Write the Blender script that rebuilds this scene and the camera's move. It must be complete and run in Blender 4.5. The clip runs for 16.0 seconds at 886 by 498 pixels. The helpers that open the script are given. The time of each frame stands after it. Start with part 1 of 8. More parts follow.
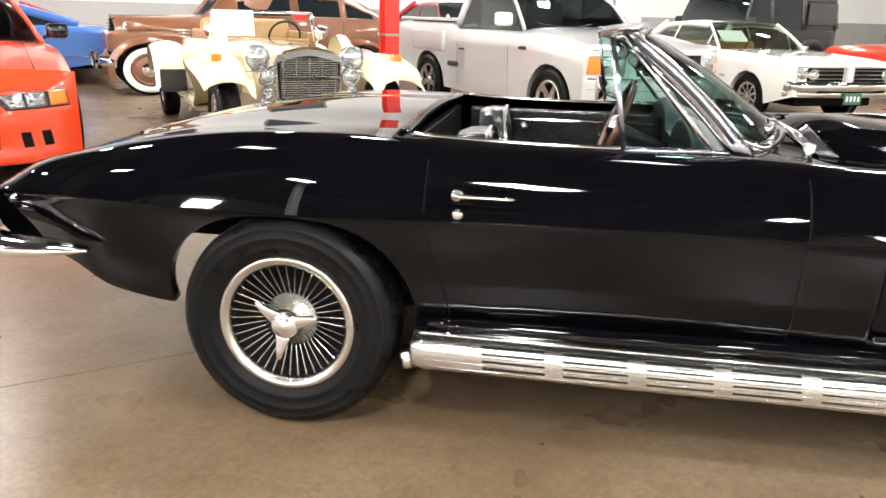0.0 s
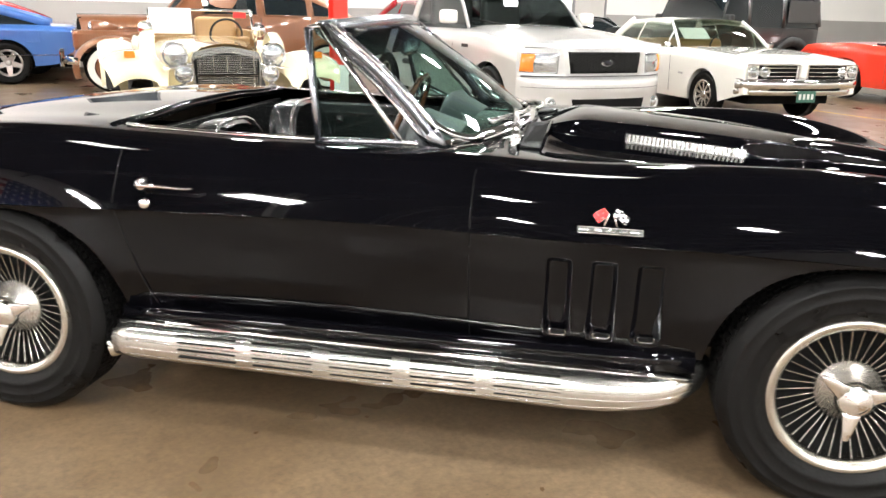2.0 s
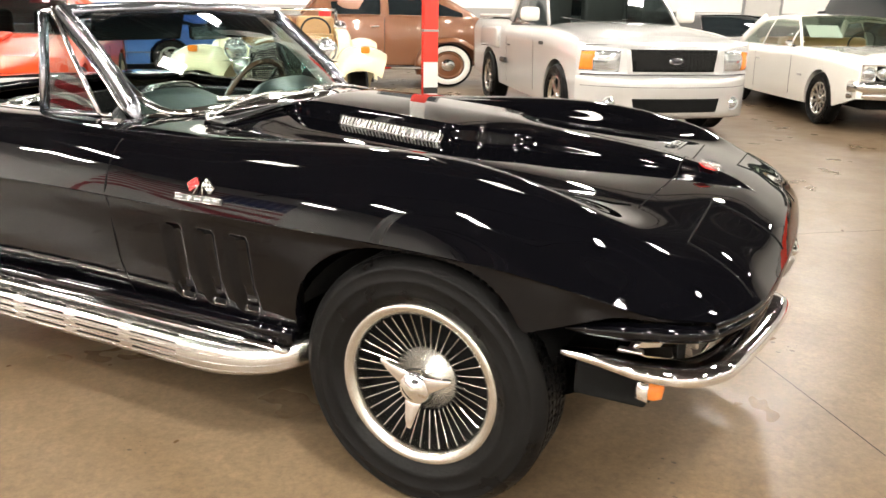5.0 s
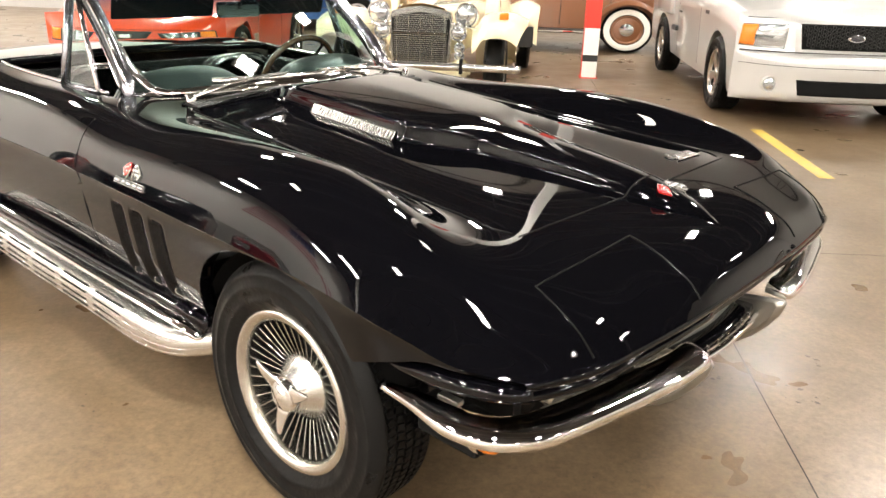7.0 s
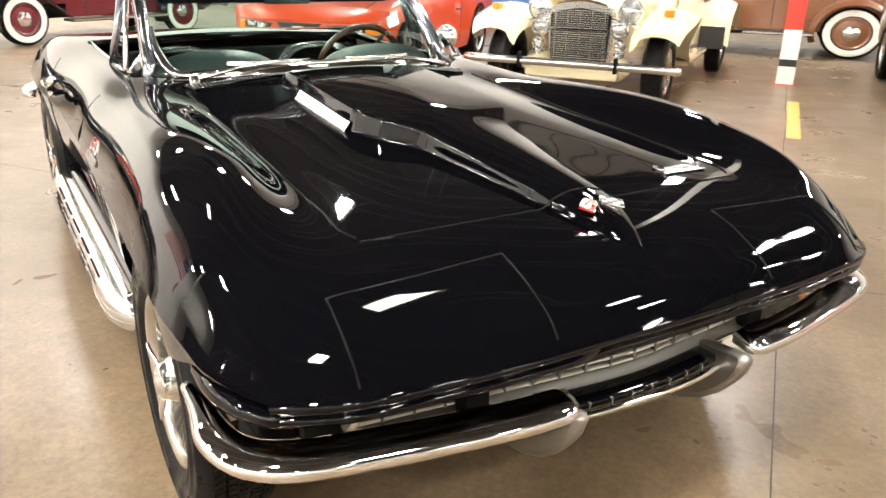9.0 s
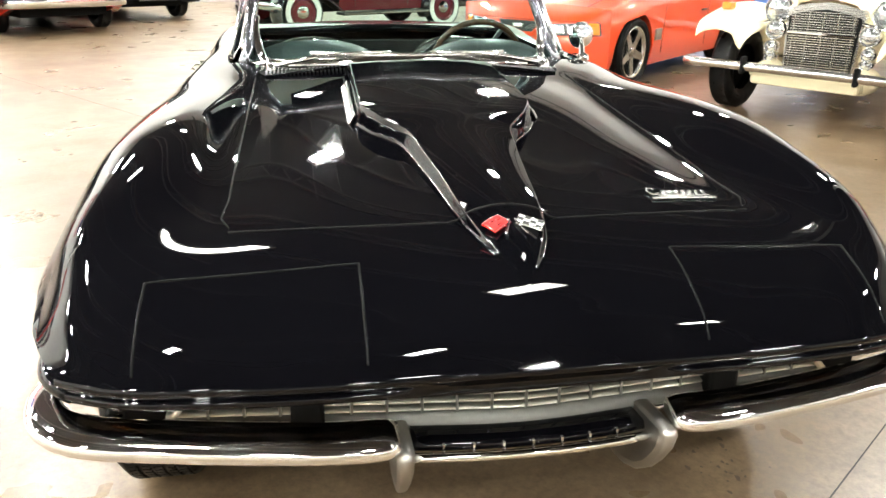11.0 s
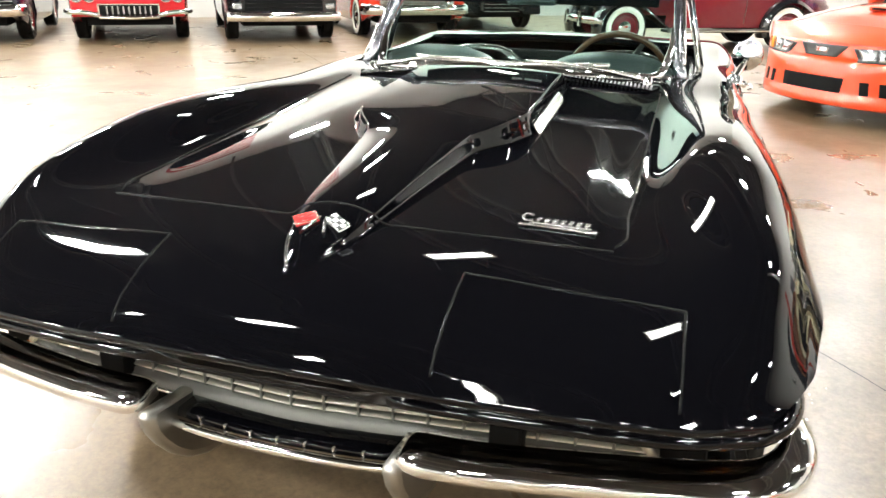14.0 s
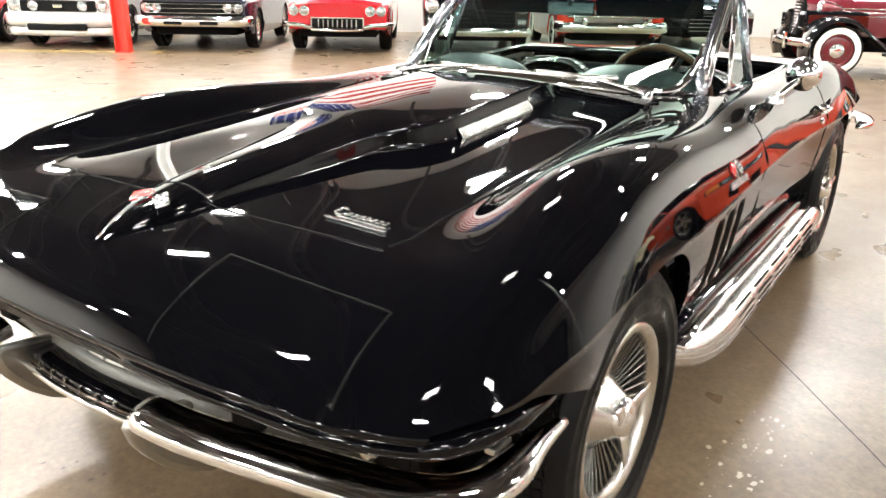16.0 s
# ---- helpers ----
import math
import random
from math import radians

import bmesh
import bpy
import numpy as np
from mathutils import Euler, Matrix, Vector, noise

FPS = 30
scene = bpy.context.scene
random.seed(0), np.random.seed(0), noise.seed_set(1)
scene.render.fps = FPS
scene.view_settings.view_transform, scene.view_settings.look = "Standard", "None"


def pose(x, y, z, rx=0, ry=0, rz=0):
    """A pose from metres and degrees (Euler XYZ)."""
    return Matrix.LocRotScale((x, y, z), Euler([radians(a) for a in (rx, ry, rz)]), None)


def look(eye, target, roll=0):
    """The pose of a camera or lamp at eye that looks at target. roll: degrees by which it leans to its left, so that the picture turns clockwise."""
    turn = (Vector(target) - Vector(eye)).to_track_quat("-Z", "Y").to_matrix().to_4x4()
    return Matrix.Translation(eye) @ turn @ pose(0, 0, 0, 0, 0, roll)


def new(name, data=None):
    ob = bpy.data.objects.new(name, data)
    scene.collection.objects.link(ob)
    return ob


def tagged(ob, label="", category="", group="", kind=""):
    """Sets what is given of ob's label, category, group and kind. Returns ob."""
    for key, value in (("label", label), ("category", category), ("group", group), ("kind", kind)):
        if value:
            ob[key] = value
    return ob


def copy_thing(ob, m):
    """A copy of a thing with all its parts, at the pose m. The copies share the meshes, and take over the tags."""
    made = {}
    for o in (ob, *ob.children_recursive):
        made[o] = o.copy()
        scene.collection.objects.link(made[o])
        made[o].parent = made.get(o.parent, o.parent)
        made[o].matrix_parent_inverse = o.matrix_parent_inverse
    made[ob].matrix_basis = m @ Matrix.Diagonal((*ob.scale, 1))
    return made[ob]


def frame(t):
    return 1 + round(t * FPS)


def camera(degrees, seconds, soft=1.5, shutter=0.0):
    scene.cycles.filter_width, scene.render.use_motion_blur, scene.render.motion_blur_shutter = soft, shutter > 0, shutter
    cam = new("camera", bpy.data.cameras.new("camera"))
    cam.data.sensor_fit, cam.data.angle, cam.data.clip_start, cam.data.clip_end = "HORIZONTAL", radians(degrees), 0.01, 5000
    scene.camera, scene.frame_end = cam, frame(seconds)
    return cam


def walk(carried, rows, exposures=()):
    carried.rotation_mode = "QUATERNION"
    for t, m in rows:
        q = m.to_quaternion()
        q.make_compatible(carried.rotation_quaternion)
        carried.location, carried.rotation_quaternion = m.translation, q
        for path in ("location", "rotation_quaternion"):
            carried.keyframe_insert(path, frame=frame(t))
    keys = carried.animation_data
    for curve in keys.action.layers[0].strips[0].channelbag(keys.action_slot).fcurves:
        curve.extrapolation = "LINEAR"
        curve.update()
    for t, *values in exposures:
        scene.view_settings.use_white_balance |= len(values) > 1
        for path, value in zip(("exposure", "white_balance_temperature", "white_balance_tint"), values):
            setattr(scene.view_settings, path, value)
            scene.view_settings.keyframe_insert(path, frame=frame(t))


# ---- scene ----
cam = camera(60.12, 16.0, soft=1.5, shutter=0.3)
PATH = [
    (0, (0.812, -2.956, 1.269), (0.519, -1.065, 0.686), 1.52),
    (0.5, (1.040, -2.937, 1.280), (0.727, -1.050, 0.695), 1.53),
    (1, (1.295, -2.889, 1.291), (0.967, -1.004, 0.708), 1.34),
    (1.5, (1.526, -2.869, 1.272), (1.188, -0.986, 0.690), 1.42),
    (2, (1.763, -2.807, 1.267), (1.412, -0.927, 0.682), 1.37),
    (2.5, (2.031, -2.741, 1.242), (1.663, -0.863, 0.660), 1.33),
    (3, (2.278, -2.733, 1.232), (1.876, -0.861, 0.653), 1.44),
    (3.5, (2.538, -2.694, 1.234), (2.086, -0.835, 0.651), 1.48),
    (4, (2.803, -2.585, 1.208), (2.256, -0.751, 0.626), 1.33),
    (4.2, (2.908, -2.543, 1.208), (2.300, -0.729, 0.625), 1.21),
    (6.3, (3.767, -2.080, 1.312), (2.628, -0.572, 0.657), 1.53),
    (6.5, (3.808, -2.013, 1.318), (2.630, -0.545, 0.642), 1.64),
    (7, (3.864, -1.842, 1.355), (2.623, -0.440, 0.653), 1.60),
    (7.5, (3.921, -1.653, 1.341), (2.597, -0.332, 0.632), 1.58),
    (8, (4.055, -1.490, 1.325), (2.621, -0.294, 0.609), 1.45),
    (8.5, (4.177, -1.309, 1.324), (2.658, -0.219, 0.612), 1.33),
    (9, (4.220, -1.130, 1.319), (2.623, -0.160, 0.604), 1.20),
    (9.5, (4.250, -0.926, 1.316), (2.561, -0.130, 0.599), 1.23),
    (9.7, (4.271, -0.860, 1.309), (2.558, -0.118, 0.591), 1.21),
    (11.8, (4.466, -0.109, 1.302), (2.607, 0.008, 0.575), 0.89),
    (12, (4.499, -0.058, 1.302), (2.638, 0.027, 0.575), 1.04),
    (12.5, (4.516, 0.098, 1.306), (2.654, 0.065, 0.576), 1.02),
    (13, (4.442, 0.278, 1.306), (2.590, 0.076, 0.578), 0.85),
    (13.5, (4.362, 0.435, 1.294), (2.543, 0.031, 0.568), 0.98),
    (14, (4.267, 0.629, 1.279), (2.478, 0.074, 0.578), 0.98),
    (14.5, (4.177, 0.801, 1.294), (2.423, 0.127, 0.609), 1.36),
    (15, (4.088, 0.970, 1.290), (2.402, 0.130, 0.619), 1.25),
    (15.5, (4.025, 1.162, 1.288), (2.430, 0.158, 0.621), 1.13),
    (16, (3.940, 1.360, 1.254), (2.384, 0.296, 0.587), 0.96),
]
EXPO = [(0.0, -0.10, 6350, 10), (2.0, -0.10, 6400, 10), (4.0, -0.12, 6750, 10), (6.5, -0.06, 6950, 11), (9.0, 0.06, 6850, 9), (12.0, 0.36, 6350, 4), (14.0, 0.30, 6350, 4), (16.0, 0.16, 6500, 8)]
walk(cam, [(t, look(eye, target, roll)) for t, eye, target, roll in PATH], EXPO)

# ---- world and light ----
world = bpy.data.worlds.new("world")
scene.world = world
world.use_nodes = True
world.node_tree.nodes["Background"].inputs[0].default_value = (0.9, 0.95, 1.0, 1)
world.node_tree.nodes["Background"].inputs[1].default_value = 0.02
LAMP_GLOW = 29.0
TURN = 36.0                      # the hall stands at this angle to the black car
AX = Vector((math.cos(radians(TURN)), math.sin(radians(TURN)), 0))
BX = Vector((-math.sin(radians(TURN)), math.cos(radians(TURN)), 0))


def hall(a, b, z=0.0):
    return AX * a + BX * b + Vector((0, 0, z))


# ---- materials ----
def material(name, color, rough=0.5, metal=0.0, coat=0.0, vary=0.0, scale=8.0, bump=0.0, bump_scale=60.0, spec=0.5, rough_vary=0.0):
    m = bpy.data.materials.new(name)
    m.use_nodes = True
    nt = m.node_tree
    bs = nt.nodes["Principled BSDF"]
    bs.inputs["Base Color"].default_value = (*color, 1)
    bs.inputs["Roughness"].default_value = rough
    bs.inputs["Metallic"].default_value = metal
    bs.inputs["Coat Weight"].default_value = coat
    bs.inputs["Coat Roughness"].default_value = 0.02
    bs.inputs["Specular IOR Level"].default_value = spec
    if vary or bump or rough_vary:
        co = nt.nodes.new("ShaderNodeTexCoord")
    if vary or rough_vary:
        n1 = nt.nodes.new("ShaderNodeTexNoise")
        n1.inputs["Scale"].default_value = scale
        n1.inputs["Detail"].default_value = 6
        nt.links.new(co.outputs["Object"], n1.inputs["Vector"])
    if vary:
        mx = nt.nodes.new("ShaderNodeMix")
        mx.data_type = "RGBA"
        lo = [c * (1 - vary) for c in color]
        hi = [min(1, c * (1 + vary)) for c in color]
        mx.inputs[6].default_value, mx.inputs[7].default_value = (*lo, 1), (*hi, 1)
        nt.links.new(n1.outputs["Fac"], mx.inputs[0])
        nt.links.new(mx.outputs[2], bs.inputs["Base Color"])
    if rough_vary:
        mr = nt.nodes.new("ShaderNodeMapRange")
        mr.inputs["From Min"].default_value, mr.inputs["From Max"].default_value = 0.35, 0.65
        mr.inputs["To Min"].default_value, mr.inputs["To Max"].default_value = max(0.0, rough - rough_vary), rough + rough_vary
        nt.links.new(n1.outputs["Fac"], mr.inputs["Value"])
        nt.links.new(mr.outputs[0], bs.inputs["Roughness"])
    if bump:
        n2 = nt.nodes.new("ShaderNodeTexNoise")
        n2.inputs["Scale"].default_value = bump_scale
        n2.inputs["Detail"].default_value = 4
        nt.links.new(co.outputs["Object"], n2.inputs["Vector"])
        bp = nt.nodes.new("ShaderNodeBump")
        bp.inputs["Strength"].default_value = bump
        bp.inputs["Distance"].default_value = 0.004
        nt.links.new(n2.outputs["Fac"], bp.inputs["Height"])
        nt.links.new(bp.outputs[0], bs.inputs["Normal"])
    return m


def glowing(name, color, strength):
    m = bpy.data.materials.new(name)
    m.use_nodes = True
    bs = m.node_tree.nodes["Principled BSDF"]
    bs.inputs["Base Color"].default_value = (0.8, 0.8, 0.8, 1)
    bs.inputs["Emission Color"].default_value = (*color, 1)
    bs.inputs["Emission Strength"].default_value = strength
    return m


def glass(name, color, rough=0.0, clear=0.75):
    """Thin pane: mostly see-through, with a mirror gloss."""
    m = bpy.data.materials.new(name)
    m.use_nodes = True
    nt = m.node_tree
    nt.nodes.remove(nt.nodes["Principled BSDF"])
    tr, gl, mx = nt.nodes.new("ShaderNodeBsdfTransparent"), nt.nodes.new("ShaderNodeBsdfGlossy"), nt.nodes.new("ShaderNodeMixShader")
    lw, pw, fr = nt.nodes.new("ShaderNodeLayerWeight"), nt.nodes.new("ShaderNodeMath"), nt.nodes.new("ShaderNodeMath")
    lw.inputs["Blend"].default_value = 0.5
    pw.operation, fr.operation = "POWER", "MULTIPLY_ADD"
    pw.inputs[1].default_value = 5.0
    fr.inputs[1].default_value, fr.inputs[2].default_value = 0.85, 0.07
    nt.links.new(lw.outputs["Facing"], pw.inputs[0])
    nt.links.new(pw.outputs[0], fr.inputs[0])
    tr.inputs[0].default_value = (*color, 1)
    gl.inputs["Roughness"].default_value = rough
    nt.links.new(fr.outputs[0], mx.inputs[0])
    nt.links.new(tr.outputs[0], mx.inputs[1])
    nt.links.new(gl.outputs[0], mx.inputs[2])
    nt.links.new(mx.outputs[0], nt.nodes["Material Output"].inputs[0])
    return m


def paint(name, color, flake=0.0, rough=0.25, vary=0.03):
    return material(name, color, rough, flake, 1.0, vary, 2.0)


M_BLACK = material("black_lacquer", (0.0014, 0.0014, 0.0020), 0.025, 0, 0.0, 0.2, 3.0, spec=0.25)
M_CHROME = material("chrome", (0.86, 0.86, 0.85), 0.05, 1.0, rough_vary=0.025, scale=30)
M_ALU = material("brushed_aluminium", (0.62, 0.605, 0.57), 0.27, 1.0, vary=0.12, scale=40, bump=0.05, bump_scale=300)
M_RIM = material("satin_rim", (0.54, 0.515, 0.465), 0.25, 1.0, vary=0.1, scale=30)
M_STEEL = material("dull_steel", (0.42, 0.41, 0.39), 0.35, 1.0, vary=0.2, scale=20)
M_RUBBER = material("tyre_rubber", (0.0045, 0.0043, 0.0042), 0.46, vary=0.6, scale=11, bump=0.3, bump_scale=90, rough_vary=0.20, spec=0.11)
M_TRIM = material("black_trim", (0.012, 0.012, 0.012), 0.5, vary=0.3, scale=20)
M_DARK = material("dark_underside", (0.006, 0.006, 0.006), 0.8, vary=0.4, scale=12, spec=0.08)
M_VINYL = material("black_vinyl", (0.008, 0.009, 0.009), 0.25, vary=0.2, scale=10, bump=0.2, bump_scale=250)
M_DASH = material("dark_green_black_pad", (0.016, 0.022, 0.022), 0.36, vary=0.2, scale=10, bump=0.2, bump_scale=250)
M_WOOD = material("walnut_rim", (0.060, 0.028, 0.014), 0.25, coat=0.6, vary=0.4, scale=60)
M_SCREEN = glass("tinted_glass", (0.50, 0.68, 0.63))
M_CLEAR = glass("clear_glass", (0.9, 0.93, 0.92))
M_CARGLASS = material("dark_car_glass", (0.012, 0.016, 0.018), 0.03, spec=0.6)
M_LENS = material("headlamp_lens", (0.52, 0.54, 0.55), 0.10, 0.75, 1.0, vary=0.25, scale=60)
M_AMBER = material("amber_lens", (0.85, 0.22, 0.03), 0.12, 0, 1.0, vary=0.25, scale=80)
M_WHITEWALL = material("whitewall", (0.78, 0.75, 0.68), 0.5, vary=0.06, scale=12)
M_ENAMEL_RED = material("red_enamel", (0.7, 0.03, 0.03), 0.2, 0, 0.6)
M_ENAMEL_WHITE = material("white_enamel", (0.82, 0.82, 0.8), 0.2, 0, 0.6)


# ---- mesh helpers ----
def spline(xs, ys):
    """Natural cubic through the points; returns a function of an array."""
    x, y = np.array(xs, float), np.array(ys, float)
    n, h = len(x), np.diff(x)
    A, r = np.eye(n), np.zeros(n)
    for i in range(1, n - 1):
        A[i, i - 1:i + 2] = h[i - 1], 2 * (h[i - 1] + h[i]), h[i]
        r[i] = 6 * ((y[i + 1] - y[i]) / h[i] - (y[i] - y[i - 1]) / h[i - 1])
    m = np.linalg.solve(A, r)

    def at(q):
        q = np.clip(np.asarray(q, float), x[0], x[-1])
        i = np.clip(np.searchsorted(x, q) - 1, 0, n - 2)
        d, e = q - x[i], x[i + 1] - q
        return (m[i] * e ** 3 + m[i + 1] * d ** 3) / (6 * h[i]) + (y[i] / h[i] - m[i] * h[i] / 6) * e + (y[i + 1] / h[i] - m[i + 1] * h[i] / 6) * d
    return at


def soft_line(xs, ys):
    """Smooth line that never overshoots its points."""
    x, y = np.array(xs, float), np.array(ys, float)
    h, d = np.diff(x), np.diff(y) / np.diff(x)
    s = np.zeros(len(x))
    for i in range(1, len(x) - 1):
        if d[i - 1] * d[i] > 0:
            w1, w2 = 2 * h[i] + h[i - 1], h[i] + 2 * h[i - 1]
            s[i] = (w1 + w2) / (w1 / d[i - 1] + w2 / d[i])
    s[0], s[-1] = d[0], d[-1]

    def at(q):
        q = np.clip(np.asarray(q, float), x[0], x[-1])
        i = np.clip(np.searchsorted(x, q) - 1, 0, len(x) - 2)
        t = (q - x[i]) / h[i]
        return ((1 + 2 * t) * (1 - t) ** 2 * y[i] + t * (1 - t) ** 2 * h[i] * s[i] + t * t * (3 - 2 * t) * y[i + 1] + t * t * (t - 1) * h[i] * s[i + 1])
    return at


def step(lo, hi, q):
    t = np.clip((np.asarray(q, float) - lo) / (hi - lo), 0, 1)
    return t * t * (3 - 2 * t)


def mesh_part(name, verts, faces, mat, parent=None, label="", smooth=True):
    me = bpy.data.meshes.new(name)
    me.from_pydata([tuple(v) for v in verts], [], [tuple(f) for f in faces])
    me.update()
    if smooth:
        me.polygons.foreach_set("use_smooth", [True] * len(me.polygons))
    me.materials.append(mat)
    ob = new(name, me)
    ob.parent = parent
    if label:
        ob["label"] = label
    return ob


def part(name, bm, mat, parent=None, label="", smooth=False):
    """Links a bmesh as one mesh object under a thing or a part."""
    me = bpy.data.meshes.new(name)
    bm.to_mesh(me)
    bm.free()
    if smooth:
        me.polygons.foreach_set("use_smooth", [True] * len(me.polygons))
    me.materials.append(mat)
    ob = new(name, me)
    ob.parent = parent
    if label:
        ob["label"] = label
    return ob


def thing(name, m, label, category, group=""):
    ob = new(name)
    ob.empty_display_size = 0.2
    ob.matrix_basis = m
    return tagged(ob, label, category, group)


def grid(P, flip=False, keep=None):
    """Vertices and faces of an n x m x 3 array; keep: faces to keep."""
    n, m = P.shape[:2]
    faces = []
    for i in range(n - 1):
        for j in range(m - 1):
            if keep is None or keep[i, j]:
                f = (i * m + j, (i + 1) * m + j, (i + 1) * m + j + 1, i * m + j + 1)
                faces.append(f[::-1] if flip else f)
    return P.reshape(-1, 3), faces


def join_lists(*pieces):
    verts, faces = [], []
    for v, f in pieces:
        k = len(verts)
        verts += [tuple(p) for p in v]
        faces += [tuple(i + k for i in q) for q in f]
    return verts, faces


def mirror_y(vf):
    v, f = vf
    return [(p[0], -p[1], p[2]) for p in v], [tuple(reversed(q)) for q in f]


def tidy(verts, faces):
    """Drops vertices that no face uses."""
    used = sorted({i for f in faces for i in f})
    at = {k: n for n, k in enumerate(used)}
    return [verts[k] for k in used], [tuple(at[i] for i in f) for f in faces]


def box(sx, sy, sz, at=(0, 0, 0), bevel=0.0, turn=None, segs=2):
    bm = bmesh.new()
    bmesh.ops.create_cube(bm, size=1)
    bmesh.ops.scale(bm, vec=(sx, sy, sz), verts=bm.verts)
    if bevel:
        bmesh.ops.bevel(bm, geom=bm.edges[:], offset=bevel, segments=segs, affect="EDGES", profile=0.5)
    if turn is not None:
        bmesh.ops.transform(bm, matrix=turn, verts=bm.verts)
    bmesh.ops.translate(bm, vec=at, verts=bm.verts)
    return bm


def lathe(profile, n=32, axis="y"):
    """Turns (radius, along) points round an axis."""
    P = np.zeros((n + 1, len(profile), 3))
    for i in range(n + 1):
        a = 2 * math.pi * i / n
        for j, (r, h) in enumerate(profile):
            c, s = r * math.cos(a), r * math.sin(a)
            P[i, j] = {"y": (c, h, s), "z": (c, s, h), "x": (h, c, s)}[axis]
    m = len(profile)
    verts = P[:n].reshape(-1, 3)
    faces = [(i * m + j, ((i + 1) % n) * m + j, ((i + 1) % n) * m + j + 1, i * m + j + 1) for i in range(n) for j in range(m - 1)]
    return verts, faces


def moved(vf, m):
    return [tuple(m @ Vector(p)) for p in vf[0]], vf[1]


def along(points, n):
    """Points spaced along a smooth line through the given ones."""
    p = np.array(points, float)
    s = np.r_[0, np.cumsum(np.linalg.norm(np.diff(p, axis=0), axis=1))]
    q = np.linspace(0, s[-1], n)
    return np.stack([spline(s, p[:, k])(q) for k in range(p.shape[1])], 1)


def sweep(path, section, up=(0, 0, 1), closed_section=True, caps=True, scales=None):
    """Carries a section of (across, up) points along a path."""
    path = np.array(path, float)
    tang = np.gradient(path, axis=0)
    tang /= np.linalg.norm(tang, axis=1)[:, None] + 1e-9
    up = np.array(up, float)
    sec = np.array(section, float)
    n, m = len(path), len(sec)
    V = []
    for i in range(n):
        side = np.cross(tang[i], up)
        side /= np.linalg.norm(side) + 1e-9
        top = np.cross(side, tang[i])
        k = 1 if scales is None else scales[i]
        kx, ky = (k, k) if np.isscalar(k) else k
        for u, v in sec:
            V.append(path[i] + side * u * kx + top * v * ky)
    F = []
    for i in range(n - 1):
        for j in range(m if closed_section else m - 1):
            k = (j + 1) % m
            F.append((i * m + j, i * m + k, (i + 1) * m + k, (i + 1) * m + j))
    if caps and closed_section:
        F += [tuple(reversed(range(m))), tuple((n - 1) * m + j for j in range(m))]
    return V, F


def ring(r, n=10, squash=1.0):
    return [(r * math.cos(2 * math.pi * k / n), squash * r * math.sin(2 * math.pi * k / n)) for k in range(n)]


def tube(points, r, n=8, smooth_n=0):
    p = along(points, smooth_n) if smooth_n else points
    d = np.ptp(np.array(p, float), axis=0)
    return sweep(p, ring(r, n), up=(0.13, 0.21, 0.97) if d[2] < 0.8 * max(d[0], d[1]) else (0.9, 0.43, 0.05))


def solid_fan(outline, depth):
    """A flat plate (outline in 3D, wound round) with thickness along its normal."""
    o = np.array(outline, float)
    nrm = np.zeros(3)
    for i in range(len(o)):
        nrm += np.cross(o[i], o[(i + 1) % len(o)])
    nrm /= np.linalg.norm(nrm) + 1e-12
    n = len(o)
    V = [*o, *(o - nrm * depth)]
    F = [tuple(range(n)), tuple(reversed(range(n, 2 * n)))] + [(i, i + n, (i + 1) % n + n, (i + 1) % n) for i in range(n)]
    return V, F

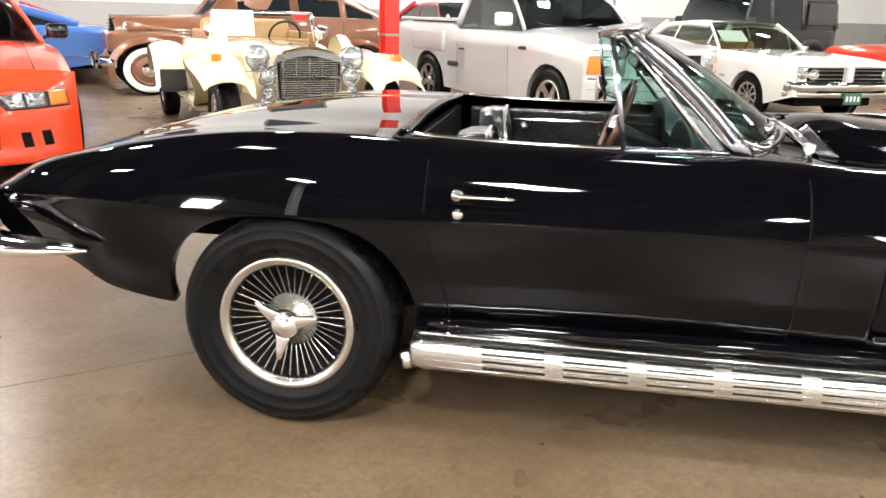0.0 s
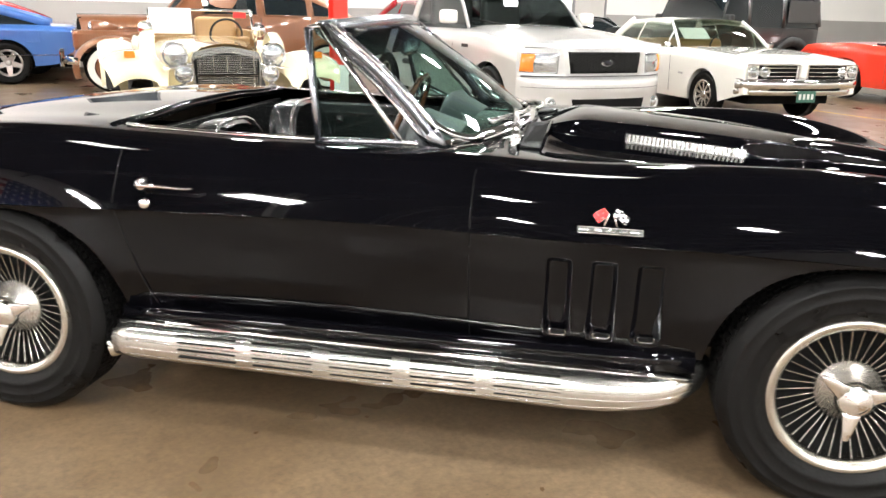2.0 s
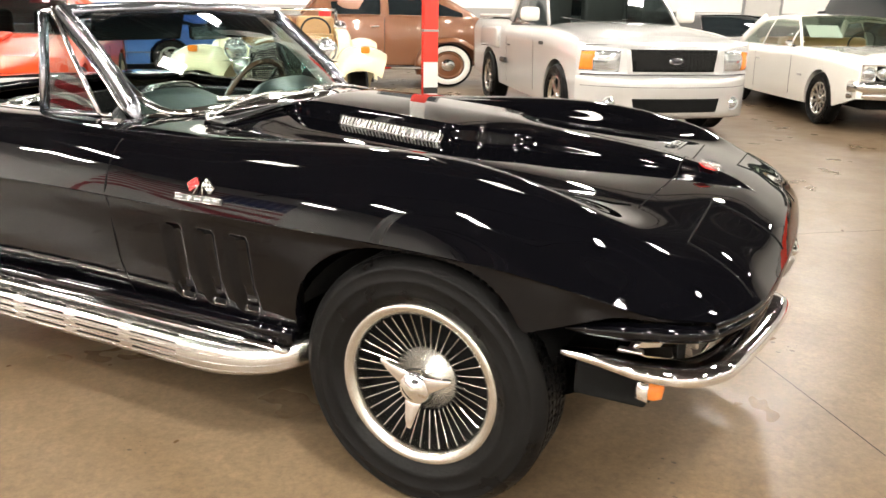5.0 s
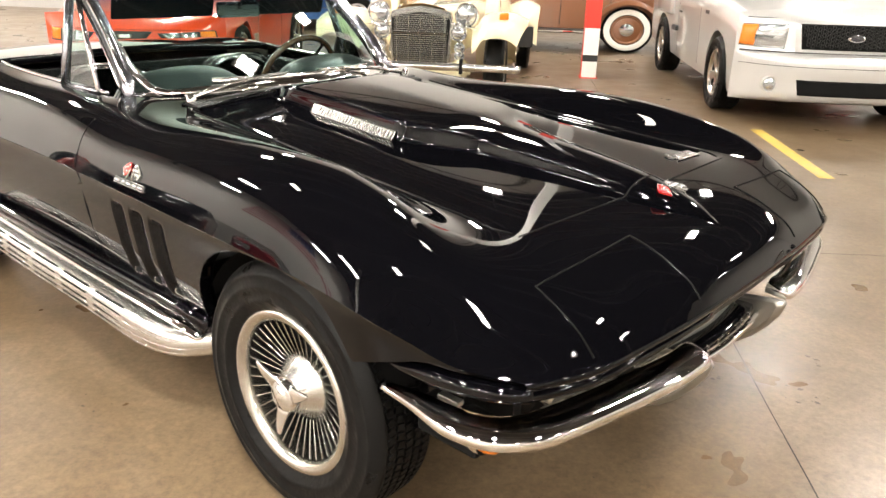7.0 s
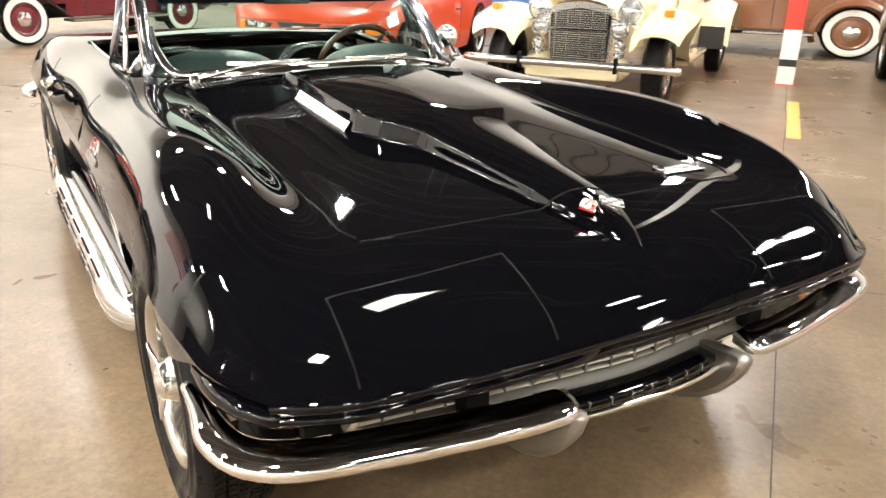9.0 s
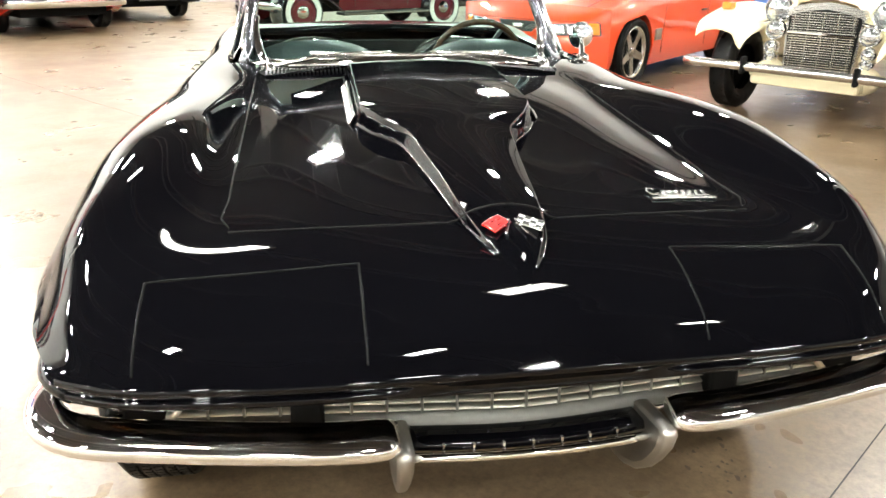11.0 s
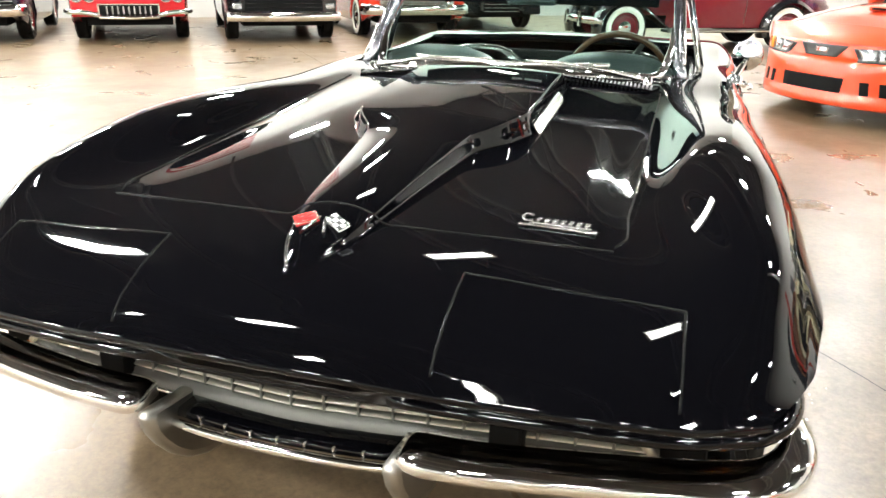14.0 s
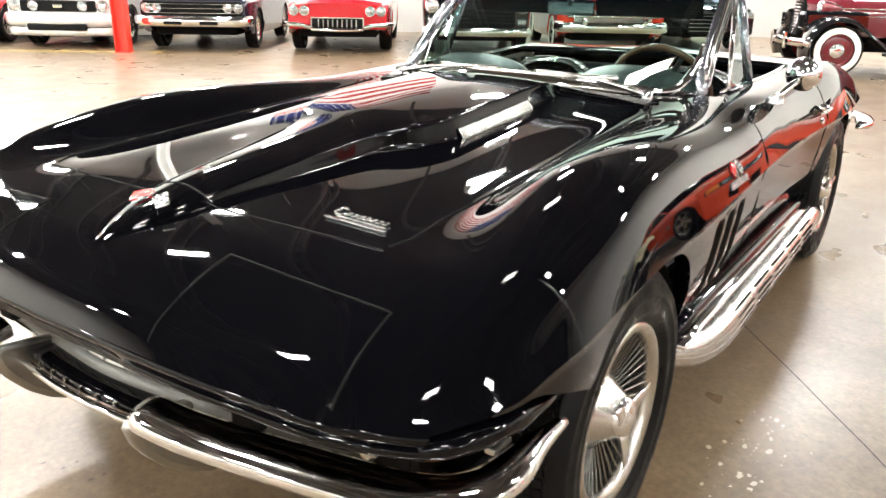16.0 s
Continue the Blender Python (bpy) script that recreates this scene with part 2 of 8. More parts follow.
# ---- the hall ----
def concrete():
    m = bpy.data.materials.new("polished_concrete")
    m.use_nodes = True
    nt = m.node_tree
    bs = nt.nodes["Principled BSDF"]
    co = nt.nodes.new("ShaderNodeTexCoord")

    def noise_at(scale, detail, dist=0.0, rough=0.6):
        n = nt.nodes.new("ShaderNodeTexNoise")
        n.inputs["Scale"].default_value, n.inputs["Detail"].default_value = scale, detail
        n.inputs["Distortion"].default_value, n.inputs["Roughness"].default_value = dist, rough
        nt.links.new(co.outputs["Object"], n.inputs["Vector"])
        return n

    def ramp(src, stops):
        r = nt.nodes.new("ShaderNodeValToRGB")
        while len(r.color_ramp.elements) < len(stops):
            r.color_ramp.elements.new(0.5)
        for e, (p, c) in zip(r.color_ramp.elements, stops):
            e.position, e.color = p, (*c, 1)
        nt.links.new(src, r.inputs[0])
        return r

    def mix(kind, fac, a, b):
        x = nt.nodes.new("ShaderNodeMix")
        x.data_type, x.blend_type = "RGBA", kind
        for sock, v in ((x.inputs[0], fac), (x.inputs[6], a), (x.inputs[7], b)):
            if hasattr(v, "is_output"):
                nt.links.new(v, sock)
            elif isinstance(v, tuple):
                sock.default_value = (*v, 1)
            else:
                sock.default_value = v
        return x.outputs[2]

    big = ramp(noise_at(0.55, 7, 0.8).outputs["Fac"], [(0.3, (0.106, 0.070, 0.038)), (0.5, (0.136, 0.093, 0.054)), (0.72, (0.180, 0.131, 0.083))])
    mid = ramp(noise_at(3.5, 8, 0.5, 0.7).outputs["Fac"], [(0.3, (0.72, 0.70, 0.67)), (0.55, (1, 1, 1)), (0.8, (1.16, 1.15, 1.12))])
    col = mix("MULTIPLY", 0.75, big.outputs[0], mid.outputs[0])
    fine = ramp(noise_at(55, 5, 0.2, 0.7).outputs["Fac"], [(0.34, (0.66, 0.64, 0.61)), (0.5, (0.95, 0.95, 0.95)), (0.66, (1.25, 1.25, 1.25))])
    col = mix("MULTIPLY", 0.75, col, fine.outputs[0])
    blot = ramp(noise_at(15.0, 6, 0.4, 0.65).outputs["Fac"], [(0.32, (0.84, 0.83, 0.81)), (0.5, (1, 1, 1)), (0.70, (1.12, 1.12, 1.11))])
    col = mix("MULTIPLY", 0.7, col, blot.outputs[0])
    scuff = ramp(noise_at(9.0, 9, 2.5, 0.75).outputs["Fac"], [(0.63, (0, 0, 0)), (0.82, (1, 1, 1))])
    patch = ramp(noise_at(0.9, 3, 0.0).outputs["Fac"], [(0.5, (0, 0, 0)), (0.62, (1, 1, 1))])
    fac = mix("MULTIPLY", 1.0, scuff.outputs[0], patch.outputs[0])
    fac = mix("MULTIPLY", 1.0, fac, (0.12, 0.12, 0.12))
    col = mix("MIX", fac, col, (0.215, 0.172, 0.118))
    spot = ramp(noise_at(5.0, 4, 0.5).outputs["Fac"], [(0.60, (0, 0, 0)), (0.86, (0.16, 0.16, 0.16))])
    col = mix("MIX", spot.outputs[0], col, (0.075, 0.062, 0.048))
    nt.links.new(col, bs.inputs["Base Color"])
    rg = ramp(noise_at(2.2, 3, 0.2).outputs["Fac"], [(0.3, (0.26, 0.26, 0.26)), (0.7, (0.37, 0.37, 0.37))])
    nt.links.new(rg.outputs[0], bs.inputs["Roughness"])
    bp = nt.nodes.new("ShaderNodeBump")
    bp.inputs["Strength"].default_value, bp.inputs["Distance"].default_value = 0.12, 0.003
    nt.links.new(noise_at(30, 6).outputs["Fac"], bp.inputs["Height"])
    nt.links.new(bp.outputs[0], bs.inputs["Normal"])
    return m


M_FLOOR = concrete()
M_WALL_W = material("white_wall_paint", (0.80, 0.79, 0.76), 0.6, vary=0.04, scale=1.2, bump=0.3, bump_scale=25)
M_WALL_G = material("grey_block_paint", (0.36, 0.35, 0.33), 0.55, vary=0.08, scale=2.0, bump=0.4, bump_scale=25)
M_ROOF = material("roof_deck", (0.022, 0.020, 0.019), 0.7, vary=0.15, scale=1.0)
M_JOIST = material("joist_paint", (0.085, 0.078, 0.072), 0.6, vary=0.15, scale=3)
M_RED_POST = material("red_post_paint", (0.72, 0.035, 0.02), 0.4, coat=0.3, vary=0.08, scale=6)
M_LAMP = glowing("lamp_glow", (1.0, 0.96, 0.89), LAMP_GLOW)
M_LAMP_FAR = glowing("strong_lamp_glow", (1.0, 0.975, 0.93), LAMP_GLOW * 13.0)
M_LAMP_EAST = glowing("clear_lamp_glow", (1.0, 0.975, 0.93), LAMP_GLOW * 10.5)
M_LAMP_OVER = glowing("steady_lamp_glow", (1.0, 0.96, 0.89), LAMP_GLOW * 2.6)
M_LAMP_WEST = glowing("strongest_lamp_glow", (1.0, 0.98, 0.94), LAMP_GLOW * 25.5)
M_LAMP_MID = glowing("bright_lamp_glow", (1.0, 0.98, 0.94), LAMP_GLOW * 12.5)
M_CRACK = material("crack_line", (0.030, 0.026, 0.022), 0.9, vary=0.3, scale=20)
M_YELLOW = material("yellow_floor_paint", (0.46, 0.33, 0.07), 0.45, vary=0.6, scale=9, rough_vary=0.1)

A0, A1, B0, B1, ROOF = -15.5, 26.0, -20.0, 15.5, 7.6


def slab(name, a0, a1, b0, b1, z0, z1, mat, label="", kind="structure", category=""):
    bm = bmesh.new()
    bmesh.ops.create_cube(bm, size=1)
    bmesh.ops.scale(bm, vec=(a1 - a0, b1 - b0, z1 - z0), verts=bm.verts)
    ob = part(name, bm, mat)
    ob.matrix_basis = Matrix.Translation(hall((a0 + a1) / 2, (b0 + b1) / 2, (z0 + z1) / 2)) @ pose(0, 0, 0, 0, 0, TURN)
    return tagged(ob, label, category, "", kind)


slab("floor", A0 - 0.3, A1 + 0.3, B0 - 0.3, B1 + 0.3, -0.2, 0.0, M_FLOOR, "worn tan polished concrete floor with scuffs and cracks", category="floor")
BAND = 1.38
for nm, a0, a1, b0, b1 in (("wall_north", A0 - 0.3, A1 + 0.3, B1, B1 + 0.3), ("wall_south", A0 - 0.3, A1 + 0.3, B0 - 0.3, B0), ("wall_west", A0 - 0.3, A0, B0, B1), ("wall_east", A1, A1 + 0.3, B0, B1)):
    slab(nm, a0, a1, b0, b1, BAND, ROOF, M_WALL_W, "white painted upper wall of the hall", category="wall")
    dg = 0.004
    slab(nm + "_base", a0, a1, b0 - (dg if nm == "wall_north" else 0), b1 + (dg if nm == "wall_south" else 0), 0.0, BAND, M_WALL_G, "grey painted block wall below the white", category="wall")
slab("ceiling", A0 - 0.3, A1 + 0.3, B0 - 0.3, B1 + 0.3, ROOF, ROOF + 0.2, M_ROOF, "dark metal roof deck", category="ceiling")

# dark windows high in the north wall and a roller door
M_PANE = material("dark_pane", (0.05, 0.06, 0.07), 0.1)
M_FRAME = material("window_frame_paint", (0.25, 0.25, 0.25), 0.5)
for k, a in enumerate((0.6, 4.0)):
    root = thing(f"window_{k + 1}", Matrix.Translation(hall(a, B1 - 0.03, 2.4)) @ pose(0, 0, 0, 0, 0, TURN), "small dark high window in the white wall", "window")
    root["kind"] = "structure"
    part("pane", box(1.5, 0.02, 1.2, (0, 0, 0)), M_PANE, root)
    for s in (-1, 1):
        part("window_frame", box(0.07, 0.05, 1.34, (0.78 * s, -0.005, 0), 0.006), M_FRAME, root)
        part("window_frame", box(1.49, 0.05, 0.07, (0, -0.005, 0.635 * s), 0.006), M_FRAME, root)
root = thing("door_1", Matrix.Translation(hall(13.1, B1 - 0.03, 0)) @ pose(0, 0, 0, 0, 0, TURN), "pale grey steel door in the hall wall", "door")
root["kind"] = "structure"
part("leaf", box(1.0, 0.04, 2.1, (0, 0, 1.05), 0.004), material("door_paint", (0.55, 0.53, 0.5), 0.5, vary=0.05), root)
part("door_handle", box(0.12, 0.05, 0.03, (0.38, -0.045, 1.02), 0.008), M_STEEL, root)
for s in (-1, 1):
    part("door_frame", box(0.06, 0.06, 2.16, (0.535 * s, 0, 1.08), 0.004), M_FRAME, root)
part("door_frame", box(1.0, 0.06, 0.06, (0, 0, 2.135), 0.004), M_FRAME, root)

# open-web roof joists, in one mesh of the ceiling
pieces = []
for k in range(15):
    b = B0 + 1.2 + k * 2.45
    for z in (ROOF - 0.06, ROOF - 0.62):
        bmj = box(A1 - A0, 0.09, 0.07, (0, 0, z))
        pieces.append(([tuple(v.co + Vector((0, b, 0))) for v in bmj.verts], [tuple(v.index for v in f.verts) for f in bmj.faces]))
        bmj.free()
    n = 44
    for j in range(n):
        a = A0 + (A1 - A0) * (j + 0.5) / n
        s = 1 if j % 2 else -1
        dx = (A1 - A0) / n / 2
        p, q = Vector((a - dx, b, ROOF - 0.34 - 0.27 * s)), Vector((a + dx, b, ROOF - 0.34 + 0.27 * s))
        c = (A0 + A1) / 2
        pieces.append(tube([p - Vector((c, 0, 0)), q - Vector((c, 0, 0))], 0.018, 4))
v, f = join_lists(*pieces)
joists = mesh_part("roof_joists", v, f, M_JOIST, None, smooth=False)
joists.matrix_basis = Matrix.Translation(hall((A0 + A1) / 2, 0)) @ pose(0, 0, 0, 0, 0, TURN)
tagged(joists, "open-web steel roof joists under the deck", "joist", "", "structure")

# hanging strip lamps
lamp_body = thing("ceiling_lamp", Matrix(), "white hanging strip lamp with a bright tube panel", "lamp", "hall lamps")
part("housing", box(0.92, 0.48, 0.09, (0, 0, 0.06), 0.012), M_ENAMEL_WHITE, lamp_body)
part("diffuser", box(0.82, 0.38, 0.02, (0, 0, 0.003), 0.003), M_LAMP, lamp_body, "glowing white diffuser")
for s in (-1, 1):
    part("cable", box(0.008, 0.008, 1.36, (0.4 * s, 0, 0.775)), M_STEEL, lamp_body)
spots = [(a, b) for b in (-16.5, -11.0, -5.4, 0.3, 5.9, 11.5) for a in (-13.0, -8.2, -3.2, 2.2, 7.6, 13.0, 19.5)]
for k, (a, b) in enumerate(spots):
    m = Matrix.Translation(hall(a, b, ROOF - 1.45)) @ pose(0, 0, 0, 0, 0, TURN + 90)
    if k == 0:
        lamp_body.matrix_basis = m
        ob = lamp_body
    else:
        ob = copy_thing(lamp_body, m)
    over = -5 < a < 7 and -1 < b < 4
    if over or a < -5 or b > 4 or a > 7:    # strengths set bay by bay to balance the hall's brightness
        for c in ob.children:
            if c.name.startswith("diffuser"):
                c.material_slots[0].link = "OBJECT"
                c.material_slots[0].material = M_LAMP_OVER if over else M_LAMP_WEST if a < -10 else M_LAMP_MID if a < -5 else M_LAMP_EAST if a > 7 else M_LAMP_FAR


def red_post(at, white_base):
    root = thing("steel_post", Matrix.Translation(at) @ pose(0, 0, 0, 0, 0, TURN), "bright red steel column with a white lower band" if white_base else "bright red painted steel roof column", "column")
    root["kind"] = "structure"
    w = 0.19 if white_base else 0.24
    lo = 0.62 if white_base else 0.0
    red = 2.55
    part("flange", box(w, 0.02, red, (0, 0.095, red / 2), 0.004), M_RED_POST, root)
    part("flange", box(w, 0.02, red - lo, (0, -0.095, lo + (red - lo) / 2), 0.004), M_RED_POST, root)
    part("web", box(0.016, 0.168, red, (0, 0, red / 2)), M_RED_POST, root)
    for y in (-0.095, 0.095):
        part("upper_flange", box(w, 0.02, ROOF - red, (0, y, (ROOF + red) / 2), 0.004), M_WALL_W, root, "pale painted upper column")
    part("upper_web", box(0.016, 0.168, ROOF - red, (0, 0, (ROOF + red) / 2)), M_WALL_W, root)
    if white_base:
        part("base_band", box(w, 0.022, 0.33, (0, -0.095, 0.455), 0.004), M_ENAMEL_WHITE, root, "white painted band")
        part("base_band", box(w, 0.022, 0.08, (0, -0.095, 0.25), 0.004), M_TRIM, root, "black painted band")
        part("base_band", box(w, 0.022, 0.21, (0, -0.095, 0.105), 0.004), M_ENAMEL_WHITE, root, "white painted band")
        part("strap", box(w + 0.012, 0.225, 0.03, (0, 0, 1.02), 0.004), M_STEEL, root, "steel strap")
    part("base_plate", box(w + 0.04, 0.25, 0.012, (0, 0, 0.006), 0.003), M_RED_POST, root)
    return root


red_post(hall(2.88, 6.50), True)
red_post(hall(-9.30, -6.22), False)


# joints in the slab and painted bay lines
def strip(name, a0, b0, a1, b1, width, z, mat, label, wander=0.0):
    n = 60
    rows = []
    ux, uy = (a1 - a0), (b1 - b0)
    ln = math.hypot(ux, uy)
    nx, ny = -uy / ln, ux / ln
    for k in range(n + 1):
        t = k / n
        w = wander * (noise.noise((t * 19, a0, b0)) + 0.5 * noise.noise((t * 47, b0, a0)))
        h = width / 2 * (1 + (0.5 * noise.noise((t * 60, 3.1, a0)) if wander else 0))
        rows.append([hall(a0 + ux * t + nx * (w + h), b0 + uy * t + ny * (w + h), z), hall(a0 + ux * t + nx * (w - h), b0 + uy * t + ny * (w - h), z)])
    ob = mesh_part(name, *grid(np.array(rows), True), mat, None, smooth=False)
    return tagged(ob, label, "floor marking" if "line" in name else "floor joint", "", "structure")


strip("floor_joint", -9.0, -0.31, 2.92, 0.09, 0.0045, 0.0015, M_CRACK, "dark worn joint line in the concrete floor", 0.012)
strip("floor_joint", 2.92, 0.09, 11.0, 0.36, 0.0045, 0.0015, M_CRACK, "dark worn joint line in the concrete floor", 0.012)
strip("floor_joint", 2.93, -12.0, 2.91, 9.0, 0.0045, 0.0025, M_CRACK, "dark worn joint line in the concrete floor", 0.012)
strip("bay_line", 2.98, 3.3, 2.98, 5.2, 0.11, 0.003, M_YELLOW, "worn yellow painted bay line")
strip("bay_line", 4.21, 1.7, 4.18, 3.4, 0.11, 0.003, M_YELLOW, "worn yellow painted bay line")
strip("bay_line", 9.95, 2.2, 9.9, 5.6, 0.11, 0.003, M_YELLOW, "worn yellow painted bay line")
strip("bay_line", -9.3, -9.5, -9.35, -5.6, 0.11, 0.003, M_YELLOW, "worn yellow painted bay line")

# striped flag high on the west wall
M_FLAG_R = material("flag_red", (0.42, 0.02, 0.03), 0.8, vary=0.1)
M_FLAG_W = material("flag_white", (0.78, 0.77, 0.74), 0.8, vary=0.05)
M_FLAG_B = material("flag_blue", (0.02, 0.03, 0.16), 0.8, vary=0.1)
flag = thing("wall_flag", Matrix.Translation(hall(A0 + 0.02, -3.4, 5.2)) @ pose(0, 0, 0, 0, 0, TURN), "striped red and white cloth flag with a blue starred corner", "flag")
FW, FH = 4.3, 2.35
for k in range(13):
    part("stripe", box(0.012, FW, FH / 13, (0.01, 0, FH / 2 - FH / 13 * (k + 0.5))), M_FLAG_R if k % 2 == 0 else M_FLAG_W, flag)
can = part("canton", box(0.012, FW * 0.42, FH * 7 / 13, (0.018, -FW * 0.29, FH / 2 - FH * 3.5 / 13)), M_FLAG_B, flag, "blue corner with rows of white stars")
star = None
for r in range(6):
    for c in range(7):
        at = (0.026, -FW * 0.5 + 0.13 + c * 0.258, FH / 2 - 0.107 - r * 0.21)
        if star is None:
            o = [(0.0, math.sin(q) * rr, math.cos(q) * rr) for q, rr in [(math.pi * i / 5, 0.073 if i % 2 == 0 else 0.029) for i in range(10)]]
            star = mesh_part("star", *solid_fan(o[::-1], 0.003), M_FLAG_W, can, smooth=False)
            ob = star
        else:
            ob = new("star", star.data)
            ob.parent = can
        ob.location = at

# ---- the black convertible ----
car = thing("convertible_car", Matrix(), "glossy black vintage two-seat convertible with chrome side pipes, roof down", "car")
TAIL, NOSE = -1.08, 3.285
z_ridge = spline([-1.08, -0.95, -0.7, -0.5, -0.2, 0.06, 0.29, 0.42, 0.56, 0.96, 1.3, 1.45, 1.57, 1.77, 2.06, 2.3, 2.5, 2.7, 2.92, 3.06, 3.16, 3.23, 3.285],
                 [0.70, 0.768, 0.829, 0.878, 0.914, 0.929, 0.919, 0.906, 0.899, 0.903, 0.908, 0.899, 0.892, 0.891, 0.903, 0.909, 0.903, 0.879, 0.833, 0.782, 0.729, 0.684, 0.640])
z_mid = spline([-1.08, -0.9, -0.6, -0.3, 0.0, 0.3, 0.9, 1.3, 1.6, 1.86, 2.25, 2.55, 2.8, 2.93, 3.03, 3.1, 3.16, 3.22, 3.26, 3.285],
               [0.695, 0.785, 0.877, 0.922, 0.940, 0.943, 0.938, 0.928, 0.913, 0.893, 0.858, 0.832, 0.812, 0.800, 0.786, 0.773, 0.753, 0.722, 0.692, 0.652])
z_valley = spline([-1.08, -0.9, -0.6, -0.3, 0.0, 0.3, 0.9, 1.3, 1.5, 1.6, 1.7, 1.86, 2.25, 2.55, 2.8, 2.93, 3.05, 3.12, 3.2, 3.25, 3.285],
                  [0.697, 0.776, 0.867, 0.909, 0.927, 0.928, 0.914, 0.907, 0.901, 0.891, 0.880, 0.869, 0.842, 0.823, 0.8075, 0.7955, 0.7765, 0.7555, 0.719, 0.685, 0.646])
z_crease = spline([-1.08, -0.87, -0.17, 0.42, 0.82, 1.26, 1.6, 2.1, 2.4, 2.7, 2.95, 3.1, 3.2, 3.285],
                  [0.685, 0.700, 0.701, 0.711, 0.718, 0.722, 0.719, 0.718, 0.716, 0.708, 0.690, 0.669, 0.650, 0.632])
y_crease = spline([-1.08, -0.95, -0.7, -0.3, 0.0, 0.3, 0.7, 1.2, 1.6, 2.1, 2.5, 2.8, 3.0, 3.15, 3.24, 3.285],
                  [0.76, 0.805, 0.855, 0.885, 0.893, 0.889, 0.875, 0.875, 0.883, 0.899, 0.911, 0.917, 0.913, 0.894, 0.862, 0.812])


def sweepback(s, y):
    """How far the nose and the tail draw back towards their corners."""
    yy = np.abs(y)
    front = 0.055 * (yy / 0.8) ** 2 + 0.085 * np.clip((yy - 0.58) / 0.27, 0, 1.1) ** 2.4
    back = 0.04 * (yy / 0.7) ** 2
    return -front * step(2.45, NOSE, s) ** 1.3 + back * (1 - step(TAIL, -0.55, s))


bulge_w = soft_line([1.55, 1.72, 2.24, 2.35, 2.48, 2.60, 2.75, 2.92, 3.03, 3.10, 3.16], [0.20, 0.25, 0.25, 0.215, 0.140, 0.122, 0.104, 0.086, 0.064, 0.036, 0.004])
bulge_h = soft_line([1.58, 1.76, 2.30, 2.50, 2.70, 2.93, 3.08, 3.16], [0.0, 0.058, 0.066, 0.058, 0.05, 0.036, 0.018, 0.0])
bulge_e = soft_line([1.5, 2.2, 2.4, 2.6, 3.16], [0.018, 0.014, 0.012, 0.0075, 0.006])
bulge_fall = soft_line([1.5, 2.35, 2.5, 3.15], [0.10, 0.12, 0.30, 0.55])


def bulge(s, y):
    """The raised middle of the hood, narrowing to a spear at its tip."""
    yy, w, e = np.abs(y), bulge_w(s), bulge_e(s)
    return bulge_h(s) * (1 - step(w - e, w + 0.6 * e, yy)) * (1 - bulge_fall(s) * np.clip(yy / w, 0, 1) ** 2)



def top_section(s, u):
    """Half a cross-section of the upper body at station s; u from 0 at the middle to 1 at the crease."""
    zr, zm, zv, zc, yc = (float(g(s)) for g in (z_ridge, z_mid, z_valley, z_crease, y_crease))
    k = yc / 0.885
    rise = zr - zv
    f = float(step(2.5, 3.10, s))                    # flat round the headlight doors
    g = float(step(1.0, 2.1, s)) * (1 - f)          # fender peak further in over the front wheels
    full = float(step(1.15, 1.60, s) * (1 - step(2.5, 2.95, s)))    # fuller shoulder over the front wheel
    rest = np.array([0, 0.27, 0.46, 0.56, 0.64, 0.70, 0.745, 0.785, 0.825, 0.858, 0.885])
    over = np.array([0, 0.27, 0.49, 0.555, 0.598, 0.642, 0.685, 0.735, 0.788, 0.842, 0.885])
    nose = np.array([0, 0.27, 0.46, 0.61, 0.693, 0.74, 0.773, 0.80, 0.829, 0.858, 0.885])
    yy = (rest * (1 - f - g) + over * g + nose * f) * k
    zz = np.array([zm, zm * 0.75 + zv * 0.25, zv + 0.1 * (zm - zv), zv, zv + (0.38 - 0.10 * f + 0.08 * g) * rise, zv + (0.83 - 0.11 * f + 0.02 * g) * rise, zv + rise,
                   zr - (0.10 - 0.06 * g - 0.03 * full) * (zr - zc), zr - (0.33 - 0.11 * g - 0.11 * full) * (zr - zc), zr - (0.66 - 0.08 * g - 0.16 * full) * (zr - zc), zc])
    t = np.r_[0, np.cumsum(np.hypot(np.diff(yy), np.diff(zz)))]
    t /= t[-1]
    q = u
    return spline(t, yy)(q), spline(t, zz)(q)


ss = np.unique(np.r_[np.linspace(TAIL, 0.30, 44), np.linspace(0.30, 1.36, 30), np.linspace(1.36, 1.64, 14), np.linspace(1.64, 2.2, 40), np.linspace(2.2, 2.56, 60), np.linspace(2.56, 2.89, 30), np.linspace(2.89, NOSE, 48),
                     NOSE - 0.03 * np.linspace(0, 1, 8) ** 2])
uu = np.unique(np.r_[np.linspace(0, 0.30, 58), np.linspace(0.30, 1, 72), 1 - 0.03 * np.linspace(0, 1, 5) ** 2])
BASE = np.array([top_section(s, uu) for s in ss])      # station, (y, z), u


def fair(P, h, w, passes):
    """Evens out the curvature along the last axis, by the weights w; h: the places along it."""
    a, b = np.diff(h)[:-1], np.diff(h)[1:]
    for _ in range(passes):
        line = (P[..., :-2] * b + P[..., 2:] * a) / (a + b)
        P[..., 1:-1] += 0.5 * w[..., 1:-1] * (line - P[..., 1:-1])
    return P


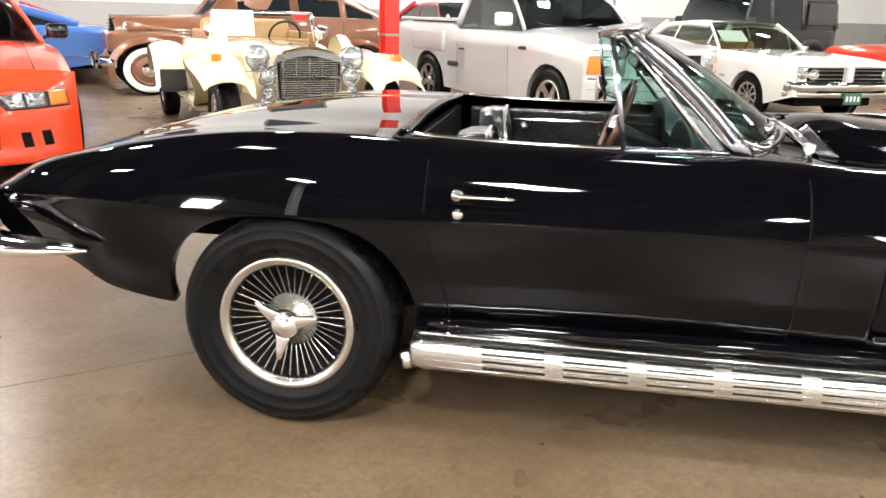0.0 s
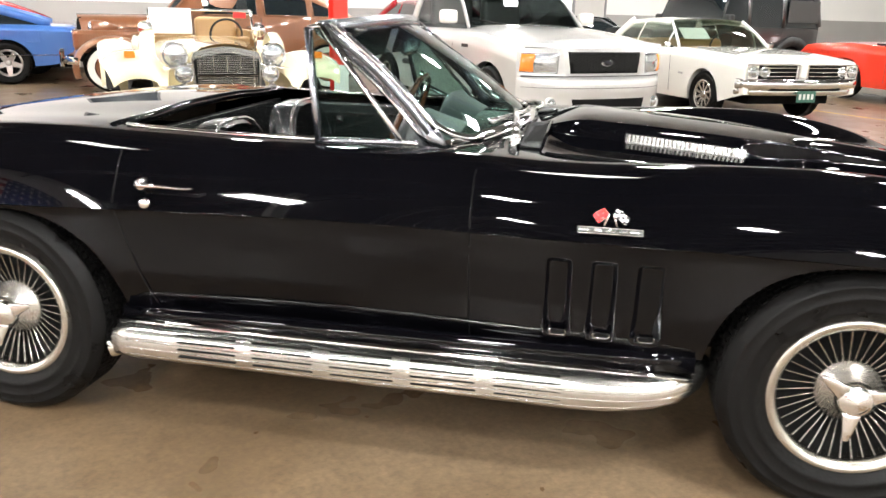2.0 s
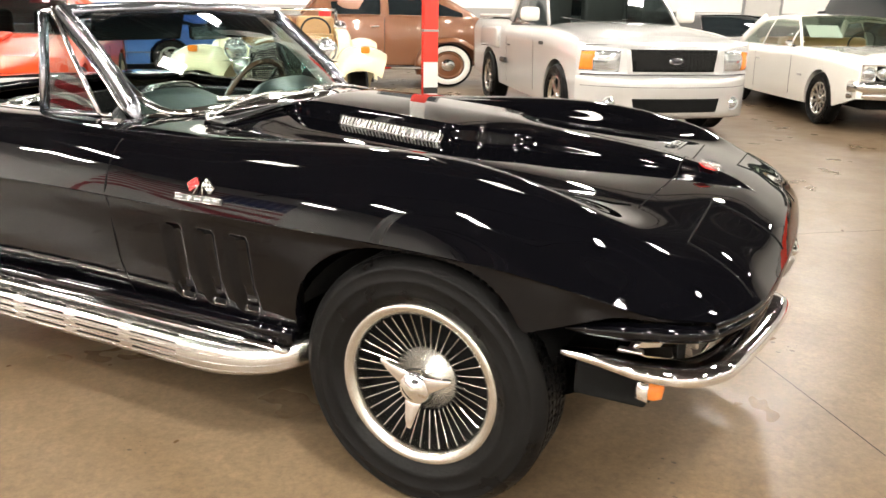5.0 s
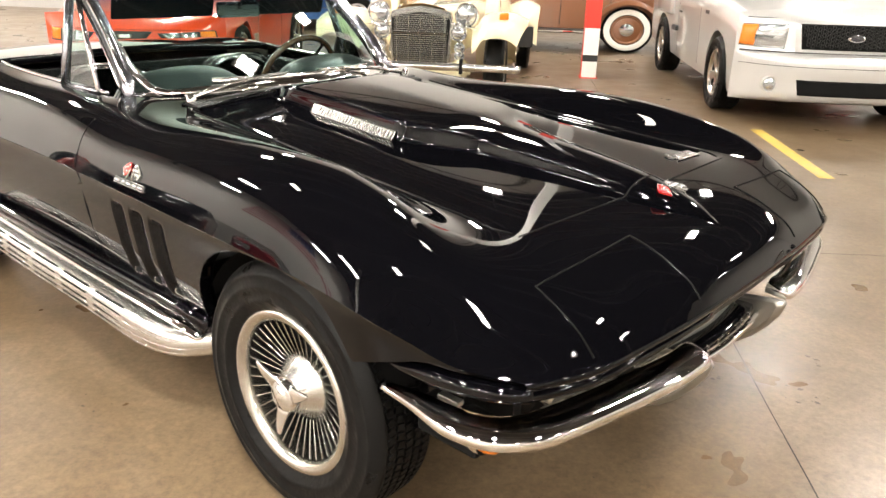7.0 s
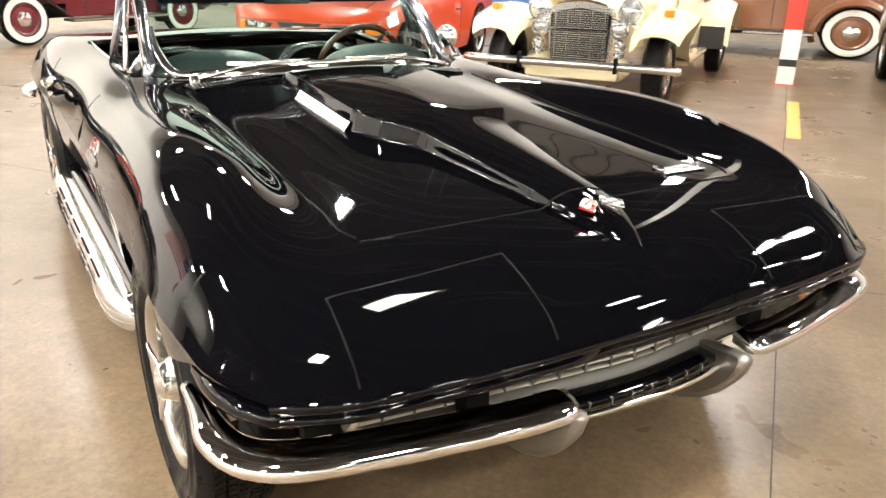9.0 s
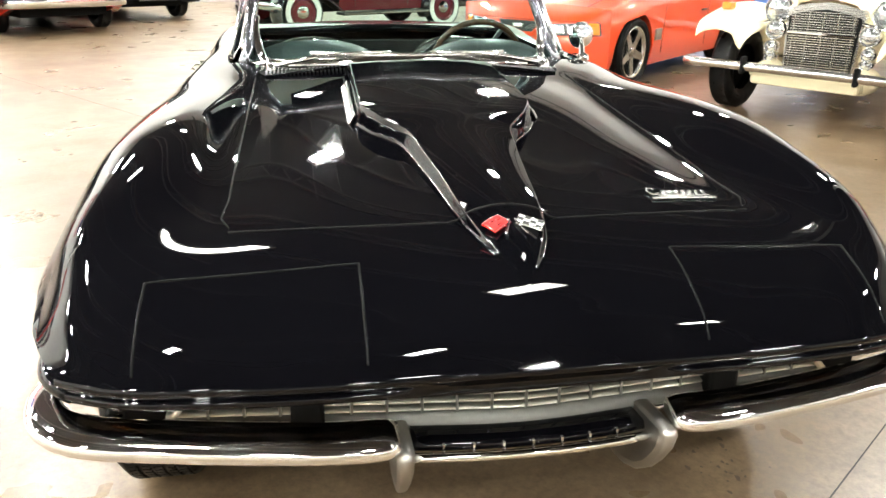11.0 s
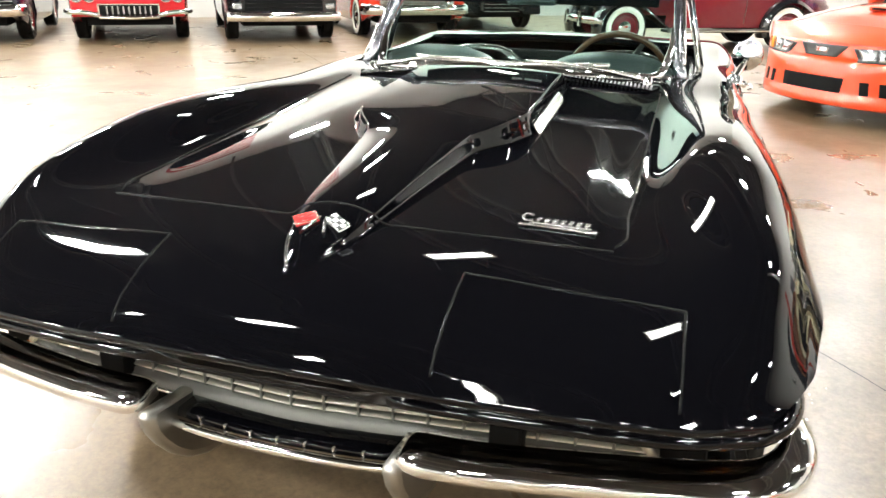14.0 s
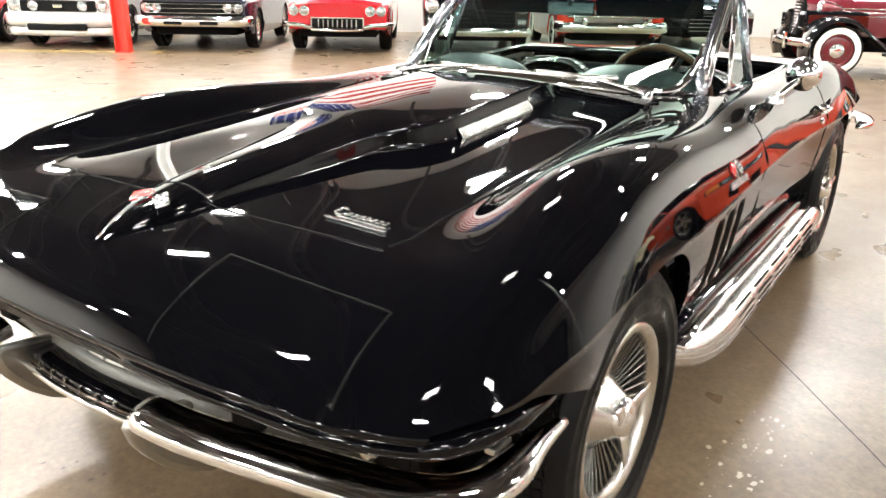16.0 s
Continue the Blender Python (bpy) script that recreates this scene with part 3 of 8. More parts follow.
w_s = step(-0.95, -0.6, ss) * (1 - step(3.04, 3.22, ss))
w_u = 1 - step(0.74, 0.92, uu)
both = w_s[:, None] * w_u[None, :]
BASE = np.moveaxis(fair(np.moveaxis(BASE, 0, -1), ss, both.T[None], 70), -1, 0)
wide = np.concatenate([BASE[:, :, :0:-1] * np.array([-1, 1])[None, :, None], BASE], -1)
wide = fair(wide, np.r_[-uu[:0:-1], uu], np.concatenate([both[:, :0:-1], both], 1)[:, None], 16)
BASE = wide[:, :, len(uu) - 1:]


def top_base(s):
    """The evened half section at station s."""
    i = int(np.clip(np.searchsorted(ss, s) - 1, 0, len(ss) - 2))
    t = float(np.clip((s - ss[i]) / (ss[i + 1] - ss[i]), 0, 1))
    return BASE[i] * (1 - t) + BASE[i + 1] * t


TOP = np.zeros((len(ss), len(uu), 3))
for i, s in enumerate(ss):
    y, z = BASE[i].copy()
    w, e, last = float(bulge_w(s)), float(bulge_e(s)), 57         # columns gather along the flanks of the bulge
    lo = max(0.012, w - 1.15 * e)
    hi = min(max(lo + 0.012, w + 0.75 * e), y[last] - 0.008)
    near = np.interp(np.arange(last), [0, 20, 44, last], [0, lo, hi, y[last]])
    z[:last] = spline(y, z)(near)
    y[:last] = near
    TOP[i, :, 0] = s + sweepback(s, y)
    TOP[i, :, 1] = y
    TOP[i, :, 2] = z + bulge(s, y)
# place rows exactly on the hood's edge and the cockpit's edge
mid_y = (TOP[:-1, :-1, 1] + TOP[1:, 1:, 1]) / 2
mid_s = np.repeat(((ss[:-1] + ss[1:]) / 2)[:, None], len(uu) - 1, 1)
hood_edge = 0.552
in_hood = (mid_s > 1.64) & (mid_s < 2.948) & (mid_y < hood_edge)
in_pit = (mid_s > 0.30) & (mid_s < 1.36) & (mid_y < 0.665)
in_door = (mid_s > 0.43) & (mid_s < 1.47) & (mid_y >= 0.665)
mid_xx = (TOP[:-1, :-1, 0] + TOP[1:, 1:, 0]) / 2
in_lamp = (mid_xx > 3.076) & (mid_s < 3.270) & (mid_y > 0.300) & (mid_y < 0.670)
for i in range(len(ss)):
    for edge, lo, hi in ((0.665, 0.29, 1.37), (hood_edge, 1.63, 2.958)):
        if lo < ss[i] < hi:
            j = int(np.argmin(np.abs(TOP[i, :, 1] - edge)))
            y, z = TOP[i, j, 1], TOP[i, j, 2]
            TOP[i, j, 2] = np.interp(edge, TOP[i, :, 1], TOP[i, :, 2])
            TOP[i, j, 1] = edge


def shell_half(mask):
    v, f = grid(TOP, False, mask)
    return tidy(list(v), f)


rest = ~(in_hood | in_pit | in_door | in_lamp)
half = shell_half(rest)
v, f = join_lists(half, mirror_y(half))
body_shell = mesh_part("body_shell", v, f, M_BLACK, car, "glossy black upper body shell")
half = shell_half(in_hood)
v, f = join_lists(half, mirror_y(half))
hood = mesh_part("hood", v, f, M_BLACK, car, "glossy black hood with a raised centre bulge")
lamp_half = shell_half(in_lamp)
door_top = shell_half(in_door)
for side in (0, 1):
    vf = mirror_y(lamp_half) if side else lamp_half
    mesh_part("headlight_door", *vf, M_BLACK, car, "closed black headlight door")

# lower flanks
ARCH_R, ARCH_F = (0.004, 0.402, 0.692), (2.493, 0.386, 0.706)   # middle, half length, top height


def arch_z(x, arch, low):
    c, w, top = arch
    q = np.abs((x - c) / w)
    return np.where(q < 1, low + (top - low) * (1 - np.clip(q, 0, 1) ** 2.6) ** (1 / 2.2), low)


def low_edge(x):
    base = soft_line([-1.08, -0.95, -0.77, -0.6, -0.40, 0.3, 0.41, 2.1, 2.3, 2.8, 2.84, 3.03, 3.16, 3.29], [0.53, 0.505, 0.471, 0.392, 0.36, 0.36, 0.374, 0.394, 0.40, 0.545, 0.558, 0.606, 0.634, 0.628])(x)
    z = np.maximum(base, arch_z(x, ARCH_R, 0.355))
    return np.maximum(z, arch_z(x, ARCH_F, 0.36))


def arch_columns(arch, n=26):
    c, w, _ = arch
    t = np.linspace(-1, 1, n)
    return c + w * np.sign(t) * (1 - (1 - np.abs(t)) ** 2.6)


GILLS = ((1.680, 1.750), (1.797, 1.870), (1.916, 1.990))
xs = [np.linspace(TAIL, NOSE, 120), arch_columns(ARCH_R), arch_columns(ARCH_F)]
for g0, g1 in GILLS:
    xs.append(np.linspace(g0 - 0.012, g1 + 0.012, 14))
xs = np.unique(np.round(np.concatenate(xs), 4))
vv = np.unique(np.r_[np.linspace(0, 1, 34), 0.012, 0.02])
SIDE = np.zeros((len(xs), len(vv), 3))
for i, x in enumerate(xs):
    yc, zc, zl = float(y_crease(x)), float(z_crease(x)), float(low_edge(x))
    zl = min(zl, zc - 0.006)
    z = zc + (zl - zc) * vv
    d = (zc - z)
    tuck = np.interp(d, [0, 0.006, 0.03, 0.10, 0.2, 0.28, 0.34, 0.5], [0, 0.006, 0.012, 0.018, 0.032, 0.055, 0.085, 0.13])
    y = yc - tuck - 0.05 * (1 - float(step(TAIL, -0.6, x))) * (d / 0.2)
    for g0, g1 in GILLS:
        a = step(g0 - 0.006, g0 + 0.012, x) * (1 - step(g1 - 0.022, g1 + 0.006, x))
        y = y - 0.022 * float(a) * (1 - step(0.648, 0.666, z)) * step(0.425, 0.445, z)
    SIDE[i, :, 0] = x + sweepback(x, np.full_like(y, yc))
    SIDE[i, :, 1], SIDE[i, :, 2] = y, z
mid_x = np.repeat(((xs[:-1] + xs[1:]) / 2)[:, None], len(vv) - 1, 1)
mid_z = (SIDE[:-1, :-1, 2] + SIDE[1:, 1:, 2]) / 2
door_lo = (mid_x > 0.435 + 0.26 * np.clip(0.69 - mid_z, 0, 1)) & (mid_x < 1.475)
side_rest = tidy(*[list(q) for q in grid(SIDE, False, ~door_lo)])
side_door = tidy(*[list(q) for q in grid(SIDE, False, door_lo)])
# a turned-in lip along the lower edge gives the panel its thickness
lip = np.stack([SIDE[:, -1], SIDE[:, -1] + np.array([0, -0.016, 0.002]), SIDE[:, -1] + np.array([0, -0.040, 0.010])], 1)
lip_vf = grid(lip)
for side in (0, 1):
    m = mirror_y if side else (lambda q: q)
    v, f = m(join_lists(side_rest, lip_vf))
    mesh_part("side_panel", v, f, M_BLACK, car, "glossy black lower flank with wheel openings")
    v, f = m(join_lists(side_door, door_top))
    door = mesh_part("door", v, f, M_BLACK, car, "glossy black car door, closed")
    yo = 0.874 if not side else -0.874
    # handle and lock
    k = 1 if yo > 0 else -1
    bar = [(0.520, yo + 0.018 * k, 0.788), (0.560, yo + 0.025 * k, 0.790), (0.62, yo + 0.026 * k, 0.790), (0.675, yo + 0.021 * k, 0.788), (0.690, yo + 0.010 * k, 0.787)]
    mesh_part("door_handle", *sweep(along(bar, 12), ring(0.0075, 8, 0.85), scales=list(np.linspace(1.1, 0.62, 12))), M_CHROME, door, "chrome door handle")
    mesh_part("handle_boss", *moved(lathe([(0.0, 0.022), (0.012, 0.020), (0.017, 0.012), (0.018, -0.01)], 18), pose(0.524, yo * 0.990, 0.786, 0, 0, 0 if k > 0 else 180)), M_CHROME, door)
    mesh_part("door_lock", *moved(lathe([(0.0, 0.011), (0.011, 0.011), (0.016, 0.007), (0.018, -0.012)], 18), pose(0.528, yo * 0.994, 0.730, 0, 0, 0 if k > 0 else 180)), M_CHROME, door)

# dark seams between the panels
def seam(name, points, across=(0, 1, 0), w=0.0019):
    """A dark gap between the rounded edges of two panels."""
    side = Vector(across).normalized() * w
    pts = [Vector(q) for q in points]
    edge = join_lists(*[tube([q + side * k - Vector((0, 0, 0.0009)) for q in pts], 0.0009, 7, 28) for k in (-1, 1)])
    line = mesh_part(name, *edge, M_BLACK, car)
    mesh_part("gap", *tube(pts, 0.0020, 6, 28), M_DARK, line)


def on_top(x, y, lift=0.0):
    """Height of the upper shell at a plan position."""
    s = x
    for _ in range(6):
        s = x - float(sweepback(s, abs(y)))
    yy, zz = top_base(s)
    return float(np.interp(abs(y), yy, zz) + bulge(s, abs(y))) + lift


def on_side(x, z):
    yc, zc = float(y_crease(x)), float(z_crease(x))
    if z > zc:
        yy, zz = top_base(x)
        k = np.argmax(zz)
        return float(np.interp(z, zz[k:][::-1], yy[k:][::-1]))
    return yc - float(np.interp(zc - z, [0, 0.006, 0.03, 0.10, 0.2, 0.28, 0.34, 0.5], [0, 0.006, 0.012, 0.018, 0.032, 0.055, 0.085, 0.13]))


for sg in (-1, 1):
    zz = [0.87, 0.83, 0.78, 0.73, 0.69, 0.62, 0.54, 0.46, 0.40]
    pts = [(0.43 if z > 0.69 else 0.435 + 0.26 * (0.69 - z), sg * (on_side(0.43, z) - 0.0002), z) for z in zz]
    seam("door_seam", pts, (1, 0, 0))
    pts = [(1.472, sg * (on_side(1.47, z) - 0.0002), z) for z in zz]
    seam("door_seam", pts, (1, 0, 0))
    pts = [(x, sg * hood_edge, on_top(x, hood_edge) + 0.0010) for x in np.linspace(1.64, 2.895, 14)]
    pts += [(2.915, sg * (hood_edge - 0.012), on_top(2.915, hood_edge - 0.012) + 0.0004)]
    seam("hood_seam", pts)
    fr = lambda q: 2.948 + float(sweepback(2.948, q))
    pts = [(fr(y), sg * y, on_top(fr(y), y) + 0.0006) for y in np.linspace(hood_edge - 0.012, 0.0, 22)]
    seam("hood_seam", pts, (1, 0, 0))
    # headlight door outline
    for a, b in (((3.076, 0.30), (3.076, 0.672)), ((3.076, 0.30), (3.2, 0.30)), ((3.076, 0.672), (3.2, 0.678))):
        pts = []
        for t in np.linspace(0, 1, 12):
            x, y = a[0] + (b[0] - a[0]) * t, a[1] + (b[1] - a[1]) * t
            x = x if b[0] < 3.1 else 3.076 + (3.272 + float(sweepback(3.272, y)) - 3.076) * t
            pts.append((x, sg * y, on_top(x, y) + 0.0006))
        seam("headlight_seam", pts, (1, 0, 0) if b[0] < 3.1 else (0, 1, 0))

# nose: rolled lip, cavity and grille
front_y = np.linspace(-0.815, 0.815, 61)


def lip_point(y):
    s = NOSE
    return NOSE + float(sweepback(s, y)), float(np.interp(abs(y), *top_section(s, uu)))


rows = []
for y in front_y:
    x, z = lip_point(y)
    c = 1 - float(step(0.205, 0.235, abs(y)))          # plain recess in the middle
    prof = [(0, 0), (0.005, -0.006), (0.004, -0.013), (-0.006, -0.019), (-0.012, -0.022), (-0.006, -0.025), (0.0, -0.031), (-0.001, -0.039), (-0.008, -0.046), (-0.022, -0.048), (-0.10, -0.048)]
    flat = [(0, 0), (0.005, -0.006), (0.002, -0.014), (-0.010, -0.022), (-0.016, -0.029), (-0.020, -0.036), (-0.024, -0.043), (-0.025, -0.050), (-0.020, -0.054), (-0.028, -0.058), (-0.12, -0.060)]
    rows.append([(x + a * (1 - c) + e * c, y, z + b * (1 - c) + g * c) for (a, b), (e, g) in zip(prof, flat)])
v, f = grid(np.array(rows), True)
mesh_part("nose_lip", v, f, M_BLACK, car, "rolled black nose edge over the grille")
# the lower bead goes round each corner and dies away on the flank
for sg in (-1, 1):
    x, z = lip_point(0.80)
    pts = along([(x - 0.016, 0.79 * sg, z - 0.034), (x - 0.045, 0.822 * sg, z - 0.032), (3.07, 0.852 * sg, 0.602), (2.98, 0.862 * sg, 0.594), (2.86, 0.868 * sg, 0.580)], 24)
    V, F = sweep(pts, ring(0.023, 12, 0.95), scales=list(np.interp(np.linspace(0, 1, 24), [0, 0.6, 0.85, 1], [0.85, 1.0, 0.6, 0.1])))
    mesh_part("corner_bead", V, F, M_BLACK, car, "black rolled bead under the fender corner")
rows = []
for y in np.linspace(-0.76, 0.76, 31):
    x, z = lip_point(y)
    rows.append([(x - 0.10, y, z - 0.048), (x - 0.19, y, z - 0.05), (x - 0.24, y, 0.47), (x - 0.20, y, 0.43), (x - 0.5, y, 0.30)])
mesh_part("nose_cavity", *grid(np.array(rows), True), M_DARK, car)
# bright horizontal and upright grille bars
M_GRILLE = material("satin_grille", (0.62, 0.60, 0.53), 0.34, 0.85, vary=0.1, scale=30)
M_BEHIND = material("grille_shade", (0.055, 0.052, 0.046), 0.6, vary=0.3, scale=40)
M_APRON = material("dull_apron", (0.125, 0.122, 0.11), 0.45, 0.5, vary=0.15, scale=40)
gx = lambda y: 3.172 - 0.105 * math.sqrt(y * y + 0.0016)
YG = np.linspace(-0.66, 0.66, 41)
grille = mesh_part("grille", *sweep([(gx(y) + 0.004, y, 0.553 - 0.004 * abs(y)) for y in YG], [(-0.005, -0.006), (0.010, -0.006), (0.010, 0.007), (-0.005, 0.007)]), M_GRILLE, car, "bright aluminium bar grille")
for k, z in enumerate((0.5385, 0.5225, 0.5065)):
    mesh_part("grille_bar", *sweep([(gx(y), y, z - 0.004 * abs(y)) for y in YG], [(-0.012, -0.0012), (0.004, -0.0040), (0.007, -0.0025), (0.006, 0.0008), (-0.010, 0.0042)]), M_GRILLE, grille)
for k in range(19):
    y = -0.585 + k * 0.065
    part("grille_upright", box(0.016, 0.0055, 0.052, (gx(y) + 0.000, y, 0.526 - 0.004 * abs(y)), 0.001), M_APRON, grille)
# dark sheet that puts the shade of the grille gaps into colour
rows = [[(gx(y) - 0.030, y, 0.556), (gx(y) - 0.032, y, 0.498)] for y in YG]
mesh_part("grille_back", *grid(np.array(rows), True), M_BEHIND, grille, "dark screen behind the bars")
rows = [[(gx(y) - 0.01, y, 0.500), (gx(y) + 0.008, y, 0.497), (gx(y) + 0.014, y, 0.472)] for y in YG]
mesh_part("grille_apron", *grid(np.array(rows), True), M_APRON, grille, "plain metal strip below the bars")
mesh_part("grille_frame", *sweep([(gx(y) + 0.016, y, 0.470) for y in YG], [(-0.006, -0.003), (0.006, -0.003), (0.006, 0.003), (-0.006, 0.003)]), M_CHROME, grille)
for sg in (-1, 1):
    part("grille_divider", box(0.05, 0.060, 0.080, (gx(0.4) + 0.014, sg * 0.405, 0.523), 0.008), M_DARK, car)
    mesh_part("grille_end_frame", *tube([(gx(0.62) + 0.008, 0.600 * sg, 0.556), (gx(0.62) + 0.010, 0.655 * sg, 0.500)], 0.008, 6), M_GRILLE, grille)
    part("grille_gap", box(0.02, 0.085, 0.09, (gx(0.7) - 0.012, sg * 0.695, 0.525), 0.004, pose(0, 0, 0, 0, 0, -14 * sg)), M_DARK, car)
    # bright end plate between bead and bumper
    mesh_part("grille_end", *solid_fan([(3.115, 0.685 * sg, 0.570), (3.035, 0.815 * sg, 0.578), (3.005, 0.815 * sg, 0.545), (3.085, 0.70 * sg, 0.520)][::sg], 0.006), M_CHROME, car, "bright plate at the end of the grille", smooth=False)
# lower valance between the bumper halves
val = mesh_part("valance", *sweep([(3.222 - 0.018 * (y / 0.22) ** 2, y, 0.470) for y in np.linspace(-0.225, 0.225, 13)], [(-0.03, -0.020), (0.0, -0.022), (0.010, -0.012), (0.006, 0.002), (-0.04, 0.006), (-0.07, -0.004)]), M_BLACK, car)
for k in range(7):
    part("valance_fin", box(0.008, 0.004, 0.018, (3.232 - 0.018 * ((k - 3) / 4) ** 2, -0.165 + k * 0.055, 0.462)), M_ALU, val)
mesh_part("lower_trim", *sweep([(3.242 - 0.016 * (y / 0.22) ** 2, y, 0.450) for y in np.linspace(-0.235, 0.235, 13)], ring(0.009, 8)), M_CHROME, car)


M_GUARD = material('satin_guard', (0.33, 0.315, 0.29), 0.40, 1.0, vary=0.15, scale=20)


def bumper_sec():
    """Blade: low rounded rim in front, a broad nearly level top behind it."""
    return [(-0.010, -0.016), (0.030, -0.023), (0.050, -0.024), (0.060, -0.020), (0.065, -0.012), (0.066, -0.003), (0.062, 0.006), (0.052, 0.014), (0.036, 0.020), (0.016, 0.024), (0.000, 0.0255), (-0.008, 0.022), (-0.010, 0.010)]


for sg in (-1, 1):
    p = along([(3.236, 0.250 * sg, 0.519), (3.233, 0.350 * sg, 0.519), (3.219, 0.452 * sg, 0.519), (3.200, 0.560 * sg, 0.519), (3.180, 0.662 * sg, 0.520), (3.156, 0.762 * sg, 0.521), (3.118, 0.828 * sg, 0.523), (3.060, 0.856 * sg, 0.526), (2.965, 0.864 * sg, 0.530), (2.862, 0.878 * sg, 0.533)], 52)
    t = np.linspace(0, 1, 52)
    sc = np.stack([np.interp(t, [0, 0.015, 0.04, 0.62, 0.8, 1], [0.82, 0.94, 1.0, 1.0, 0.8, 0.25]), np.interp(t, [0, 0.015, 0.04, 0.62, 0.8, 1], [0.7, 0.92, 1.0, 1.0, 0.85, 0.35])], 1)
    V, F = sweep(p, [(u * (1 if sg > 0 else -1), w) for u, w in bumper_sec()], scales=[tuple(q) for q in sc])
    mesh_part("front_bumper", V, F, M_CHROME, car, "polished chrome front bumper half")
    # overrider: a deep thin blade that hangs below the bumper's inner end
    o = [(3.288, 0.503), (3.295, 0.492), (3.284, 0.455), (3.262, 0.420), (3.225, 0.375), (3.178, 0.336), (3.120, 0.307), (3.060, 0.292), (3.005, 0.308), (2.968, 0.355), (2.955, 0.42), (2.96, 0.47), (3.10, 0.480)]
    rims = []
    for dy, k in ((0.016, 0.86), (0.014, 0.95), (0.007, 0.99), (-0.007, 0.99), (-0.014, 0.95), (-0.016, 0.86)):
        rims.append([(3.14 + (x - 3.14) * k, (0.240 + dy * (0.45 + 0.55 * min(1, max(0, (z - 0.30) / 0.18)))) * sg, 0.44 + (z - 0.44) * k) for x, z in o])
    n = len(o)
    V = [q for r in rims for q in r]
    F = [(a * n + i, a * n + (i + 1) % n, (a + 1) * n + (i + 1) % n, (a + 1) * n + i) for a in range(5) for i in range(n)]
    F += [tuple(range(n)), tuple(range(5 * n, 6 * n))[::-1]]
    guard = mesh_part("overrider", V, F, M_GUARD, car, "satin chrome bumper guard blade")
    for q in list(guard.data.polygons)[-2:]:
        q.use_smooth = False
    # parking lamp pod
    v, f = moved(lathe([(0.0, 0.088), (0.024, 0.086), (0.031, 0.07), (0.032, 0.05)], 18, "x"), pose(2.985, 0.757 * sg, 0.428))
    lamp = mesh_part("parking_lamp", v, f, M_AMBER, car, "amber parking lamp")
    v, f = moved(lathe([(0.039, 0.058), (0.042, 0.05), (0.042, 0.03), (0.0, 0.025)], 18, "x"), pose(2.985, 0.757 * sg, 0.428))
    mesh_part("lamp_bezel", v, f, M_CHROME, lamp)
    part("splash_pan", box(0.17, 0.07, 0.085, (2.955, 0.757 * sg, 0.428), 0.010), M_DARK, car)
    part("bumper_bracket", box(0.055, 0.02, 0.012, (3.004, 0.835 * sg, 0.540), 0.003), M_STEEL, car)
    # rear bumper half
    p = along([(-1.18, 0.35 * sg, 0.535), (-1.165, 0.58 * sg, 0.535), (-1.10, 0.75 * sg, 0.535), (-0.96, 0.83 * sg, 0.537), (-0.80, 0.856 * sg, 0.540), (-0.63, 0.870 * sg, 0.542)], 26)
    sc = np.interp(np.linspace(0, 1, 26), [0, 0.6, 0.85, 1], [1, 1, 0.65, 0.18])
    V, F = sweep(p[::-1], [(u * (1 if sg > 0 else -1), w) for u, w in bumper_sec()], scales=[1.5 * q for q in sc[::-1]])
    mesh_part("rear_bumper", V, F, M_CHROME, car, "polished chrome rear bumper half")

# floor pan, wheel wells and tail
mesh_part("floor_pan", *join_lists(*[(lambda bm: ([tuple(q.co) for q in bm.verts], [tuple(q.index for q in g.verts) for g in bm.faces]))(b) for b in (box(1.66, 1.44, 0.06, (1.25, 0, 0.28)), box(0.8, 1.0, 0.12, (2.5, 0, 0.36)), box(0.7, 0.9, 0.06, (-0.55, 0, 0.52)))]), M_DARK, car, smooth=False)
for xw in (0.02, 2.468):
    for sg in (-1, 1):
        n = 18
        rows = [[(xw + 0.40 * math.cos(t), 0.83 * sg, 0.30 + 0.40 * math.sin(t)), (xw + 0.40 * math.cos(t), 0.48 * sg, 0.30 + 0.40 * math.sin(t)), (xw, 0.48 * sg, 0.30)] for t in np.linspace(0.45, math.pi - (1.0 if xw < 1 else 0.45), n)]
        rows = [[(a[0], a[1], min(a[2], 0.69 if xw > 1 else 0.68)) for a in r] for r in rows]
        mesh_part("wheel_well", *grid(np.array(rows), sg > 0), M_DARK, car)
tail_rows = []
for y in np.linspace(-0.76, 0.76, 21):
    x = TAIL + float(sweepback(TAIL, y))
    tail_rows.append([(x, y, 0.70), (x - 0.012, y, 0.66), (x + 0.02, y, 0.57), (x + 0.06, y, 0.53), (x + 0.30, y, 0.50)])
mesh_part("tail_panel", *grid(np.array(tail_rows)), M_BLACK, car)

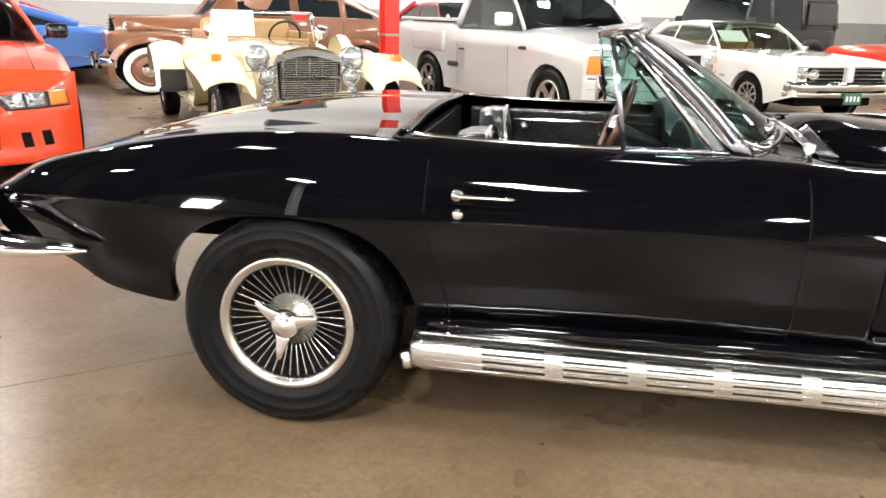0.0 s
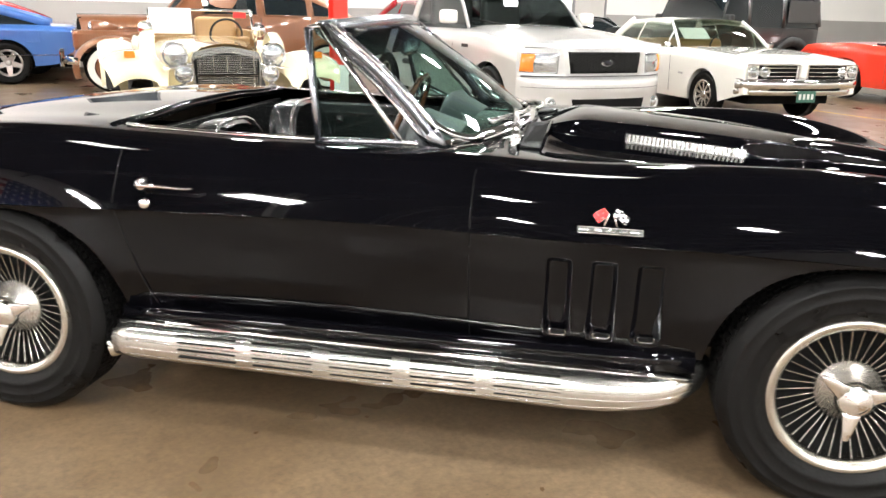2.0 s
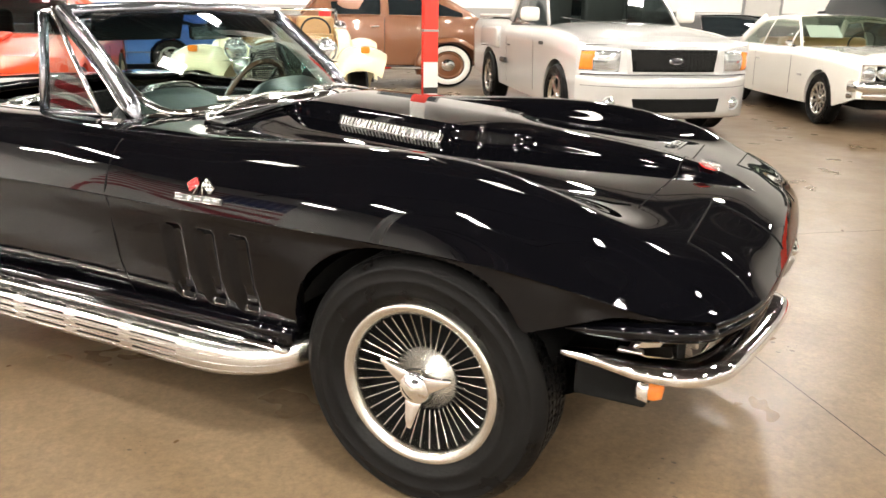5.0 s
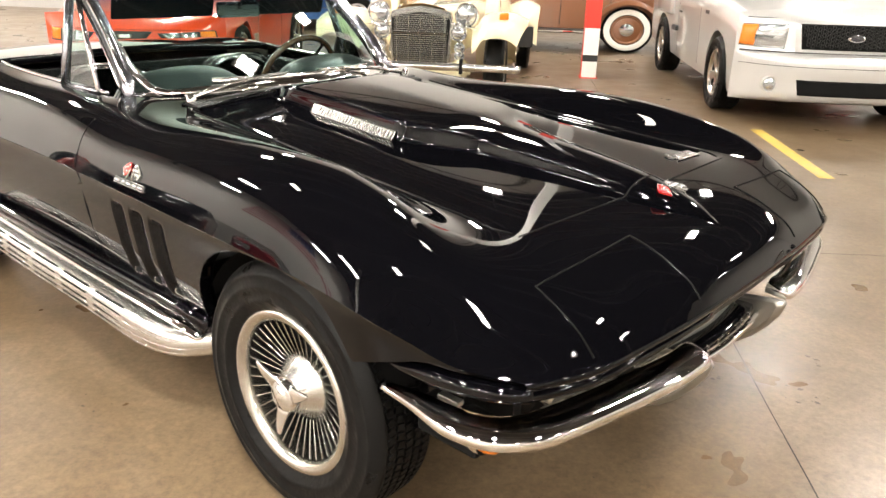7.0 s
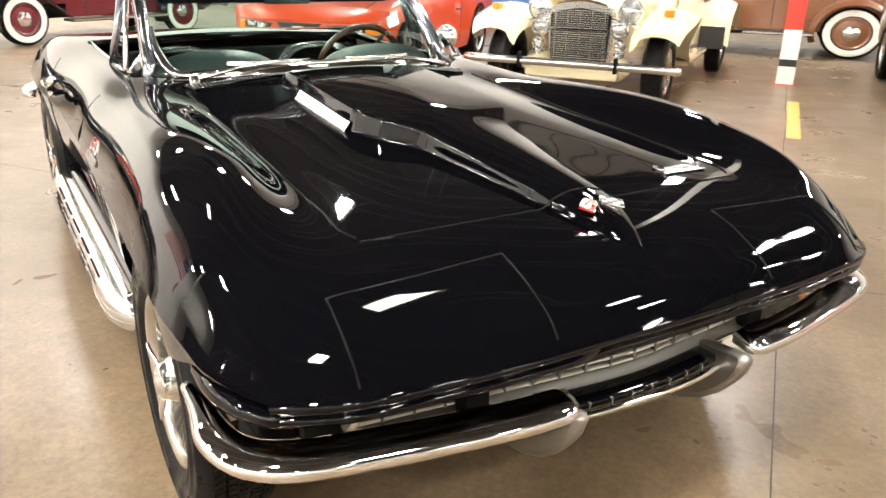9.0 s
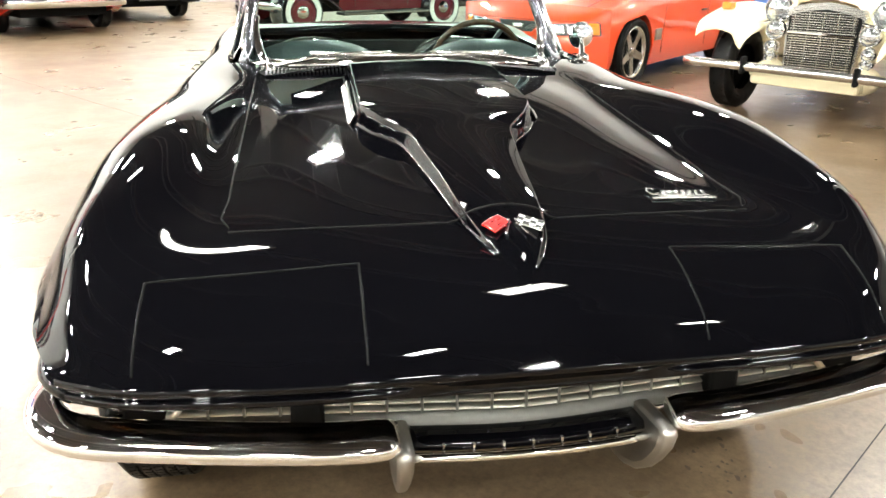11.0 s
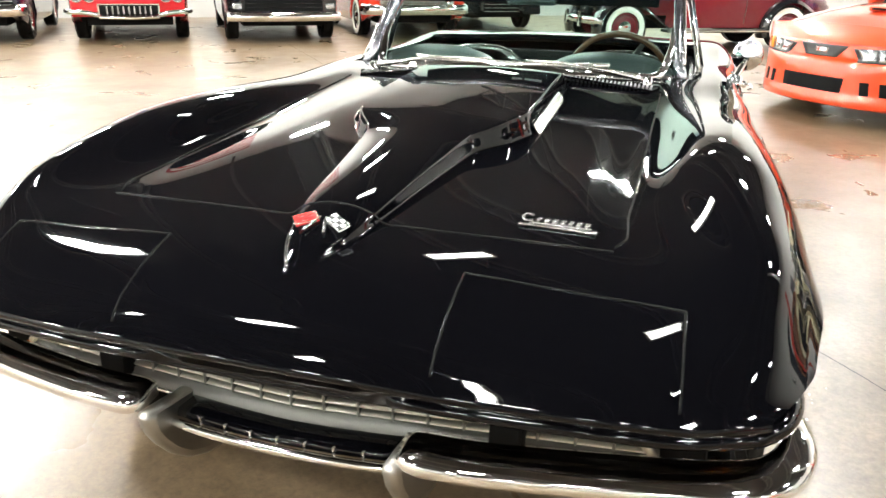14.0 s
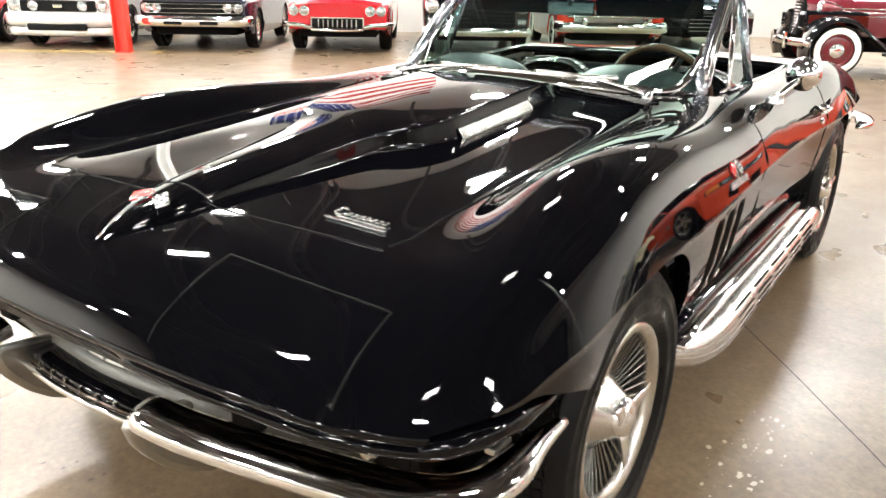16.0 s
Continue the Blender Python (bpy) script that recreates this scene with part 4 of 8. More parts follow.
# side pipes
M_PIPE = material('bright_pipe_cover', (0.68, 0.67, 0.645), 0.22, 1.0, vary=0.03, scale=6)
M_FIN = material('cast_fin', (0.30, 0.29, 0.265), 0.24, 1.0, vary=0.12, scale=50)
for sg in (-1, 1):
    pts = [(0.405, 0.862 * sg, 0.302), (0.8, 0.866 * sg, 0.299), (1.2, 0.868 * sg, 0.297), (1.6, 0.868 * sg, 0.296), (1.86, 0.866 * sg, 0.297), (1.96, 0.853 * sg, 0.303), (2.04, 0.82 * sg, 0.315), (2.085, 0.765 * sg, 0.33), (2.10, 0.70 * sg, 0.335)]
    p = along(pts, 44)
    sec = [(-0.04, -0.045), (0.012, -0.052), (0.040, -0.044), (0.049, -0.026), (0.051, 0.0), (0.049, 0.024), (0.040, 0.042), (0.016, 0.054), (-0.04, 0.052)]
    sec = [(u * (-sg), w) for u, w in sec]
    t = np.linspace(0, 1, 44)
    sc = [(1, a) for a in np.interp(t, [0, 0.02, 0.8, 1], [0.86, 1, 1, 0.62])]
    pipe = mesh_part("side_pipe", *sweep(p, sec, scales=sc), M_PIPE, car, "slotted bright side exhaust cover")
    slot = None
    for g in range(5):
        zc = 0.3035 - 0.0045 * min(0.617 + g * 0.235, 1.6)
        for dz in (0.044, 0.026, 0.004, -0.019):
            yy = 0.868 + np.interp(dz, [-0.026, 0, 0.024, 0.042, 0.054], [0.049, 0.051, 0.049, 0.040, 0.016])
            at = (0.7105 + g * 0.235 + 0.1 * (0.004 - dz), (yy - 0.0022) * sg, zc + dz)
            if slot is None:
                slot = part("slot", box(0.184, 0.009, 0.0050, (0, 0, 0), 0.002, segs=1), M_DARK, pipe)
                slot.location = at
            else:
                o = new("slot", slot.data)
                o.parent, o.location = pipe, at
    for dz in (0.036, 0.015, -0.0075, -0.030):
        off = float(np.interp(dz, [-0.044, -0.026, 0, 0.024, 0.042], [0.040, 0.049, 0.051, 0.049, 0.040]))
        line = []
        for k in range(1, 42):
            q, d = Vector(p[k]), (Vector(p[k + 1]) - Vector(p[k - 1])).normalized()
            line.append(q + Vector((-d.y, d.x, 0)) * off * sg + Vector((0, 0, dz * sc[k][1])))
        mesh_part("rib", *tube(line, 0.0014, 5), M_PIPE, pipe)
    v, f = sweep([(x, 0.835 * sg, 0.354 - 0.004 * (x - 0.4)) for x in np.linspace(0.405, 2.085, 12)], [(-0.02, -0.006), (0.03, -0.006), (0.03, 0.006), (-0.02, 0.010)] if sg < 0 else [(-0.03, -0.006), (0.02, -0.006), (0.02, 0.010), (-0.03, 0.006)])
    mesh_part("sill_trim", v, f, M_CHROME, car)
    v, f = sweep([(x, 0.815 * sg, 0.372 + 0.008 * (x - 0.4)) for x in np.linspace(0.405, 2.09, 12)], [(-0.03, -0.025), (0.03, -0.025), (0.025, 0.02), (-0.03, 0.02)])
    mesh_part("rocker", v, f, M_BLACK, car)
    tail = tube([(0.54, 0.83 * sg, 0.283), (0.45, 0.845 * sg, 0.281), (0.372, 0.878 * sg, 0.268)], 0.030, 14, 8)
    mesh_part("exhaust_tip", *tail, M_CHROME, car)
    # front fender gill inserts
    for g0, g1 in GILLS:
        xm = (g0 + g1) / 2 + 0.004
        hole = part("gill_drain", box(0.040, 0.010, 0.014, (xm, sg * (on_side(1.8, 0.44) - 0.010), 0.440), 0.004), M_DARK, car, "small dark drain opening with a bright rim")
        rim = [(xm + dx, sg * (on_side(1.8, 0.44) - 0.005), 0.440 + dz) for dx, dz in ((-0.020, 0.008), (-0.023, 0.0), (-0.018, -0.008), (0.018, -0.008), (0.023, 0.0), (0.020, 0.008))]
        mesh_part("drain_rim", *tube(rim, 0.0018, 6), M_CHROME, hole)


# ---- wheels of the black car ----
def tyre_profile(R, r, w):
    h = w / 2
    return [(r - 0.012, -h * 0.70), (r, -h * 0.80), (r + 0.25 * (R - r), -h * 0.97), (r + 0.5 * (R - r), -h * 1.02), (r + 0.78 * (R - r), -h * 0.96), (R - 0.014, -h * 0.84), (R - 0.003, -h * 0.72), (R - 0.0015, -h * 0.66),
            (R - 0.006, -h * 0.64), (R - 0.0055, 0), (R - 0.006, h * 0.64), (R - 0.0015, h * 0.66), (R - 0.003, h * 0.72), (R - 0.014, h * 0.84), (r + 0.80 * (R - r), h * 0.945), (r + 0.77 * (R - r), h * 0.985), (r + 0.74 * (R - r), h * 0.985), (r + 0.715 * (R - r), h * 0.972), (r + 0.58 * (R - r), h * 1.012), (r + 0.55 * (R - r), h * 1.03), (r + 0.52 * (R - r), h * 1.03), (r + 0.495 * (R - r), h * 1.012), (r + 0.3 * (R - r), h * 0.985), (r + 0.27 * (R - r), h * 1.0), (r + 0.22 * (R - r), h * 0.96), (r, h * 0.80), (r - 0.012, h * 0.70)]


def road_wheel(car_root, at, out, R=0.342, W=0.205):
    """Wheel with turbine fins and a three-eared spinner. out: +1 when its face looks along +y."""
    hub = new("wheel")
    hub.parent = car_root
    hub.matrix_basis = Matrix.Translation(at) @ pose(0, 0, 0, 0, 0, 0 if out > 0 else 180)
    tyre = mesh_part("tyre", *lathe(tyre_profile(R, 0.212, W), 72), M_RUBBER, hub, "black rubber tyre")
    tv, tf = [], []
    for k in range(96):
        a = 360 * k / 96
        for yy, skew in ((-0.055, 20), (-0.0275, -14), (0.0, 14), (0.0275, -14), (0.055, 20)):
            bm = box(0.0165, 0.0195, 0.006, (0, 0, 0), turn=pose(0, 0, 0, 0, 0, skew))
            m = pose(0, 0, 0, 0, a + (1.6 if abs(yy) > 0.02 else 0), 0) @ Matrix.Translation((0, yy, R - 0.003))
            c = len(tv)
            tv += [tuple(m @ q.co) for q in bm.verts]
            tf += [tuple(c + q.index for q in g.verts) for g in bm.faces]
            bm.free()
    mesh_part("tread", tv, tf, M_RUBBER, tyre, smooth=False)
    mesh_part("rim", *lathe([(0.222, 0.055), (0.222, 0.080), (0.217, 0.089), (0.210, 0.092), (0.202, 0.090), (0.193, 0.084), (0.188, 0.078), (0.187, 0.066), (0.187, 0.03)], 64), M_RIM, hub, "satin metal wheel rim ring")
    mesh_part("barrel", *lathe([(0.198, 0.065), (0.196, 0.012), (0.10, 0.004), (0.0, 0.004)], 40), M_DARK, hub)
    v, f = [], []
    fins = 40
    fin = None
    for k in range(fins):
        a = 360.0 * k / fins
        if fin is None:
            bm = box(0.100, 0.0075, 0.0042, (0.136, 0.052, 0), 0.0012, pose(0, 0, 0, 0, 0, 17) @ pose(0, 0, 0, 8, 0, 0), segs=1)
            fin = part("fin", bm, M_FIN, hub)
            base = fin
        else:
            base = new("fin", fin.data)
            base.parent = hub
        base.matrix_basis = pose(0, 0, 0, 0, a, 0)
    mesh_part("hub_cone", *lathe([(0.088, 0.012), (0.088, 0.034), (0.085, 0.038), (0.070, 0.054), (0.056, 0.074), (0.049, 0.086)], 48), M_ALU, hub, "machined aluminium hub cone")
    spin = mesh_part("spinner", *lathe([(0.050, 0.078), (0.049, 0.090), (0.042, 0.102), (0.036, 0.108), (0.032, 0.108), (0.029, 0.112), (0.0, 0.117)], 32), M_CHROME, hub, "three-eared chrome spinner")
    for k in range(3):
        ear = [(0.020, 0.094), (0.05, 0.100), (0.082, 0.107), (0.108, 0.108), (0.114, 0.106)]
        V, F = sweep([(r, y, 0) for r, y in ear], ring(0.021, 10, 0.34), up=(0, 1, 0), scales=[(1.45, 1.3), (1.05, 1.0), (0.70, 0.8), (0.42, 0.6), (0.2, 0.3)])
        e = mesh_part("ear", V, F, M_CHROME, spin)
        e.matrix_basis = pose(0, 0, 0, 0, 120 * k + (80 if at[0] < 1 else 84), 0)
    return hub


for xw, yw in ((0.0, 0.770), (2.489, 0.770)):
    for sg in (-1, 1):
        road_wheel(car, (xw, yw * sg, 0.341), sg)
        v, f = moved(lathe([(0.0, 0), (0.13, 0), (0.13, 0.02), (0.0, 0.02)], 24), pose(xw, (yw - 0.06) * sg, 0.334))
        mesh_part("brake_disc", v, f, M_STEEL, car)

# ---- windscreen ----
def ws_base(y):
    return Vector((1.55 - 0.215 * (abs(y) / 0.60) ** 2, y, 0.926 - 0.10 * y * y))


def ws_head(y):
    q = y / 0.60
    return Vector((1.06 - 0.085 * abs(q) ** 2, q * 0.555, 1.246 - 0.022 * q * q))


yy = np.linspace(-0.60, 0.60, 25)
P = np.zeros((25, 9, 3))
for i, y in enumerate(yy):
    for j, t in enumerate(np.linspace(0, 1, 9)):
        q = ws_base(y).lerp(ws_head(y), t)
        q.x += 0.03 * math.sin(math.pi * t)
        P[i, j] = q
M_PILLAR = material("bright_dark_trim", (0.33, 0.34, 0.375), 0.2, 1.0, vary=0.12, scale=12)
screen = new("windscreen")
screen.parent = car
screen["label"] = "curved tinted windscreen in a chrome frame"
M_SHADED = glass("shade_band_glass", (0.50, 0.68, 0.63))       # tinted screen with a dark blue band along its top
nt = M_SHADED.node_tree
co, sp, rp = nt.nodes.new("ShaderNodeTexCoord"), nt.nodes.new("ShaderNodeSeparateXYZ"), nt.nodes.new("ShaderNodeValToRGB")
rng_z = nt.nodes.new("ShaderNodeMapRange")
rng_z.inputs["From Min"].default_value, rng_z.inputs["From Max"].default_value = 1.11, 1.23
rp.color_ramp.elements[0].color, rp.color_ramp.elements[1].color = (0.52, 0.69, 0.64, 1), (0.07, 0.13, 0.24, 1)
nt.links.new(co.outputs["Object"], sp.inputs[0])
nt.links.new(sp.outputs[2], rng_z.inputs["Value"])
nt.links.new(rng_z.outputs[0], rp.inputs[0])
for node in nt.nodes:
    if node.type == "BSDF_TRANSPARENT":
        nt.links.new(rp.outputs[0], node.inputs[0])
pane = mesh_part("pane", *grid(P), M_SHADED, screen)
pane.visible_shadow = False
mesh_part("frame_base", *sweep([ws_base(y) + Vector((0.004, 0, 0.002)) for y in yy], [(-0.012, -0.012), (0.020, -0.014), (0.022, -0.004), (0.012, 0.010), (0.000, 0.018), (-0.010, 0.016)]), M_CHROME, screen)
mesh_part("frame_head", *sweep([ws_head(y) for y in yy], [(-0.04, -0.022), (-0.01, -0.03), (0.016, -0.026), (0.028, -0.008), (0.024, 0.012), (0.008, 0.02), (-0.03, 0.018), (-0.044, 0.0)]), M_PILLAR, screen)
for sg in (-1, 1):
    e = [Vector(P[0 if sg < 0 else -1, j]) for j in range(9)]
    e = [Vector((1.335, 0.618 * sg, 0.880))] + e[1:]
    inner = along([e[4] + Vector((0.014, -0.020 * sg, 0)), e[2].lerp(e[3], 0.4) + Vector((0.018, -0.024 * sg, 0)), e[1].lerp(e[2], 0.5) + Vector((0.030, -0.040 * sg, -0.004)), ws_base(0.515 * sg) + Vector((0.012, 0, 0.012)), ws_base(0.45 * sg) + Vector((0.010, 0, 0.006)), ws_base(0.36 * sg) + Vector((0.008, 0, 0.004))], 24)
    mesh_part("corner_trim", *sweep(inner, ring(0.017, 10, 0.7), scales=list(np.interp(np.linspace(0, 1, 24), [0, 0.3, 0.7, 1], [0.5, 1.0, 1.1, 0.6]))), M_CHROME, screen, "chrome trim curving round the foot of the screen")
    mesh_part("pillar", *sweep(e, [(-0.018, -0.030), (-0.008, -0.036), (0.008, -0.036), (0.018, -0.030), (0.024, -0.012), (0.024, 0.012), (0.018, 0.030), (0.008, 0.036), (-0.008, 0.036), (-0.018, 0.030), (-0.024, 0.012), (-0.024, -0.012)], up=(1, 0, 0.6), scales=[0.90, 0.86, 0.82, 0.80, 0.80, 0.80, 0.80, 0.80, 0.80]), M_PILLAR, screen, "polished chrome windscreen pillar")
    for dx, w, mt in ((0.020, 0.0065, M_CHROME), (-0.020, 0.0065, M_CHROME), (0.0, 0.007, M_TRIM)):
        mesh_part("pillar_trim", *tube([q + Vector((dx, 0.0185 * sg, dx * 0.7)) for q in e[1:]], w, 7), mt, screen, "bright edge strip" if dx else "dark rubber channel")
    # vent window
    vent = new("vent_window")
    vent.parent = car
    a, b, c = Vector((1.235, 0.668 * sg, 0.912)), Vector((0.985, 0.672 * sg, 0.905)), Vector((0.93, 0.588 * sg, 1.22))
    d = Vector((0.965, 0.58 * sg, 1.23))
    mesh_part("vent_frame", *tube([a, b], 0.011, 8), M_PILLAR, vent)
    mesh_part("vent_post", *sweep([b, b.lerp(c, 0.5), c], [(-0.014, -0.008), (0.014, -0.008), (0.014, 0.008), (-0.014, 0.008)], up=(1, 0, 0)), M_PILLAR, vent)
    mesh_part("vent_frame", *tube([a, a.lerp(d, 0.5), d], 0.009, 8), M_CHROME, vent)
    mesh_part("vent_frame", *tube([c, d], 0.009, 8), M_CHROME, vent)
    g = mesh_part("vent_pane", [a, b, c, d], [(0, 1, 2, 3)], M_SCREEN, vent, smooth=False)
    g.visible_shadow = False
    # sun visor
    part("sun_visor", box(0.015, 0.42, 0.10, (1.03, 0.28 * sg, 1.174), 0.007, pose(0, 0, 0, 0, 18, 0)), M_VINYL, screen)
mir = part("rear_mirror", box(0.02, 0.20, 0.06, (1.10, 0.0, 1.155), 0.012), M_CHROME, screen, "inside rear-view mirror")
part("mirror_glass", box(0.004, 0.185, 0.048, (1.088, 0, 1.155), 0.001), M_CHROME, mir)
mesh_part("mirror_stalk", *tube([(1.11, 0, 1.16), (1.13, 0, 1.20), (1.09, 0, 1.225)], 0.007, 8), M_CHROME, mir)

# cowl grilles and wipers
M_LOUVRE = material("satin_black_louvre", (0.045, 0.048, 0.048), 0.28, spec=0.8)
for sg in (-1, 1):
    cg = new("cowl_grille")
    cg.parent = car
    cg["label"] = "black slotted cowl air grille"
    x0 = 1.59
    pts = [(x0 + dx, sg * y) for dx, y in ((0.045, 0.16), (0.035, 0.52), (-0.03, 0.545), (-0.035, 0.17))]
    V = [(x, y, on_top(x, y) + 0.0035) for x, y in pts]
    mesh_part("grille_plate", V, [(0, 1, 2, 3) if sg < 0 else (3, 2, 1, 0)], M_DARK, cg, smooth=False)
    for k in range(26):
        y = 0.18 + k * 0.0135
        mesh_part("louvre", *tube([(x0 - 0.027, sg * y, on_top(x0 - 0.027, y) + 0.006), (x0 + 0.034, sg * y, on_top(x0 + 0.034, y) + 0.006)], 0.0034, 6), M_LOUVRE, cg)
    for a, b in ((0, 1), (2, 3)):
        mesh_part("grille_edge", *tube([V[a], [(V[a][k] + V[b][k]) / 2 for k in range(3)], V[b]], 0.004, 6), M_BLACK, cg)
    wp = new("wiper")
    wp.parent = car
    wp["label"] = "bright metal windscreen wiper"
    piv = Vector((1.545, 0.50 * sg, on_top(1.545, 0.5) + 0.018))
    end = Vector((1.50, 0.07 * sg, 0.955))
    mesh_part("wiper_arm", *sweep([piv, piv.lerp(end, 0.35) + Vector((0.005, 0, 0.014)), piv.lerp(end, 0.7) + Vector((0.004, 0, 0.012)), end], ring(0.011, 8, 0.6), scales=[1.5, 1.1, 0.85, 0.7]), M_PIPE, wp)
    mesh_part("wiper_pivot", *moved(lathe([(0.018, -0.02), (0.017, 0.008), (0.010, 0.014), (0, 0.015)], 14, "z"), Matrix.Translation(piv)), M_CHROME, wp)
    bl = [Vector((1.505 - 0.06 * abs(y + 0.03) , sg * y, 0.935 + 0.02 * (0.35 - abs(y)))) for y in np.linspace(0.36, -0.10, 10)]
    bl = [Vector((ws_base(p.y).x - 0.022, p.y, 0.945)) for p in bl]
    mesh_part("wiper_blade", *sweep(bl, [(-0.005, -0.012), (0.005, -0.012), (0.009, 0.009), (-0.009, 0.009)]), M_PIPE, wp)

# hood bulge side vents
for sg in (-1, 1):
    hv = new("hood_vent")
    hv.parent = car
    hv["label"] = "chrome slotted vent on the hood bulge"
    yb = 0.262
    a = Vector((1.880, yb * sg, on_top(1.880, yb) + 0.012))
    b = Vector((2.255, yb * sg, on_top(2.255, yb) + 0.010))
    tilt = pose(0, 0, 0, -58 * sg, 0, 0)
    dirv = (b - a)
    ang = math.degrees(math.atan2(-dirv.z, dirv.x))
    base = Matrix.Translation((a + b) / 2) @ pose(0, 0, 0, 0, ang, 0) @ tilt
    for nm, ln, wd, up, mt in (("vent_frame", dirv.length, 0.038, 0.0, M_PIPE), ("vent_recess", dirv.length - 0.018, 0.027, 0.0022, M_STEEL)):
        bm = box(ln, wd, 0.005, (0, 0, 0), 0.0024)
        bmesh.ops.transform(bm, matrix=base @ Matrix.Translation((0, 0, up)), verts=bm.verts)
        part(nm, bm, mt, hv)
    rib = None
    for k in range(27):
        t = -dirv.length / 2 + 0.018 + k * (dirv.length - 0.036) / 26
        if rib is None:
            rib = part("vent_rib", box(0.0082, 0.024, 0.005, (0, 0, 0), 0.0016, segs=1), M_PIPE, hv)
            o = rib
        else:
            o = new("vent_rib", rib.data)
            o.parent = hv
        o.matrix_basis = base @ Matrix.Translation((t, 0, 0.0045))

# ---- cockpit ----
part("cabin_floor", box(1.3, 1.24, 0.03, (0.95, 0, 0.33)), M_TRIM, car)
part("bulkhead", box(0.03, 1.28, 0.55, (0.31, 0, 0.60), 0.005), M_VINYL, car)
part("transmission_tunnel", box(1.1, 0.24, 0.25, (0.95, 0, 0.46), 0.04), M_VINYL, car)
for sg in (-1, 1):
    dp = part("door_panel", box(1.06, 0.03, 0.48, (0.90, 0.645 * sg, 0.63), 0.012), M_VINYL, car, "black vinyl inner door panel")
    part("panel_strip", box(0.7, 0.006, 0.008, (0.85, 0.627 * sg, 0.82), 0.002), M_CHROME, dp)
    mesh_part("door_knob", *moved(lathe([(0.02, 0), (0.018, 0.016), (0, 0.02)], 14), pose(0.62, 0.626 * sg, 0.79, 0, 0, 180 if sg > 0 else 0)), M_CHROME, dp)
    mesh_part("door_knob", *moved(lathe([(0.02, 0), (0.018, 0.016), (0, 0.02)], 14), pose(0.98, 0.626 * sg, 0.76, 0, 0, 180 if sg > 0 else 0)), M_CHROME, dp)
    mesh_part("door_sill_trim", *sweep([(x, 0.658 * sg, float(np.interp(0.658, *top_section(x, uu))) + 0.002) for x in np.linspace(0.36, 1.28, 16)], ring(0.007, 8)), M_CHROME, car)
    # bucket seat
    seat = new("bucket_seat")
    seat.parent = car
    seat["label"] = "black vinyl bucket seat"
    part("cushion", box(0.50, 0.48, 0.14, (0.80, 0.34 * sg, 0.44), 0.05, segs=4), M_VINYL, seat, smooth=True)
    rows = []
    for t in np.linspace(0, math.pi, 15):
        w, h = 0.245 * math.copysign(abs(math.cos(t)) ** 0.7, math.cos(t)), 0.52 + 0.385 * math.sin(t) ** 0.55
        rows.append((w, h))
    outl = [(0.245, 0.46)] + rows + [(-0.245, 0.46)]
    V, F = [], []
    for d, sh in ((0.0, 0.86), (0.035, 1.0), (0.085, 1.0), (0.115, 0.86)):
        for w, h in outl:
            V.append((0.52 + d - 0.16 * (h - 0.5), 0.34 * sg + w * sh, 0.46 + (h - 0.46) * (0.97 if sh < 1 else 1.0)))
    n = len(outl)
    for k in range(3):
        F += [(k * n + i, k * n + (i + 1) % n, (k + 1) * n + (i + 1) % n, (k + 1) * n + i) for i in range(n)]
    F += [tuple(range(n)), tuple(reversed(range(3 * n, 4 * n)))]
    mesh_part("backrest", V, F, M_VINYL, seat)
    mesh_part("backrest_trim", *tube([(0.58 + 0.045 - 0.16 * (h - 0.5), 0.34 * sg + w * 1.0, h + 0.004) for w, h in rows], 0.006, 6), M_CHROME, seat)
# tonneau lid front roll
lid = mesh_part("tonneau_lid", *sweep([(0.305 + 0.015 * (abs(y) / 0.66) ** 2, y, float(np.interp(abs(y), *top_section(0.30, uu))) - 0.012) for y in np.linspace(-0.67, 0.67, 25)], ring(0.018, 10)), M_BLACK, car)
# dashboard with two hoods
P = []
for y in np.linspace(-0.645, 0.645, 61):
    q = min(abs(abs(y) - 0.345) / 0.25, 1.0)
    hump = 0.098 * math.sqrt(max(0.0, 1 - q ** 2.4))
    xb = ws_base(y).x
    zt = 0.872
    P.append([(xb - 0.015, y, zt + 0.004), (xb - 0.10, y, zt + 0.25 * hump), (1.30 - 0.1 * (abs(y) / 0.64) ** 2, y, zt + 0.75 * hump), (1.225, y, zt + hump), (1.195, y, zt + 0.93 * hump), (1.19, y, zt + 0.75 * hump), (1.24, y, zt - 0.02), (1.25, y, 0.66), (1.33, y, 0.52)])
mesh_part("dashboard", *grid(np.array(P)), M_DASH, car, "dark padded dashboard with two round hoods")
# steering wheel
sw = new("steering_wheel")
sw.parent = car
sw["label"] = "wood-rimmed steering wheel"
m = Matrix.Translation((1.01, 0.355, 0.845)) @ pose(0, 0, 0, 0, -68, 0)
v, f = lathe([(0.195 + 0.0135 * math.cos(t), 0.0135 * math.sin(t)) for t in np.linspace(0, 2 * math.pi, 11)], 48, "z")
mesh_part("wheel_rim", *moved((v, f), m), M_WOOD, sw)
mesh_part("horn_button", *moved(lathe([(0.0, 0.02), (0.035, 0.018), (0.05, 0.0), (0.05, -0.02)], 20, "z"), m), M_CHROME, sw)
for a in (0, 120, 240):
    bm = box(0.16, 0.02, 0.004, (0.11, 0, -0.006), 0.001, segs=1)
    bmesh.ops.transform(bm, matrix=m @ pose(0, 0, 0, 0, 0, a + 30), verts=bm.verts)
    part("spoke", bm, M_CHROME, sw)
